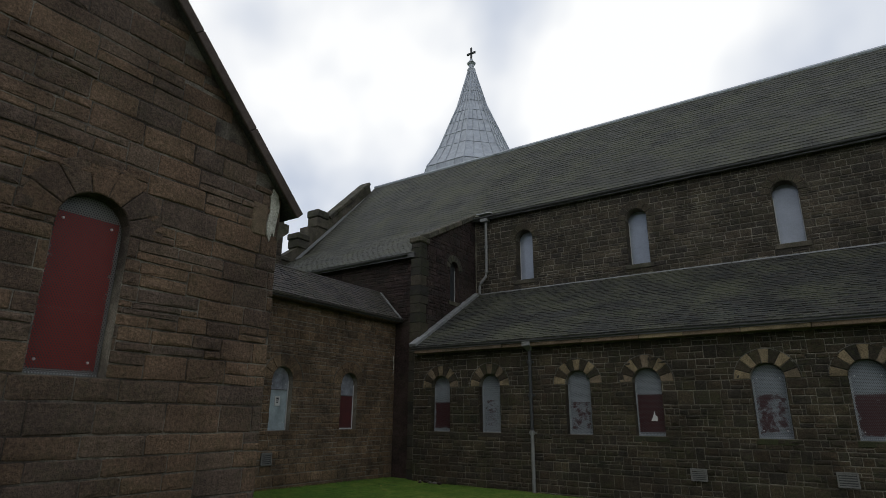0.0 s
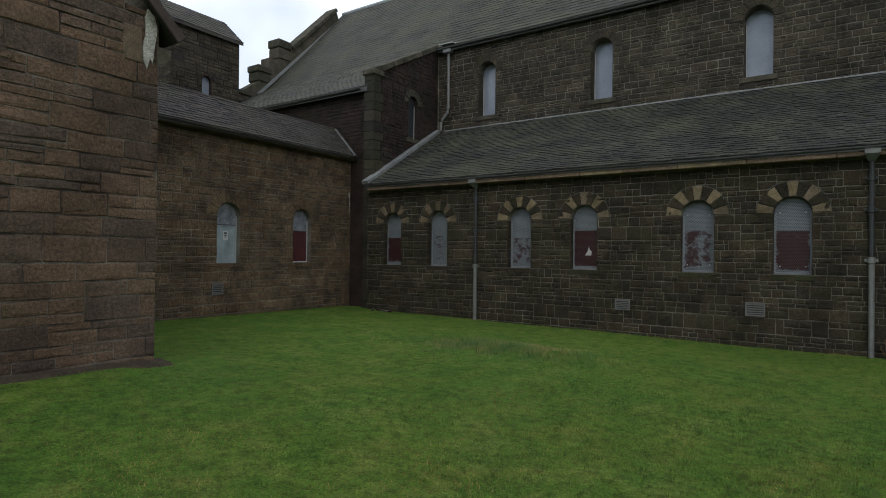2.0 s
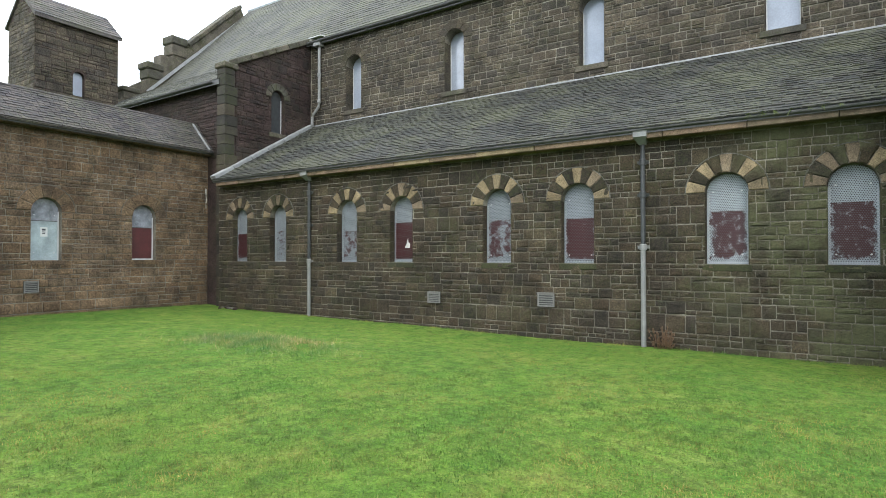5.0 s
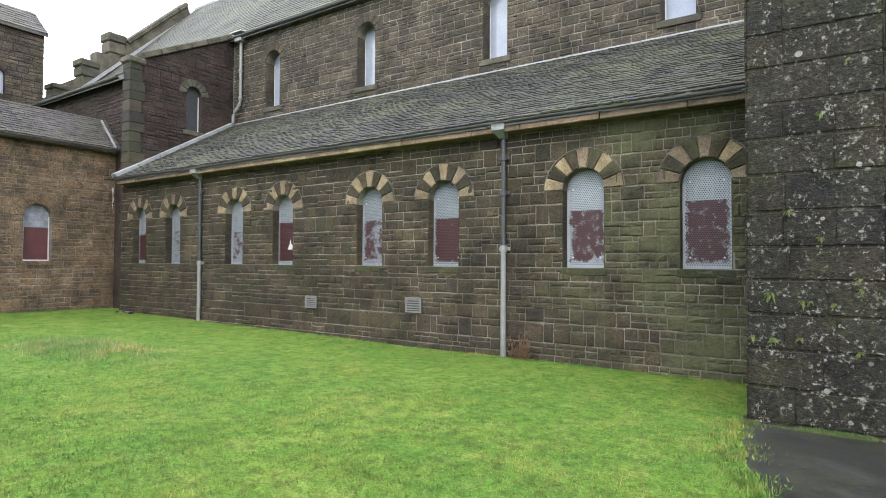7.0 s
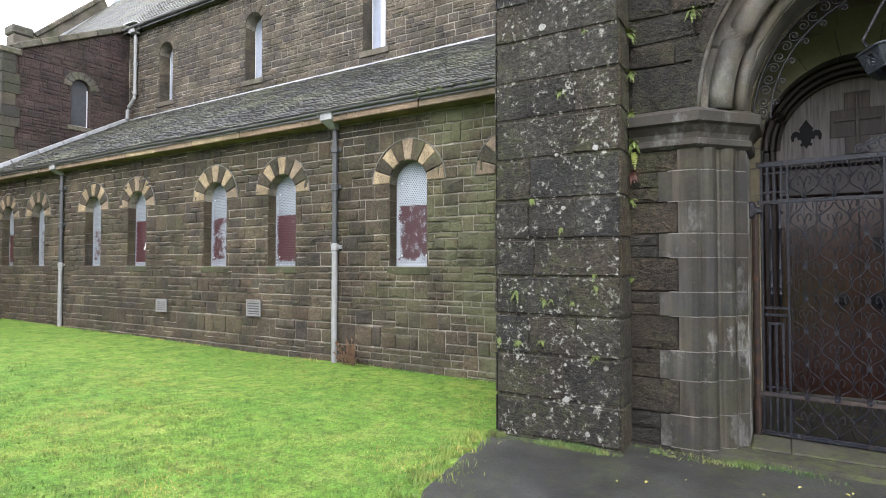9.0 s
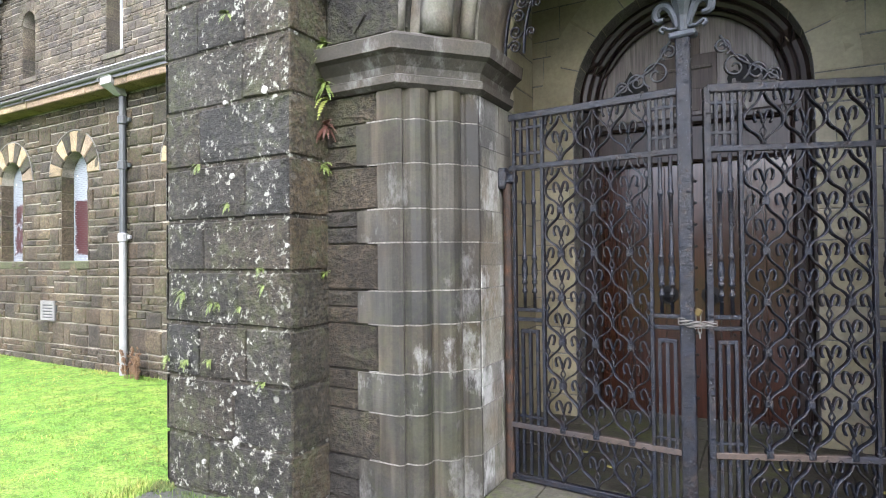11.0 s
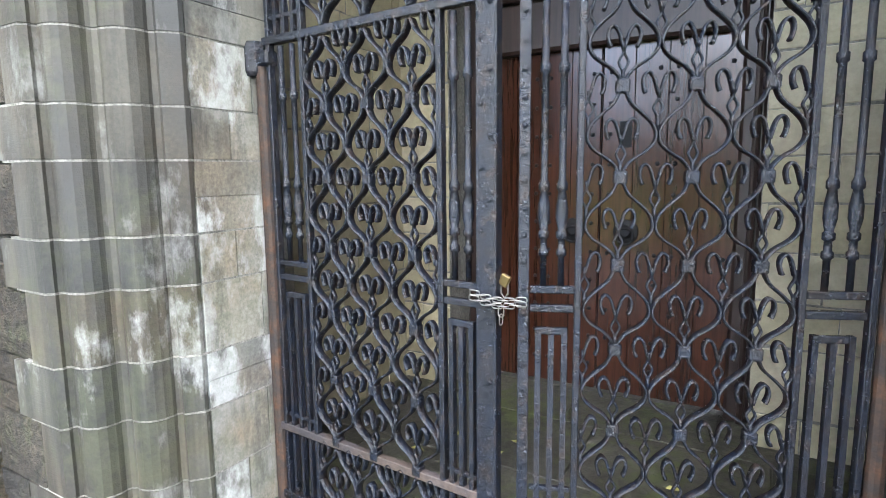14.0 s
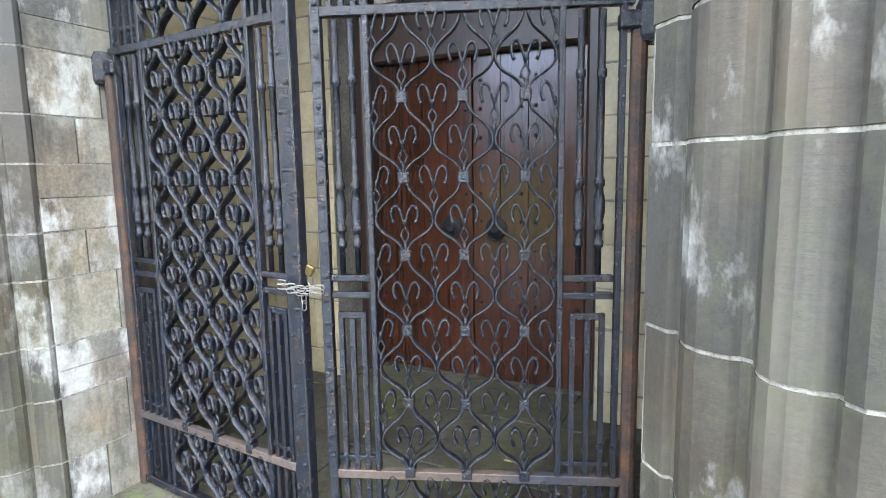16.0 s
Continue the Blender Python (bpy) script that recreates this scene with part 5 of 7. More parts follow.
def mx(x, side):
    return x if side < 0 else 2 * XC - x


arc = [(XC + 1.605 * math.cos(math.pi * (1 - k / 20)), IMPOST + 1.605 * math.sin(math.pi * (1 - k / 20))) for k in range(21)]
porch = structure(link("wall_porch", plate([(6.24, -0.3), (6.78, -0.3), (6.78, IMPOST)] + arc + [(10.19, IMPOST), (10.19, -0.3), (10.73, -0.3), (10.73, 6.5), (XC, 8.4), (6.24, 6.5)], [], 0.25, f_porch), M_ROUGH), "dark rock-faced porch wall with a moulded round arch", "porch wall")
for side in (-1, 1):
    lo, hi = sorted((mx(5.35, side), mx(5.75, side)))
    part("side_wall", box((lo, 12.65, -0.3), (hi, 18.3, 6.5)), M_CLERE, porch)
porch_roof = structure(slope_roof("roof_porch", [(5.2, 6.35), (XC, 8.6), (11.72, 6.35)], 12.5, 18.5, 0.14, M_SLATE_AN, "y"), "slate roof of the porch", "roof")

# piers: courses of dressed stone with clustered rolls
JOINTS = [-0.05, 0.05, 0.33, 0.63, 0.88, 1.18, 1.39, 1.69, 1.90, 2.18, 2.45, 2.645]
JOINTS_R = [-0.05, 0.05, 0.46, 0.91, 1.26, 1.68, 1.94, 2.18, 2.45, 2.645]
A, B = Vector((6.86, 12.60)), Vector((7.22, 13.0))
D, NRM = (B - A), Vector((0.743, -0.669))
PROFILE = [(0.0, 0.0), (0.06, 0.0), (0.075, -0.014), (0.105, -0.018), (0.125, -0.008), (0.15, 0.010), (0.20, 0.028), (0.26, 0.035), (0.32, 0.028), (0.37, 0.010), (0.40, -0.010), (0.43, -0.017), (0.47, -0.012), (0.49, 0.004), (0.54, 0.022), (0.60, 0.034), (0.66, 0.034), (0.72, 0.022), (0.77, 0.002), (0.79, -0.014), (0.83, -0.014), (0.85, 0.002), (1.0, 0.0)]
SHAFT = [A + D * t + NRM * o for t, o in PROFILE]
rp = random.Random(12)
for side in (-1, 1):
    pier_ob = tagged(empty("porch_pier", (mx(7.0, side), 12.9, 0)), "clustered grey sandstone pier with pale mortar and white stains", "pier", "porch piers")
    inv_ = pier_ob.matrix_basis.inverted()
    YE, XE = (13.55, 7.22) if side < 0 else (14.08, 7.325)
    part("core", prism([(mx(x, side), y) for x, y in ((6.62, 12.70), (6.84, 12.70), (7.16, 13.06), (7.20, 13.12), (XE - 0.014, YE - 0.01), (6.62, YE - 0.01))], -0.2, 2.66), M_MORTAR, pier_ob).matrix_parent_inverse = inv_
    beds = JOINTS if side < 0 else JOINTS_R
    for z in beds[1:-1]:
        poly = [(6.63, 12.603), (6.855, 12.603)] + [tuple(q - NRM * 0.004) for q in SHAFT[1:-1]] + [(7.217, 13.0), (XE - 0.003, YE - 0.01), (6.63, YE - 0.01)]
        part("mortar_joint", prism([(mx(x, side), y) for x, y in poly], z - 0.0048, z + 0.0048), M_MORTAR_PALE, pier_ob).matrix_parent_inverse = inv_
    for k, (z0, z1) in enumerate(zip(beds, beds[1:])):
        xw = 6.55 if k % 2 else 6.71
        g = 0.005
        e = rp.uniform(-0.004, 0.004)
        front = [(xw, 12.60 + e)] + [(p.x, p.y) for p in SHAFT[:-1]]
        yb = 13.02
        poly = front + [(7.22 + e, 13.0), (7.22 + e, yb), (7.1, yb), (6.9, 12.9), (xw, 12.9)]
        bm = prism([(mx(x, side), y) for x, y in poly], z0 + g, z1 - g)
        part("stone", bm, M_ASHLAR, pier_ob).matrix_parent_inverse = inv_
        ya = yb + 0.008
        poly = [(7.22 + (XE - 7.22) * (ya - 13.0) / (YE - 13.0), ya), (XE, YE), (7.0, YE), (7.0, ya)]
        half = [(z0 + g, z1 - g)] if k % 3 else [(z0 + g, (z0 + z1) / 2 - 0.0015), ((z0 + z1) / 2 + 0.0015, z1 - g)]
        ym = ya + (YE - ya) * (0.35 if k % 2 else 0.6)
        xm = 7.22 + (XE - 7.22) * (ym - 13.0) / (YE - 13.0)
        if k % 3:
            poly = [poly[0], (xm, ym - 0.004), (7.0, ym - 0.004), (7.0, ya)]
            rest = [(xm, ym + 0.004), (XE, YE), (7.0, YE), (7.0, ym + 0.004)]
            part("stone", prism([(mx(x, side), y) for x, y in rest], z0 + g, z1 - g), M_REVEAL, pier_ob).matrix_parent_inverse = inv_
        for a, b in half:
            part("stone", prism([(mx(x, side), y) for x, y in poly], a, b), M_REVEAL, pier_ob).matrix_parent_inverse = inv_
    # moulded impost
    line = [Vector((6.31, 12.60)), Vector((6.86, 12.60)), Vector((7.22, 13.0)), Vector((XE, YE - 0.05))]
    nrms = [Vector((0, -1)), Vector((0.35, -0.94)), Vector((0.94, -0.33)), Vector((1, 0))]
    bm = bmesh.new()
    rows_ = [[bm.verts.new((mx(p.x + n.x * o, side), p.y + n.y * o, z)) for p, n in zip(line, nrms)] for z, o in ((2.64, -0.1), (2.64, 0.01), (2.665, 0.045), (2.71, 0.05), (2.725, 0.02), (2.77, 0.03), (2.83, 0.08), (2.85, 0.115), (2.93, 0.125), (2.945, 0.10), (2.985, 0.02), (2.985, -0.2))]
    for lo, hi in zip(rows_, rows_[1:]):
        for i in range(3):
            bm.faces.new((lo[i], lo[i + 1], hi[i + 1], hi[i]))
    bmesh.ops.recalc_face_normals(bm, faces=bm.faces[:])
    part("impost", bm, M_IMPOST, pier_ob, "dark moulded impost").matrix_parent_inverse = inv_
    # spandrel block with a sunk diamond
    x0, x1 = sorted((mx(6.33, side), mx(6.83, side)))
    part("spandrel_block", box((x0, Y_PORCH - 0.03, 2.99), (x1, Y_PORCH, 3.38), None, 0.008), M_ROUGH, porch)
    cx = mx(6.56, side)
    part("diamond", prism([(cx - 0.085, 3.13), (cx, 3.03), (cx + 0.085, 3.13), (cx, 3.23)], 0.031, 0.045, f_porch), M_ROUGH, porch)
for y, hw, ring, count, mats in ((13.02, RAD, 0.15, 9, [M_ARCH]), (12.76, RAD + 0.14, 0.24, 9, [M_ARCH]), (12.60, RAD + 0.345, 0.09, 11, [M_ROUGH])):
    ring_stones(frame_of((0, y, 0), (1, 0, 0), (0, -1, 0)), XC, hw, IMPOST, ring, count, mats, porch, 0.02, 0.5 if y > 13 else 0.30, None, name="arch_stone", gap=0.005, rim=0.02)
for y, rad, th in ((12.96, RAD + 0.05, 0.05), (12.80, RAD + 0.19, 0.105), (12.63, RAD + 0.355, 0.035)):
    part("roll_moulding", tube([(XC + rad * math.cos(math.pi * k / 32), y, IMPOST + rad * math.sin(math.pi * k / 32)) for k in range(33)], th, 10), M_ARCH, porch, smooth=True)

# buttresses of rock-faced blocks
U_BUTT, U_ROUGH, U_FLANK = stone_units("block", M_BUTT, 6, 6, 0.35), stone_units("block", M_ROUGH, 6, 7, 0.3), stone_units("block", M_FLANK, 5, 8, 0.35)
BJ = [-0.12, 0.04, 0.40, 0.80, 1.16, 1.52, 1.86, 2.23, 2.62, 3.0, 3.36, 3.75, 4.1, 4.5, 4.9, 5.3]
for side in (-1, 1):
    x0, x1 = sorted((mx(5.12, side), mx(6.29, side)))
    butt = tagged(empty("buttress", ((x0 + x1) / 2, 12.9, 0)), "massive rock-faced dark buttress spotted with white lichen", "buttress", "porch buttresses")
    inv_ = butt.matrix_basis.inverted()
    part("core", box((x0, 12.29, -0.2), (x1, 14.5, 5.3)), M_BUTT, butt).matrix_parent_inverse = inv_
    part("cap", prism([(12.2, 5.3), (14.5, 5.3), (14.5, 6.3), (14.2, 6.3)], -x1 - 0.04, -x0 + 0.04, Matrix(((0, 0, -1, 0), (1, 0, 0, 0), (0, 1, 0, 0), (0, 0, 0, 1)))), M_COPING, butt).matrix_parent_inverse = inv_
    faces_ = [(frame_of((0, 12.29, 0), (1, 0, 0), (0, -1, 0)), x0, x1), (frame_of((x1, 0, 0), (0, 1, 0), (1, 0, 0)), 12.27, 14.5), (frame_of((x0, 0, 0), (0, -1, 0), (-1, 0, 0)), -14.5, -12.27)]
    for fi, (fr, u0, u1) in enumerate(faces_):
        for k, (z0, z1) in enumerate(zip(BJ, BJ[1:])):
            cuts = [u0, u0 + (u1 - u0) * (rp.uniform(0.28, 0.4) if k % 2 else rp.uniform(0.55, 0.68)), u1]
            if fi:
                cuts = [u0, u0 + 0.35, u0 + 1.0, u0 + 1.6, u1] if fi == 1 else [u0, u0 + 0.6, u0 + 1.3, u1 - 0.35, u1]
            elif k % 3 == 0:
                cuts = [u0, u0 + 0.33, u0 + 0.78, u1]
            for a, b in zip(cuts, cuts[1:]):
                me, _, _ = rp.choice(U_FLANK if fi == (1 if side < 0 else 2) else U_BUTT)
                t = fr @ Matrix.LocRotScale(((a + b) / 2, (z0 + z1) / 2, 0), None, (b - a - 0.008, z1 - z0 - 0.010, rp.uniform(0.012, 0.022)))
                ob = share("block", me, butt, t)
                ob.matrix_parent_inverse = inv_
# the largest round lichens on the buttress face
M_LICHEN = stone_mat("white_lichen", [(0.62, 0.62, 0.55)], dist=0.006, fine=90, tone_scale=0.3)
lichen_on = bpy.data.objects["buttress"]
rl = random.Random(15)
for x, z, rad in [(5.81, 0.42, 0.034), (5.79, 2.14, 0.025), (5.73, 2.63, 0.021), (5.6, 3.84, 0.042), (6.09, 2.66, 0.034), (5.5, 0.24, 0.021), (6.0, 0.14, 0.029), (5.8, 0.73, 0.017), (6.27, 1.68, 0.017)]:
    rim = [(0.8 * rad * rl.uniform(0.8, 1.12) * math.cos(2 * math.pi * k / 14), 0.8 * rad * rl.uniform(0.8, 1.12) * math.sin(2 * math.pi * k / 14)) for k in range(14)]
    part("lichen_spot", prism([(x + a, z + b) for a, b in rim], -0.02, 0.002, frame_of((0, 12.267, 0), (1, 0, 0), (0, -1, 0))), M_LICHEN, lichen_on, "round white lichen").matrix_parent_inverse = lichen_on.matrix_basis.inverted()
# rough blocks of the porch wall beside the piers and over the arch
for side in (-1, 1):
    beds = JOINTS if side < 0 else JOINTS_R
    for k, (z0, z1) in enumerate(zip(beds, beds[1:])):
        xw = 6.55 if k % 2 else 6.71
        mids = [z0, (z0 + z1) / 2, z1] if k % 2 else [z0, z1]
        for za, zb in zip(mids, mids[1:]):
            a, b = sorted((mx(6.294, side), mx(xw, side)))
            me, _, _ = rp.choice(U_ROUGH)
            share("block", me, porch, f_porch @ Matrix.LocRotScale(((a + b) / 2, (za + zb) / 2, 0), None, (b - a - 0.006, zb - za - 0.006, rp.uniform(0.016, 0.026))))
rects = cut_rects(courses(6.31, 10.66, 3.39, 6.5, [], 0.19, 0.24, 0.3, 0.6, rp, 0.0), 6.31, 10.66, [(XC, RAD + 0.36, 0, IMPOST, 0.1)])
lay(rects, f_porch, U_ROUGH, porch, (6.5, 3.5), 0.024, 200, name="block")

# porch inside
XI, YB, ZC = 8.23, 15.05, 4.5
f_back = frame_of((0, YB, 0), (1, 0, 0), (0, -1, 0))
IN_R, IN_SPRING = 0.97, 3.02
back = structure(link("wall_porch_back", plate([(6.6, -0.2), (10.4, -0.2), (10.4, ZC), (6.6, ZC)], [arch_loop(XI, IN_R, 0.0, IN_SPRING, 16)], 0.6, f_back), M_MORTAR_PALE), "pale yellow block wall round the church door", "porch wall")
U_CREAM = stone_units("block", M_CREAMBLOCK, 4, 9, 0.2)
rects = cut_rects(courses(6.85, 10.1, 0.06, ZC, [IN_SPRING], 0.24, 0.28, 0.45, 0.75, rp, 0.0), 6.85, 10.1, [(XI, IN_R, -1, IN_SPRING, 0.3)], joint=0.006)
lay(rects, f_back, U_CREAM, back, (8, 2), 0.006, 200, name="block")
ring_stones(f_back, XI, IN_R, IN_SPRING, 0.32, 9, [M_CREAMBLOCK], back, 0.008, 0.35, None)
for side in (-1, 1):
    xw = 6.86 if side < 0 else 10.06
    lo, hi = sorted((xw, xw + 0.3 * side))
    sw = structure(link("wall_porch_side", box((lo, 13.56, -0.2), (hi, YB, ZC)), M_MORTAR_PALE), "pale yellow block side wall inside the porch", "porch wall")
    fs = frame_of((xw, 0, 0), (0, 1, 0) if side < 0 else (0, -1, 0), (1, 0, 0) if side < 0 else (-1, 0, 0))
    u0, u1 = (13.56, YB) if side < 0 else (-YB, -13.56)
    lay(cut_rects(courses(u0, u1, 0.06, ZC, [], 0.24, 0.28, 0.45, 0.75, rp, 0.0), u0, u1, [], joint=0.006), fs, U_CREAM, sw, (14, 2), 0.006, 100, name="block")
    lo, hi = sorted((xw, xw + 0.4 * side))
    part("return", box((min(xw, mx(7.0, side)), 13.40, -0.2), (max(xw, mx(7.0, side)), 13.56, 4.6)), M_ASHLAR, sw)
structure(link("ceiling_porch", box((6.5, 13.3, ZC), (10.4, 15.7, ZC + 0.1)), M_CREAMBLOCK), "plain pale porch ceiling", "ceiling")
part("arch_lining", plate([(6.4, 2.9), (6.9, 2.9), (7.22, 2.9)] + [(XC + RAD * math.cos(math.pi * (1 - k / 16)), IMPOST + RAD * math.sin(math.pi * (1 - k / 16))) for k in range(17)] + [(9.7, 2.9), (10.5, 2.9), (10.5, 4.6), (6.4, 4.6)], [], 0.1, frame_of((0, 13.45, 0), (1, 0, 0), (0, -1, 0))), M_CREAMBLOCK, porch)
floor = structure(link("floor_porch", box((6.3, 12.62, -0.2), (10.6, 15.6, 0.045)), M_FLAG), "grey stone flags inside the porch", "floor")
yy = 12.9
while yy < 15.5:
    h = rp.uniform(0.55, 0.75)
    xx = 6.9 - rp.uniform(0, 0.4)
    while xx < 10.05:
        w_ = rp.uniform(0.6, 0.95)
        part("flagstone", box((max(xx, 7.23 if yy < 13.5 else 6.87) + 0.004, yy + 0.004, 0.045), (min(xx + w_, 9.69 if yy < 13.5 else 10.05) - 0.004, min(yy + h, 15.55) - 0.004, 0.062 + rp.uniform(0, 0.004)), None, 0.004), M_FLAG, floor)
        xx += w_
    yy += h

# ---- church door ----
def wood(name, tone, rough, gloss=0.3):
    m = Mat(name, rough, spec=gloss)
    g = m.noise(3.0, 6, 0.65, stretch=(14, 14, 0.7))
    c = m.ramp(g, (0.3, tuple(t * 0.55 for t in tone)), (0.7, tuple(t * 1.4 for t in tone)))
    c = m.mix(1.0, c, m.ramp(m.rnd(), (0.0, 0.8), (1.0, 1.2)), "MULTIPLY")
    return m.color(c).bump(m.noise(6, 5, 0.6, stretch=(16, 16, 0.6)), 0.15, 0.002).m


M_DOOR = wood("varnished_dark_wood", (0.024, 0.0085, 0.0048), 0.17, 0.34)
M_FRAME = wood("dark_wood_frame", (0.016, 0.0095, 0.0075), 0.4, 0.25)
M_TYMP = wood("carved_wood_panel", (0.17, 0.148, 0.14), 0.45, 0.15)
M_TYMP_D = wood("stained_carved_cross", (0.062, 0.046, 0.040), 0.45, 0.15)
M_BLACK = plain("black_iron_and_dark_opening", (0.008, 0.008, 0.009), 0.5, 0.0, 0.2, 10, spec=0.12)
YD = 15.42
door = tagged(empty("church_door", (XI, YD, 0.06)), "dark varnished wooden double door with studs and ring handles", "door")
inv_ = door.matrix_basis.inverted()
leaves_ = []
for s in (-1, 1):
    x0, x1 = (7.42, XI - 0.006) if s < 0 else (XI + 0.006, 9.06)
    leaf = part("door_leaf", box((x0, YD + 0.03, 0.09), (x1, YD + 0.06, 2.44)), M_FRAME, door)
    leaf.matrix_parent_inverse = inv_
    n = 4
    for k in range(n):
        a, b = x0 + (x1 - x0) * k / n, x0 + (x1 - x0) * (k + 1) / n
        part("board", box((a + 0.002, YD, 0.09), (b - 0.002, YD + 0.03, 2.44), None, 0.002), M_DOOR, leaf)
        for z in [0.27 + 0.2 * q for q in range(11)]:
            part("stud", lathe([(0.016, 0), (0.014, 0.008), (0.007, 0.013)], 6, Matrix.Translation(((a + b) / 2 + (0.05 if k % 2 else -0.05), YD, z)) @ pose(0, 0, 0, 90)), M_BLACK, leaf)
    hx = XI + s * 0.18
    hd = part("ring_handle", tube([(hx + 0.055 * math.cos(a), YD - 0.03, 1.19 + 0.055 * math.sin(a)) for a in [2 * math.pi * q / 16 for q in range(17)]], 0.009, 6), M_BLACK, leaf, "black iron ring handle")
    part("rose", lathe([(0.085, 0.0), (0.08, 0.008), (0.05, 0.014), (0.03, 0.03)], 14, Matrix.Translation((hx, YD - 0.0, 1.22)) @ pose(0, 0, 0, 90)), M_BLACK, leaf)
# unseen dark board added to stop light coming through the gap between leaves
part("backing", box((7.43, YD + 0.062, 0.09), (9.05, YD + 0.08, 2.44)), M_FRAME, door).matrix_parent_inverse = inv_
part("lock_plate", box((XI + 0.12, YD - 0.008, 1.78), (XI + 0.20, YD, 1.95), None, 0.003), M_BLACK, door).matrix_parent_inverse = inv_
for lo, hi in (((7.27, YD - 0.1, 0.06), (7.42, YD + 0.1, IN_SPRING)), ((9.06, YD - 0.1, 0.06), (9.20, YD + 0.1, IN_SPRING))):
    part("jamb", box(lo, hi, None, 0.02), M_FRAME, door).matrix_parent_inverse = inv_
    part("jamb_bead", tube([((lo[0] + hi[0]) / 2 + 0.02, YD - 0.1, 0.07), ((lo[0] + hi[0]) / 2 + 0.02, YD - 0.1, IN_SPRING)], 0.022, 8), M_FRAME, door).matrix_parent_inverse = inv_
part("transom", box((7.42, YD - 0.09, 2.44), (9.06, YD + 0.1, 2.78), None, 0.02), M_FRAME, door).matrix_parent_inverse = inv_
part("transom_cornice", box((7.39, YD - 0.14, 2.78), (9.09, YD + 0.05, 2.86), None, 0.02), M_FRAME, door).matrix_parent_inverse = inv_
for rad, dy, th in ((0.935, -0.12, 0.05), (0.865, -0.09, 0.045), (0.80, -0.05, 0.03)):
    part("arch_moulding", tube([(XI + rad * math.cos(math.pi * k / 24), YD + dy, IN_SPRING + rad * math.sin(math.pi * k / 24)) for k in range(25)], th, 8), M_FRAME, door).matrix_parent_inverse = inv_
bm = arch_panel(0.88, -0.16, 0.88, 0.0, 0.0, 0.05, 20)
tym = part("tympanum", bm, M_TYMP, door, "carved wooden panel over the door")
tym.matrix_basis = Matrix.Translation((XI, YD, IN_SPRING))
tym.matrix_parent_inverse = inv_
for lo, hi in (((-0.26, -0.02, 0.1), (0.26, 0.0, 0.42)), ((-0.12, -0.0202, -0.1), (0.12, -0.0002, 0.1)), ((-0.12, -0.0202, 0.42), (0.12, -0.0002, 0.62)), ((-0.016, -0.045, -0.1), (0.016, -0.0203, 0.60)), ((-0.22, -0.044, 0.28), (0.22, -0.0204, 0.31))):
    part("carved_cross", box(lo, hi, None, 0.004), M_TYMP_D, tym)
# solid black shapes painting the dark inside the pierced fleurs, no hole is cut
for s in (-1, 1):
    half = [(0.0, 0.21), (0.035, 0.15), (0.07, 0.10), (0.065, 0.055), (0.10, 0.075), (0.14, 0.06), (0.16, 0.01), (0.15, -0.05), (0.125, -0.045), (0.12, 0.0), (0.095, 0.005), (0.085, -0.03), (0.05, -0.035), (0.045, -0.075), (0.065, -0.09), (0.05, -0.12), (0.025, -0.105), (0.0, -0.15)]
    bm = prism([(-x, z) for x, z in half] + half[1:-1][::-1], 0.0, 0.012, pose(s * 0.50, 0.0, 0.15, 90))
    part("fleur_piercing", bm, M_BLACK, tym)

# ---- wrought-iron gates ----
def iron_mat():
    m = Mat("blue_black_iron", 0.3, 0.0, 0.22)
    c = m.ramp(m.noise(9, 5, 0.65), (0.3, (0.0011, 0.0014, 0.0022)), (0.7, (0.0026, 0.0042, 0.0085)))
    rust = m.ramp(m.noise(26, 5, 0.7), (0.50, 0.0), (0.64, 0.85))
    c = m.mix(rust, c, (0.010, 0.0066, 0.0052))
    chip = m.ramp(m.noise(70, 4, 0.7), (0.64, 0.0), (0.68, 0.6))
    c = m.mix(chip, c, (0.07, 0.078, 0.088))
    m.rough(m.ramp(m.noise(30, 4, 0.6), (0.3, 0.10), (0.7, 0.30)))
    return m.color(c).bump(m.math("ADD", m.noise(60, 5, 0.7), m.math("MULTIPLY", m.noise(160, 3, 0.6), 0.5)), 1.0, 0.007).m


M_IRON = iron_mat()
M_ENAMEL = plain("grey_painted_iron", (0.055, 0.062, 0.075), 0.45, 0.0, 0.5, 14, spec=0.3)
M_PEEL = stone_mat("peeling_painted_iron", [(0.06, 0.042, 0.032)], rough=0.7, dist=0.004, fine=70, tone_scale=0.4, pale=(0.005, 0.007, 0.012))


def rust_mat():
    m = Mat("rusted_iron", 0.75, 0.0, 0.2)
    c = m.ramp(m.noise(11, 6, 0.7), (0.32, (0.006, 0.006, 0.007)), (0.47, (0.012, 0.008, 0.006)), (0.56, (0.022, 0.0115, 0.0065)), (0.70, (0.045, 0.019, 0.008)))
    c = m.mix(1.0, c, m.ramp(m.noise(90, 4, 0.7), (0.3, 0.6), (0.7, 1.4)), "MULTIPLY")
    return m.color(c).bump(m.noise(35, 5, 0.7), 0.8, 0.006).m


M_RUST = rust_mat()
PER, COL = 0.29, 0.222


def flat_bar(x0, z0, x1, z1, deep=0.03):
    return box((x0, -deep / 2, z0), (x1, deep / 2, z1), None, 0.003)


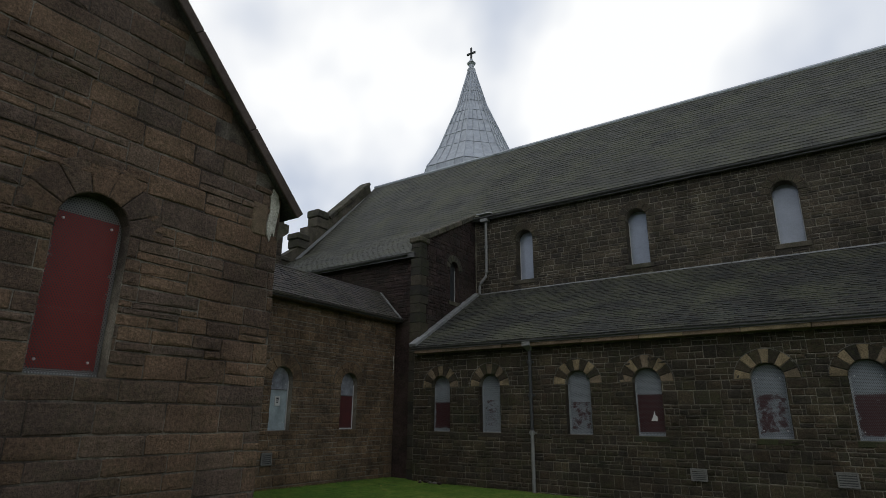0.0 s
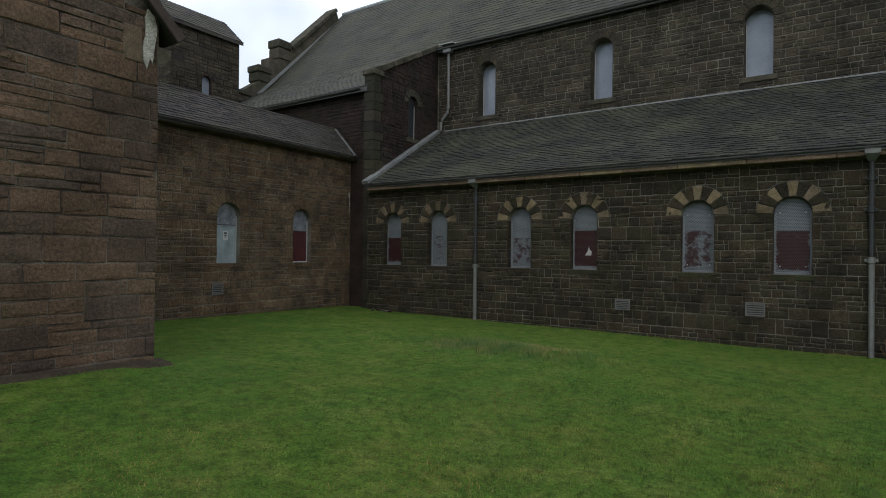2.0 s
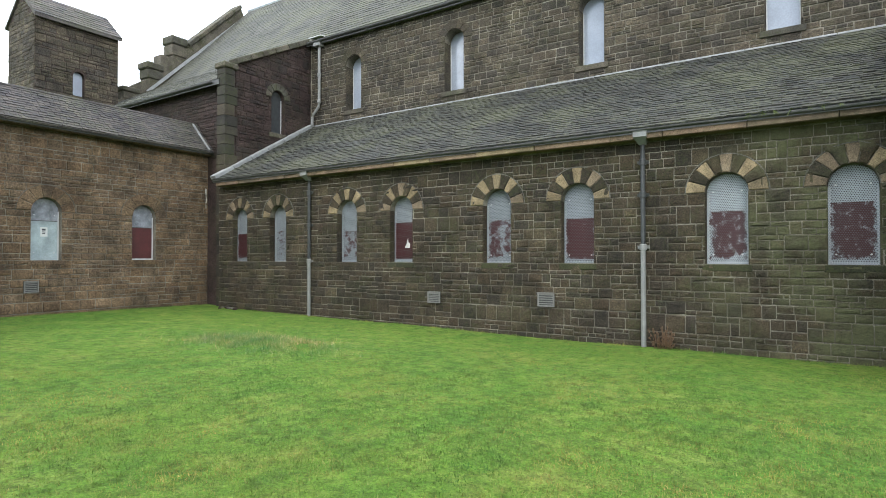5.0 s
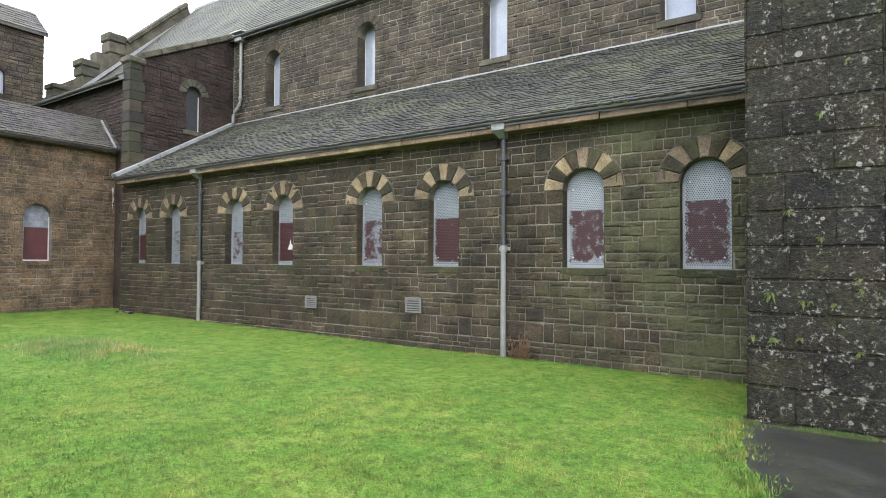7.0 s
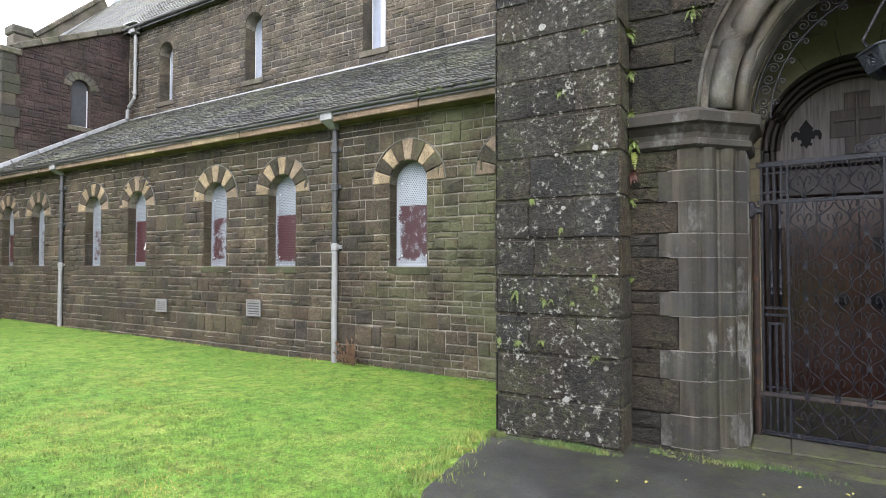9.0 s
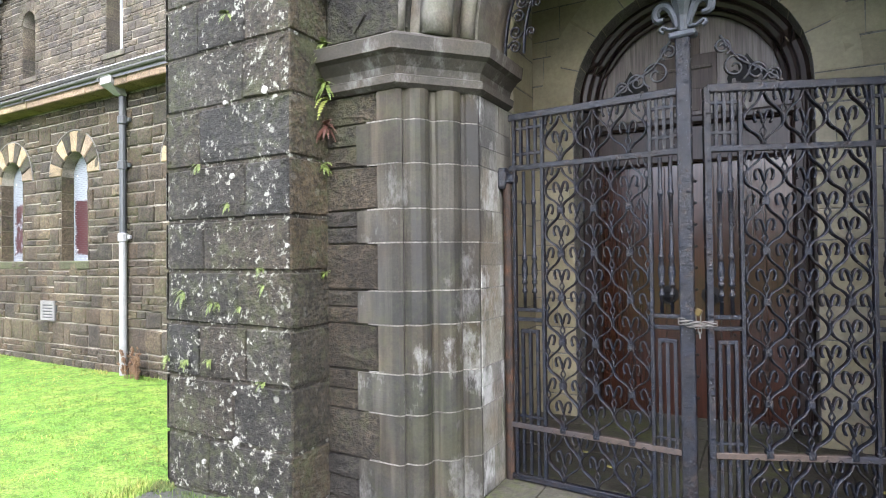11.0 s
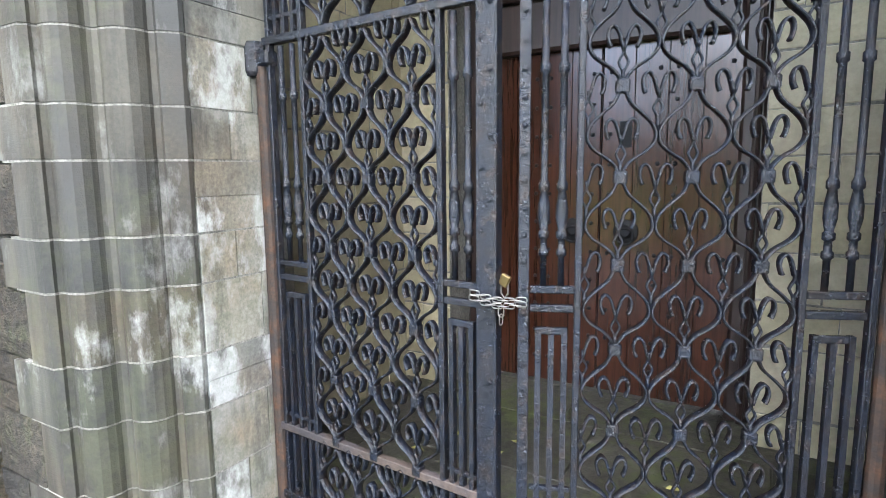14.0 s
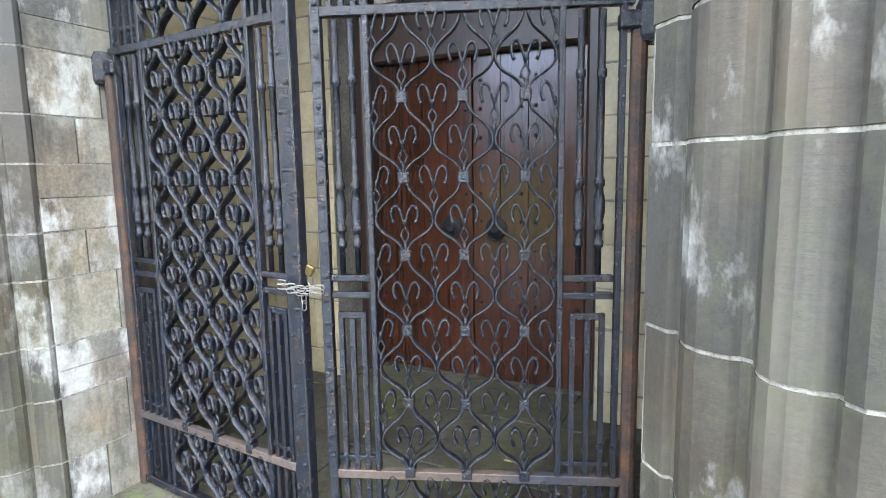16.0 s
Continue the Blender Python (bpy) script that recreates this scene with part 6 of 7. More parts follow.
def smooth_line(pts, n=3):
    """Rounds a polyline by Catmull-Rom points."""
    out = []
    p = [Vector(q) for q in pts]
    for i in range(len(p) - 1):
        a, b, c, d = p[max(i - 1, 0)], p[i], p[i + 1], p[min(i + 2, len(p) - 1)]
        for k in range(n):
            t = k / n
            out.append(0.5 * ((2 * b) + (c - a) * t + (2 * a - 5 * b + 4 * c - d) * t * t + (3 * b - a - 3 * c + d) * t ** 3))
    return out + [p[-1]]


def forged(points, thick, deep, bm, ends=(1.0, 1.0)):
    """A hammered bar of oval section bent along points (x, z), its ends drawn out by the factors given."""
    pts = [Vector(p) for p in points]
    rows_, made = [], []
    for i, p in enumerate(pts):
        d = (pts[min(i + 1, len(pts) - 1)] - pts[max(i - 1, 0)]).normalized()
        t = i / (len(pts) - 1)
        k = ends[0] + (1 - ends[0]) * min(1, t * 5) if t < 0.5 else ends[1] + (1 - ends[1]) * min(1, (1 - t) * 5)
        nrm = Vector((-d.y, d.x)) * thick / 2
        row = []
        for q in range(8):
            a = math.pi * (q + 0.5) / 4
            e = p + nrm * math.cos(a) * k * 1.08
            row.append(bm.verts.new((e.x, math.sin(a) * deep / 2 * 1.08, e.y)))
        rows_.append(row)
    fs = [bm.faces.new((lo[q], lo[(q + 1) % 8], hi[(q + 1) % 8], hi[q])) for lo, hi in zip(rows_, rows_[1:]) for q in range(8)]
    fs += [bm.faces.new(rows_[0][::-1]), bm.faces.new(rows_[-1])]
    bmesh.ops.recalc_face_normals(bm, faces=fs)
    return bm


def ogee_mesh(sign, per):
    h = COL / 2
    pts = [(0.05, 0.02), (0.13, 0.11), (0.34, 0.20), (0.70, 0.29), (0.91, 0.38), (0.96, 0.48), (0.85, 0.59), (0.58, 0.70), (0.24, 0.82), (0.07, 0.97)]
    return mesh_of("ogee_bar", forged(smooth_line([(sign * x * h, z * per) for x, z in pts], 3), 0.0105, 0.042, bmesh.new()), M_IRON, True)


def hook_mesh(signs, per):
    h = COL / 2
    bm = bmesh.new()
    forged([(0, 0.02 * per), (0, 0.17 * per)], 0.012, 0.022, bm)
    forged([(0, 0.34 * per), (0, 0.47 * per)], 0.011, 0.020, bm)
    for s in (-1, 1):
        forged(smooth_line([(s * x * h, z * per) for x, z in ((0.01, 0.15), (0.05, 0.19), (0.135, 0.26), (0.05, 0.33), (0.01, 0.36))], 2), 0.008, 0.020, bm)
    for s in signs:
        pts = [(0.02, 0.40), (0.09, 0.51), (0.17, 0.60), (0.29, 0.645), (0.405, 0.615), (0.45, 0.545), (0.42, 0.475), (0.36, 0.42)]
        forged(smooth_line([(s * x * h, z * per) for x, z in pts], 3), 0.0105, 0.037, bm, (0.8, 1.35))
    return mesh_of("hook_scroll", bm, M_IRON, True)


OGEE = {s: ogee_mesh(s, PER) for s in (-1, 1)}
HOOK = {k: hook_mesh(s, PER) for k, s in (("both", (-1, 1)), ("left", (-1,)), ("right", (1,)))}
COLLAR = mesh_of("collar", box((-0.021, -0.022, -0.022), (0.021, 0.022, 0.022), None, 0.005), M_IRON)
BALUSTER = mesh_of("baluster", lathe([(0.011, 0.0), (0.011, 0.10), (0.018, 0.105), (0.018, 0.125), (0.012, 0.13), (0.012, 0.16), (0.019, 0.165), (0.019, 0.185), (0.013, 0.19), (0.021, 0.23), (0.021, 0.27), (0.013, 0.32), (0.019, 0.325), (0.019, 0.345), (0.0125, 0.36), (0.0125, 0.70), (0.018, 0.705), (0.018, 0.73), (0.0125, 0.735), (0.0125, 0.93)], 10), M_IRON, True)
GRID_BAR = mesh_of("grid_bar", box((-0.0075, -0.012, 0.0), (0.0075, 0.012, 1.0)), M_IRON)
RIVET = mesh_of("rivet", lathe([(0.011, 0), (0.009, 0.005), (0.004, 0.008)], 6, pose(0, 0, 0, 90)), M_IRON)


def curl_panel(leaf, c0, z0, rows_, per, top):
    """Three columns of ogee bars with hooked scrolls, from z0 up."""
    sc = Matrix.Diagonal((1, 1, per / PER, 1))
    for r_ in range(rows_):
        for c in range(3):
            o = Matrix.Translation((c0 + c * COL, 0, z0 + r_ * per)) @ sc
            for s in (-1, 1):
                share("ogee_bar", OGEE[s], leaf, o)
            share("hook_scroll", HOOK["both"], leaf, o)
            if r_ or top:
                share("collar", COLLAR, leaf, Matrix.Translation((c0 + c * COL, 0, z0 + r_ * per)))
        for c in range(-1, 3):
            kind = "right" if c == -1 else "left" if c == 2 else "both"
            shift = Matrix.Translation((0.006 if c == -1 else -0.006 if c == 2 else 0, 0, 0))
            share("hook_scroll", HOOK[kind], leaf, Matrix.Translation((c0 + (c + 0.5) * COL, 0, z0 + (r_ + 0.5) * per - (0.1 * per if r_ == rows_ - 1 else 0))) @ shift @ sc)


def narrow_panel(leaf, x0, x1):
    w_ = x1 - x0
    for f in (0.3, 0.7):
        share("baluster", BALUSTER, leaf, Matrix.Translation((x0 + f * w_, 0, 1.245)))
    for z in (1.155, 1.22):
        part("rail", flat_bar(x0, z, x1, z + 0.025), M_IRON, leaf)
    for f in (0.2, 0.5, 0.8):
        top = 1.10 if f != 0.5 else 1.075
        share("grid_bar", GRID_BAR, leaf, Matrix.LocRotScale((x0 + f * w_, 0, 0.455), None, (1.3, 1, top - 0.455)))
        share("grid_bar", GRID_BAR, leaf, Matrix.LocRotScale((x0 + f * w_, 0, 0.12), None, (1.2, 1, 0.30)))
        share("grid_bar", GRID_BAR, leaf, Matrix.LocRotScale((x0 + f * w_, 0, 2.22), None, (1.2, 1, 0.31)))
    part("rail", flat_bar(x0 + 0.16 * w_, 1.075, x0 + 0.84 * w_, 1.10, 0.02), M_IRON, leaf)
    part("rail", flat_bar(x0 + 0.02 * w_, 0.50, x0 + 0.98 * w_, 0.517, 0.02), M_IRON, leaf)
    for z in (2.285, 2.46):
        part("rail", flat_bar(x0, z, x1, z + 0.02, 0.022), M_IRON, leaf)


def spiral(turns, r0, r1, n=26, start=0.0, sign=1):
    return [((r0 + (r1 - r0) * k / n) * math.cos(start + sign * 2 * math.pi * turns * k / n), (r0 + (r1 - r0) * k / n) * math.sin(start + sign * 2 * math.pi * turns * k / n)) for k in range(n + 1)]


def gate(hinge, free, flip, text):
    """A gate leaf: local x runs from the hinge post to the meeting stile."""
    d = Vector(free) - Vector(hinge)
    g = tagged(empty("iron_gate", (*hinge, 0)), text, "gate", "wrought-iron gates")
    ang = math.atan2(d.y, d.x)
    g.rotation_euler = (0, 0, ang)
    L = d.length
    c0 = 0.37
    lo, hi = c0 - COL / 2, c0 + 2.5 * COL
    for z0, z1, dp in ((0.075, 0.115, 0.04), (0.425, 0.46, 0.036), (2.185, 2.22, 0.036), (2.53, 2.575, 0.045)):
        part("rail", flat_bar(0.0, z0, L, z1, dp), M_PEEL if z0 == 0.425 else M_IRON, g)
    for x in (0.035, lo - 0.016, hi + 0.016):
        part("stile", flat_bar(x - 0.011, 0.115, x + 0.011, 2.53, 0.034), M_IRON, g)
    curl_panel(g, c0, 0.455, 6, 0.2883, True)
    curl_panel(g, c0, 2.215, 1, 0.315, False)
    curl_panel(g, c0, 0.115, 1, 0.31, False)
    narrow_panel(g, 0.05, lo - 0.028)
    narrow_panel(g, hi + 0.028, L - 0.035 if not flip else L - 0.02)
    # hinge post, rusted where the paint is gone
    part("hinge_post", lathe([(0.030, 0.05), (0.030, 2.10)], 12, Matrix.Translation((-0.02, 0, 0))), M_RUST, g, "rusted round hinge post")
    part("hinge_strap", box((-0.09 if not flip else -0.09, -0.035, 2.10), (0.05, 0.035, 2.165), None, 0.01), M_IRON, g)
    part("hinge_block", lathe([(0.055, 2.06), (0.065, 2.08), (0.065, 2.18), (0.05, 2.21)], 10, Matrix.Translation((-0.07, -0.0, 0))), M_IRON, g)
    if not flip:
        part("meeting_post", box((L - 0.035, -0.028, 0.05), (L + 0.045, 0.022, 2.88), None, 0.006), M_IRON, g, "broad riveted meeting post")
        for k in range(26):
            share("rivet", RIVET, g, Matrix.Translation((L - 0.012 + (0.035 if k % 2 else 0), -0.028, 0.16 + k * 0.106)))
        part("post_cap", box((L - 0.07, -0.045, 2.86), (L + 0.08, 0.04, 2.90), None, 0.01), M_ENAMEL, g)
        bm = bmesh.new()
        lathe([(0.03, 2.9), (0.034, 2.95), (0.036, 2.99), (0.062, 3.07), (0.066, 3.11), (0.04, 3.18), (0.008, 3.25)], 10, Matrix.Translation((L + 0.005, 0, 0)), bm)
        for s in (-1, 1):
            forged(smooth_line([(L + 0.005 + s * a, b) for a, b in ((0.03, 2.93), (0.045, 3.0), (0.075, 3.06), (0.12, 3.075), (0.15, 3.04), (0.14, 2.995), (0.105, 2.99))], 3), 0.05, 0.045, bm, (0.7, 0.6))
            forged(smooth_line([(L + 0.005 + s * a, b) for a, b in ((0.02, 2.93), (0.07, 2.925), (0.11, 2.95), (0.125, 2.93), (0.105, 2.915))], 2), 0.022, 0.03, bm)
        part("fleur_finial", bm, M_ENAMEL, g, "fleur-de-lis finial")
    else:
        part("meeting_stile", flat_bar(L - 0.018, 0.10, L + 0.02, 2.56, 0.04), M_IRON, g)
        for k in range(26):
            share("rivet", RIVET, g, Matrix.Translation((L, 0.02 if flip else -0.02, 0.16 + k * 0.09)) @ pose(0, 0, 0, 0, 0, 180))
    # scrolled cresting on the top rail towards the meeting post
    x0 = L - (0.045 if not flip else 0.06)
    for dx, dz, r_ in ((0.10, 0.10, 0.085), (0.215, 0.07, 0.06), (0.305, 0.05, 0.042), (0.03, 0.22, 0.05)):
        bm = strap([(x0 - dx + a, 2.575 + dz + b) for a, b in spiral(1.6, 0.012, r_, 26, 0.4)], 0.009, 0.022)
        part("crest_scroll", bm, M_IRON, g)
    part("crest_bar", strap(smooth_line([(x0 - 0.36, 2.58), (x0 - 0.24, 2.66), (x0 - 0.12, 2.72), (x0 - 0.02, 2.86)], 4), 0.010, 0.022), M_IRON, g)
    return g


gate((7.285, 13.37), (8.415, 13.278), False, "tall blue-black wrought-iron gate leaf with fleur-de-lis post")
gate((9.578, 13.722), (8.535, 13.312), True, "tall blue-black wrought-iron gate leaf with hooked scrolls")
# chain and padlock
M_CHAIN = plain("bright_steel_chain", (0.19, 0.18, 0.165), 0.4, 0.85, 0.15, 20)
M_BRASS = plain("brass_padlock", (0.12, 0.085, 0.03), 0.45, 0.8, 0.15, 10)
chain = tagged(empty("chain", (8.475, 13.26, 1.2)), "bright steel chain wound round both gate stiles", "chain")
LINK = mesh_of("chain_link", tube([(0.010 * (1 if math.cos(a) > 0 else -1) * (abs(math.cos(a)) > 0.2) + 0.009 * math.cos(a), 0, 0.0095 * math.sin(a)) for a in [2 * math.pi * k / 16 for k in range(17)]], 0.0023, 6), M_CHAIN, True)
for row, (z_a, z_b, sag) in enumerate(((0.022, 0.010, 0.012), (0.004, -0.004, 0.016))):
    for k in range(9):
        t = k / 8
        share("chain_link", LINK, chain, Matrix.Translation((-0.082 + 0.164 * t, -0.042 + 0.02 * t - 0.004 * row, z_a + (z_b - z_a) * t - sag * math.sin(math.pi * t))) @ pose(0, 0, 0, 78 if k % 2 else 12, 4 * (1 - 2 * t), 6))
for k in range(2):
    share("chain_link", LINK, chain, Matrix.Translation((0.012, -0.03, -0.035 - 0.028 * k)) @ pose(0, 0, 0, 0, 90, 80 if k % 2 else 10))
lock = tagged(empty("padlock", (8.475, 13.285, 1.26)), "small brass padlock on the chain", "padlock")
part("body", box((-0.018, -0.01, -0.02), (0.018, 0.01, 0.022), pose(0, 0, 0, 0, 25, 0), 0.004), M_BRASS, lock)
part("shackle", tube([(-0.012, 0, 0.02), (-0.013, 0, -0.045), (0, 0, -0.06), (0.013, 0, -0.045), (0.012, 0, 0.02)], 0.0035, 6), M_CHAIN, lock)

# ---- iron filigree under the arch and the hanging corona ----
fil = tagged(empty("arch_filigree", (XC, 13.36, IMPOST)), "scrolled wrought-iron filigree band under the porch arch", "ironwork")
for rad in (1.205, 1.07):
    part("band", strap([(rad * math.cos(math.pi * k / 40), rad * math.sin(math.pi * k / 40)) for k in range(41)], 0.012, 0.025), M_IRON, fil)
CURL = mesh_of("scroll", strap(spiral(1.5, 0.008, 0.05, 20), 0.008, 0.02), M_IRON)
CURL_S = mesh_of("scroll", strap(spiral(1.3, 0.006, 0.034, 16), 0.007, 0.018), M_IRON)
for k in range(34):
    a = math.pi * (k + 0.5) / 34
    share("scroll", CURL, fil, Matrix.Translation((1.137 * math.cos(a), 0, 1.137 * math.sin(a))) @ pose(0, 0, 0, 0, -math.degrees(a) + (180 if k % 2 else 0), 0))
    if k % 2 == 0:
        share("scroll", CURL_S, fil, Matrix.Translation((1.025 * math.cos(a), 0, 1.025 * math.sin(a))) @ pose(0, 0, 0, 0, -math.degrees(a) + 60, 0))
cor = tagged(empty("corona_lamp", (8.40, 13.05, 3.19)), "hanging pierced iron lamp ring with a finial", "lamp")
N = 8
for k in range(N):
    # flared panels, wider at the top, each with a pierced centre between pressed stars
    a = 2 * math.pi * (k + 0.5) / N
    seg = Matrix.Translation((0.275 * math.cos(a), 0.275 * math.sin(a), 0)) @ pose(0, 0, 0, 0, 0, math.degrees(a) + 90) @ pose(0, 0, 0, 22)
    lo_w, hi_w = 0.114, 0.139
    panel = part("pierced_panel", prism([(-lo_w, 0.0), (lo_w, 0.0), (hi_w, 0.155), (0.046, 0.155), (0.046, 0.035), (-0.046, 0.035), (-0.046, 0.155), (-hi_w, 0.155)], -0.006, 0.006, seg @ pose(0, 0, 0, 90)), M_ENAMEL, cor)
    part("panel_top", box((-0.0455, -0.005, 0.125), (0.0455, 0.005, 0.155), seg), M_ENAMEL, panel)
    part("panel_flange", box((-hi_w - 0.004, -0.016, 0.156), (hi_w + 0.004, 0.022, 0.176), seg, 0.005), M_ENAMEL, panel)
    part("panel_foot", box((-lo_w - 0.002, -0.012, -0.014), (lo_w + 0.002, 0.012, -0.001), seg, 0.004), M_ENAMEL, panel)
    for s in (-1, 1):
        part("tracery", strap(smooth_line([(s * -0.044, 0.038), (s * -0.018, 0.075), (s * 0.012, 0.095), (s * 0.044, 0.124)], 2), 0.009, 0.009, seg), M_ENAMEL, panel)
        for q in range(3):
            d_ = Vector((math.cos(math.pi * q / 3), math.sin(math.pi * q / 3))) * 0.034
            part("star_rib", strap([(s * 0.085 - d_.x, 0.08 - d_.y), (s * 0.085 + d_.x, 0.08 + d_.y)], 0.008, 0.022, seg), M_ENAMEL, panel)
# black cone added inside the ring so its openings read as dark
part("backing", lathe([(0.215, 0.02), (0.27, 0.165)], 16), M_BLACK, cor)
part("finial", lathe([(0.012, 0.17), (0.03, 0.22), (0.05, 0.26), (0.02, 0.30), (0.035, 0.34), (0.012, 0.40), (0.008, 1.3)], 8), M_IRON, cor)
for k in range(3):
    a = radians(200 + 120 * k)
    part("hanger", tube([(0.33 * math.cos(a), 0.33 * math.sin(a), 0.18), (0.36 * math.cos(a), 0.36 * math.sin(a), 0.24), (0.31 * math.cos(a), 0.31 * math.sin(a), 0.34), (0.02, 0.0, 1.0)], 0.012, 6), M_IRON, cor)

# ---- plants in the joints, weeds, fallen leaves ----
def frond_mat(name, a, b):
    m = Mat(name, 0.6, spec=0.3)
    return m.color(m.ramp(m.rnd(), (0.0, tuple(v * 0.36 for v in a)), (1.0, tuple(v * 0.36 for v in b)))).m


M_FERN = frond_mat("fern_green", (0.10, 0.17, 0.025), (0.24, 0.30, 0.06))
M_FERN_Y = frond_mat("fern_yellow", (0.22, 0.26, 0.04), (0.33, 0.36, 0.07))
M_FERN_R = frond_mat("fern_rust", (0.10, 0.03, 0.02), (0.15, 0.055, 0.03))
M_LEAF = frond_mat("fallen_leaf", (0.40, 0.38, 0.10), (0.52, 0.46, 0.14))
M_TWIG = frond_mat("dead_stem", (0.21, 0.115, 0.065), (0.30, 0.18, 0.10))


def fern(at, size, n, material, seed, text, out=(0, -1)):
    """A tuft of arching fronds with paired leaflets, rooted in a joint."""
    r = random.Random(seed)
    g = tagged(empty("fern", at), text, "fern", "ferns in the masonry")
    for _ in range(n):
        bm = bmesh.new()
        yaw = math.atan2(out[1], out[0]) + r.uniform(-1.2, 1.2)
        L = size * r.uniform(0.45, 1.0)
        up = r.uniform(-0.2, 1.1)
        pts = []
        for k in range(13):
            t = k / 12
            pts.append(Vector((math.cos(yaw) * L * t * 0.75, math.sin(yaw) * L * t * 0.75, L * (up * t - 0.85 * t * t))))
        side = Vector((-math.sin(yaw), math.cos(yaw), 0.15))
        for k in range(1, 13):
            w_ = L * 0.13 * math.sin(math.pi * min(1, (k + 1.0) / 13.4)) + 0.003
            d = (pts[k] - pts[k - 1])
            for s in (-1, 1):
                a = pts[k - 1].lerp(pts[k], 0.3)
                v = [bm.verts.new(q) for q in (a, a + side * s * w_ * 0.6 + d * 0.1, a + side * s * w_ + d * 0.75, a + d * 0.8)]
                bm.faces.new(v)
        part("frond", bm, material, g)
    return g


FERNS = [(5.78, 3.2, 0.11), (5.49, 2.23, 0.10), (5.77, 1.95, 0.09), (6.08, 1.53, 0.10), (6.09, 1.43, 0.08), (5.33, 1.37, 0.13), (5.61, 1.3, 0.09), (5.68, 1.3, 0.08), (5.88, 1.29, 0.07), (5.35, 0.91, 0.11), (5.58, 0.92, 0.10), (6.08, 0.82, 0.09), (6.0, 3.7, 0.10), (5.16, 0.92, 0.10)]
for k, (x, z, s) in enumerate(FERNS):
    fern((max(x, 5.14), 12.25, z), s * 0.85, 16, M_FERN, 40 + k, "small green fern tuft growing from a mortar joint")
for k, (x, z, s, mt, text) in enumerate([(6.31, 3.72, 0.20, M_FERN, "green fern in the corner of the buttress"), (6.85, 3.80, 0.18, M_FERN, "green fern above the impost"), (6.33, 3.35, 0.13, M_FERN, "small green fern in the wall corner"), (6.33, 2.98, 0.16, M_FERN, "green fern beside the impost"), (6.34, 2.72, 0.15, M_FERN, "green fern under the impost"), (6.34, 2.45, 0.17, M_FERN_R, "withered rust-red fern in the wall corner"), (6.36, 2.62, 0.24, M_FERN_Y, "bright yellow-green fern frond under the impost"), (6.32, 2.2, 0.12, M_FERN, "moss and fern in the wall corner"), (6.32, 1.5, 0.08, M_FERN, "tiny fern low in the wall corner")]):
    fern((x, 12.56, z), s * 0.85, 18 if mt is not M_FERN_Y else 3, mt, 70 + k, text, (0.5, -0.85))
rw = random.Random(77)
weed = tagged(empty("dead_weed", (1.45, 14.42, 0.0)), "brown withered dock stems at the wall foot", "weed")
for k in range(30):
    a, L = rw.uniform(0, 6.28), rw.uniform(0.15, 0.45)
    dx, dy = rw.uniform(-0.16, 0.16), rw.uniform(-0.12, 0.0)
    bm = tube([(dx, dy, 0), (dx + 0.05 * math.cos(a), dy + 0.04 * math.sin(a), L * 0.6), (dx + 0.14 * math.cos(a), dy - 0.06, L)], 0.004, 4)
    for q in range(6):
        t = rw.uniform(0.3, 1)
        add_box(bm, (-0.02, -0.006, -0.01), (0.02, 0.006, 0.012), Matrix.Translation((dx + 0.12 * t * math.cos(a), dy - 0.05 * t, L * t)) @ pose(0, 0, 0, rw.uniform(0, 90), rw.uniform(0, 90), rw.uniform(0, 180)))
    part("stem", bm, M_TWIG, weed)
for k in range(44):
    x, y = rw.uniform(7.4, 9.9), rw.uniform(13.5, 14.6)
    if k > 16:
        x, y = rw.uniform(6.0, 9.4), rw.uniform(11.6, 13.2)
    leaf = tagged(empty("fallen_leaf", (x, y, 0.078 if y > 12.9 else 0.03)), "small yellow fallen leaf lying on the paving", "leaf", "fallen leaves")
    leaf.rotation_euler = (rw.uniform(-0.15, 0.15), rw.uniform(-0.15, 0.15), rw.uniform(0, 6.28))
    s = rw.uniform(0.02, 0.045) if k < 18 else rw.uniform(0.008, 0.022)
    bm = bmesh.new()
    c_ = [bm.verts.new((s * a, 0, 0.004 * abs(a))) for a in (-1, -0.4, 0.3, 1)]
    l_ = [bm.verts.new((s * a, s * b, 0.012)) for a, b in ((-0.5, 0.4), (0.25, 0.45))]
    r_ = [bm.verts.new((s * a, -s * b, 0.01)) for a, b in ((-0.5, 0.4), (0.25, 0.45))]
    for f in ((c_[0], c_[1], l_[0]), (c_[1], c_[2], l_[1], l_[0]), (c_[2], c_[3], l_[1]), (c_[0], r_[0], c_[1]), (c_[1], r_[0], r_[1], c_[2]), (c_[2], r_[1], c_[3])):
        bm.faces.new(f)
    part("blade", bm, M_LEAF, leaf)
spots = [(rw.uniform(5.05, 7.3), 12.24 - abs(rw.gauss(0, 0.05))) for _ in range(1300)]
spots = [(x, y + (0.35 if x > 6.31 else 0.0)) for x, y in spots]
blades("foot_grass", spots, 0.012, 0.055, 1.2, M_TUFT, "grass and moss sprouting along the buttress foot", "grass", 9, 0.005)

for k in range(7):
    fern((2.9 + 0.22 * k + rw.uniform(-0.05, 0.05), 14.17, 4.15), rw.uniform(0.08, 0.14), 8, M_FERN, 120 + k, "yellow-green moss tuft growing in the gutter")
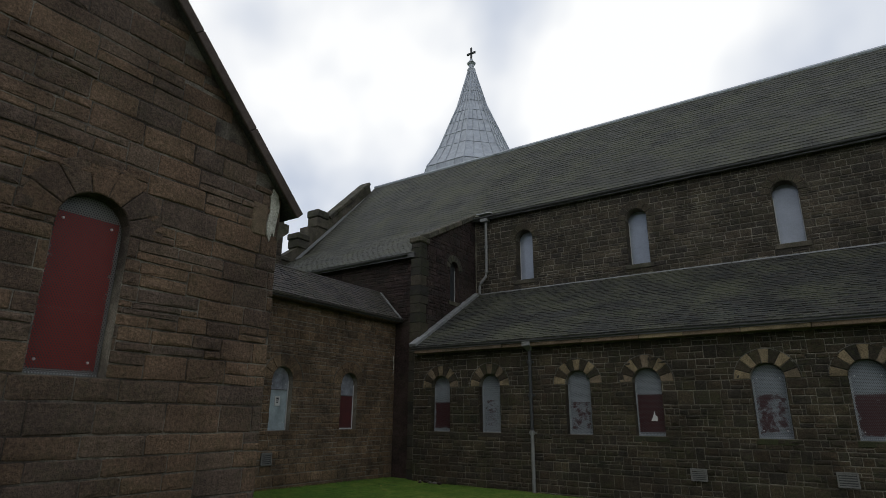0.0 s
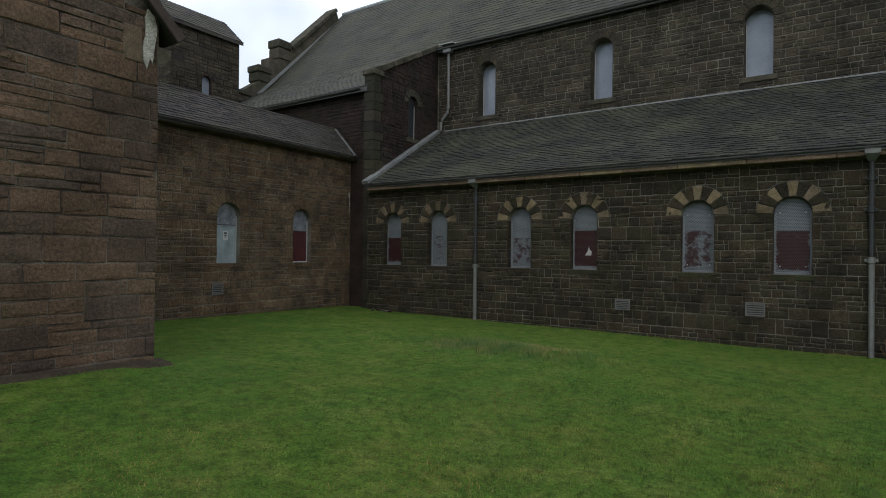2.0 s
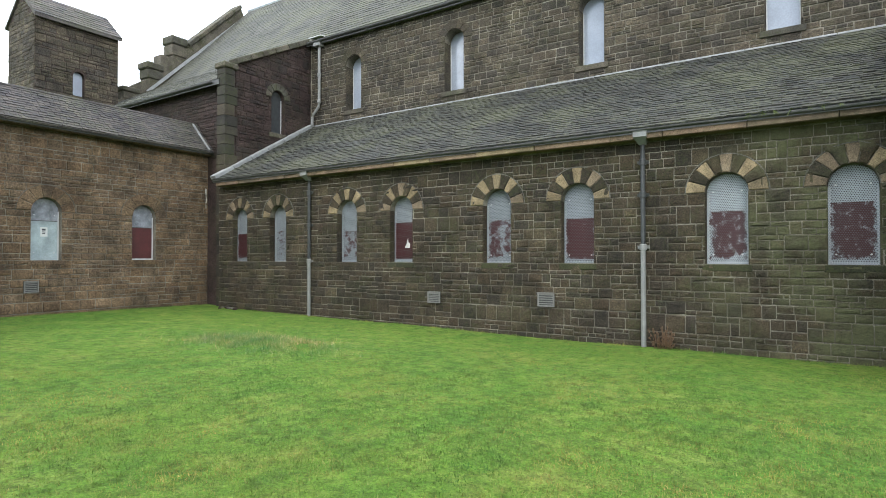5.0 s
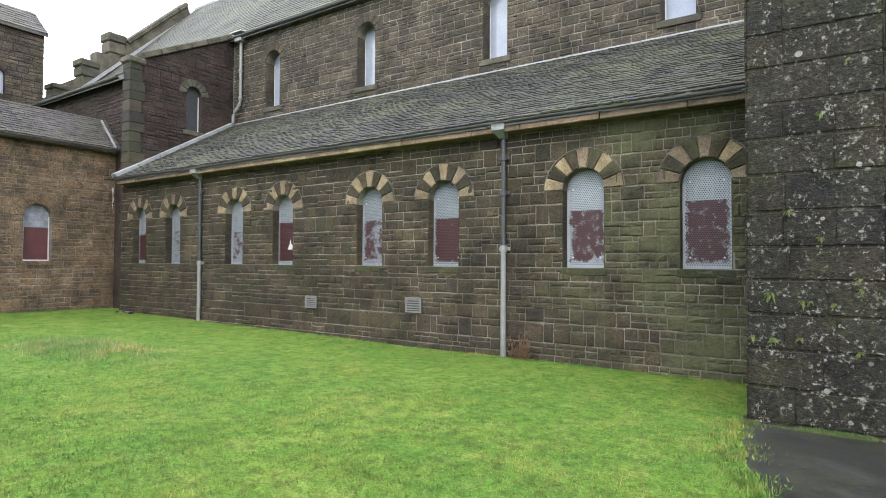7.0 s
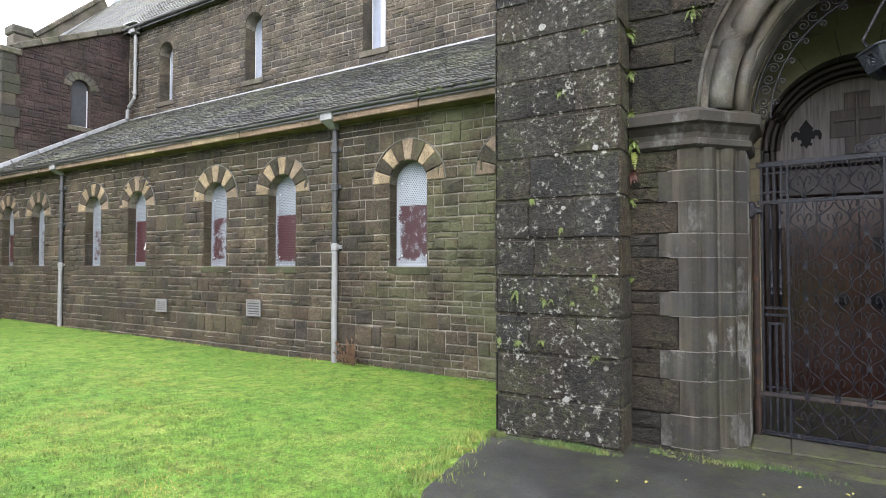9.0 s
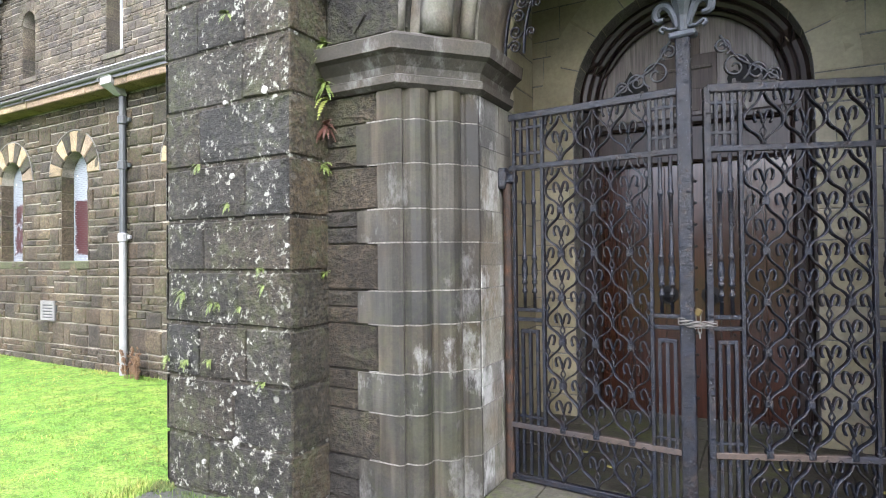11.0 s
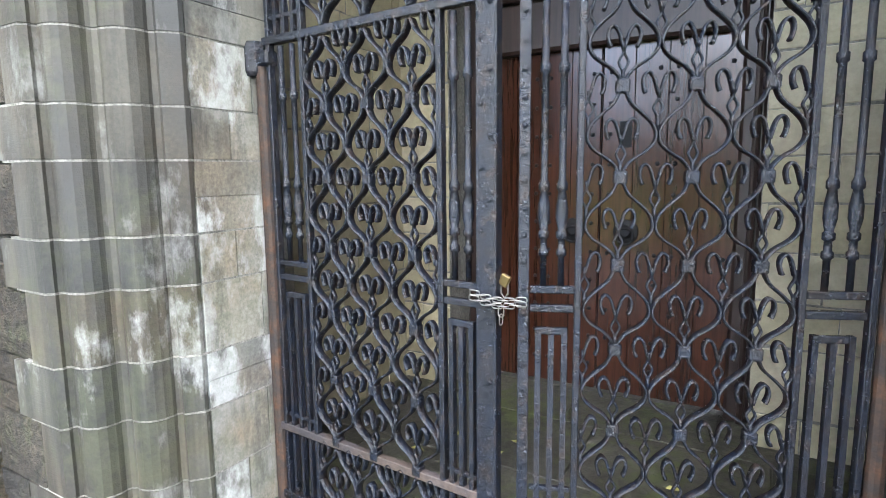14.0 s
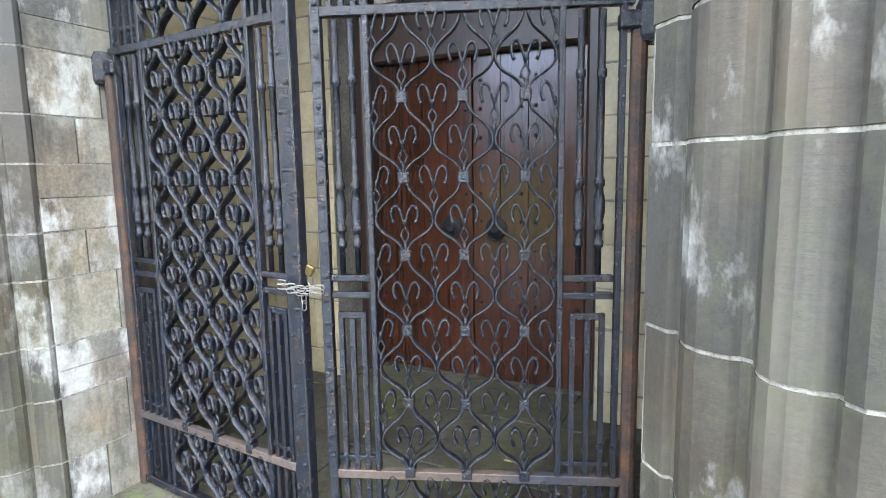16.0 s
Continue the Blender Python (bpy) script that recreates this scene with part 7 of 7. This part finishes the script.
for k in range(9):
    s = rw.uniform(0.04, 0.10)
    st = tagged(empty("loose_stone", (-11.75 + rw.uniform(0, 0.9), 14.25 + rw.uniform(-0.12, 0.12), ground_z(-11.4, 14.2))), "loose rubble stone lying at the wall foot", "stone", "loose stones")
    bm = bmesh.new()
    bmesh.ops.create_icosphere(bm, subdivisions=1, radius=s)
    for v in bm.verts:
        v.co = Vector((v.co.x * rw.uniform(0.8, 1.3), v.co.y * rw.uniform(0.8, 1.2), v.co.z * 0.6 + s * 0.35))
    part("body", bm, rw.choice([M_DARK, M_ROUGH, M_MORTAR_PALE]), st)
spots = [(7.24 + abs(rw.gauss(0, 0.05)), rw.uniform(12.95, 13.6)) for _ in range(260)]
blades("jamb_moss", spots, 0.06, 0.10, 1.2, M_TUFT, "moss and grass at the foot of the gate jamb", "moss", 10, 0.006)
# ---- wall stones, the nearest as single pieces ----
U_AISLE, U_ANNEX, U_CLERE = stone_units("stone", M_AISLE, 8, 1, 0.7), stone_units("stone", M_ANNEX, 6, 2, 0.7), stone_units("stone", M_CLERE, 5, 3, 0.7)
U_GABLE, U_DARK = stone_units("stone", M_GABLE, 6, 4, 0.6), stone_units("stone", M_DARK, 5, 5)
r1 = random.Random(101)
lay(cut_rects(courses(-12.09, 5.6, -0.15, 3.94, [SILL, SPRING], 0.19, 0.30, 0.15, 0.40, r1, 0.45), -12.09, 5.6, aisle_holes, joint=0.012), f_aisle, U_AISLE, wall_aisle, (2.0, 1.0), 0.022)
lay(cut_rects(courses(4.9, 15.2, -0.15, 5.09, [ASILL, ASPRING], 0.19, 0.28, 0.22, 0.5, r1, 0.4), 4.9, 15.2, annex_holes, joint=0.012), f_annex, U_ANNEX, wall_annex, (10.5, 1.5), 0.018)
lay(cut_rects(courses(-12.0, 8.5, 6.6, 9.65, [CSILL, CSPRING], 0.16, 0.25, 0.22, 0.46, r1, 0.25), -12.0, 8.5, clere_holes), f_clere, U_CLERE, wall_clere, (0, 7.5), 0.02)
lay(cut_rects(courses(-2.5, 4.9, -0.1, 9.5, [GAB_SILL, GAB_SPRING], 0.23, 0.33, 0.36, 0.82, r1, 0.3), -2.5, 4.9, [(GAB_Y, GAB_HALF, GAB_SILL, GAB_SPRING, 0.4)], gable_top, joint=0.011), f_gable, U_GABLE, wall_gable, (3.8, 1.8), 0.019)
lay(cut_rects(courses(14.9, 18.4, 4.0, 10.0, [CW[2], CW[3]], 0.2, 0.28, 0.25, 0.5, r1, 0.5), 15.06, 18.4, [(*CW, 0.26)], side_top), f_cside, U_DARK, wall_chapel_side, (16.5, 6.5), 0.02, 150)
lay(cut_rects(courses(-21.5, -12.4, 5.0, 7.4, [], 0.2, 0.28, 0.25, 0.5, r1, 0.5), -21.5, -12.44, []), f_cfront, U_DARK, wall_chapel_front, (-13, 7), 0.02, 100)
lay(cut_rects(courses(12.5, 15.5, 6.5, 10.8, [TW[2], TW[3]], 0.2, 0.28, 0.3, 0.6, r1, 0.4), 12.5, 15.5, [(*TW, 0.15)]), f_t1, U_CLERE, t_wall, (14, 9), 0.02, 0)
lay(cut_rects(courses(-22.66, -20.3, 6.5, 11.8, [], 0.2, 0.28, 0.3, 0.6, r1, 0.4), -22.66, -20.3, [], lambda x: 11.83 - 0.8 * abs(x + 21.48)), f_t2, U_CLERE, t_front, (-21, 9), 0.02, 0)
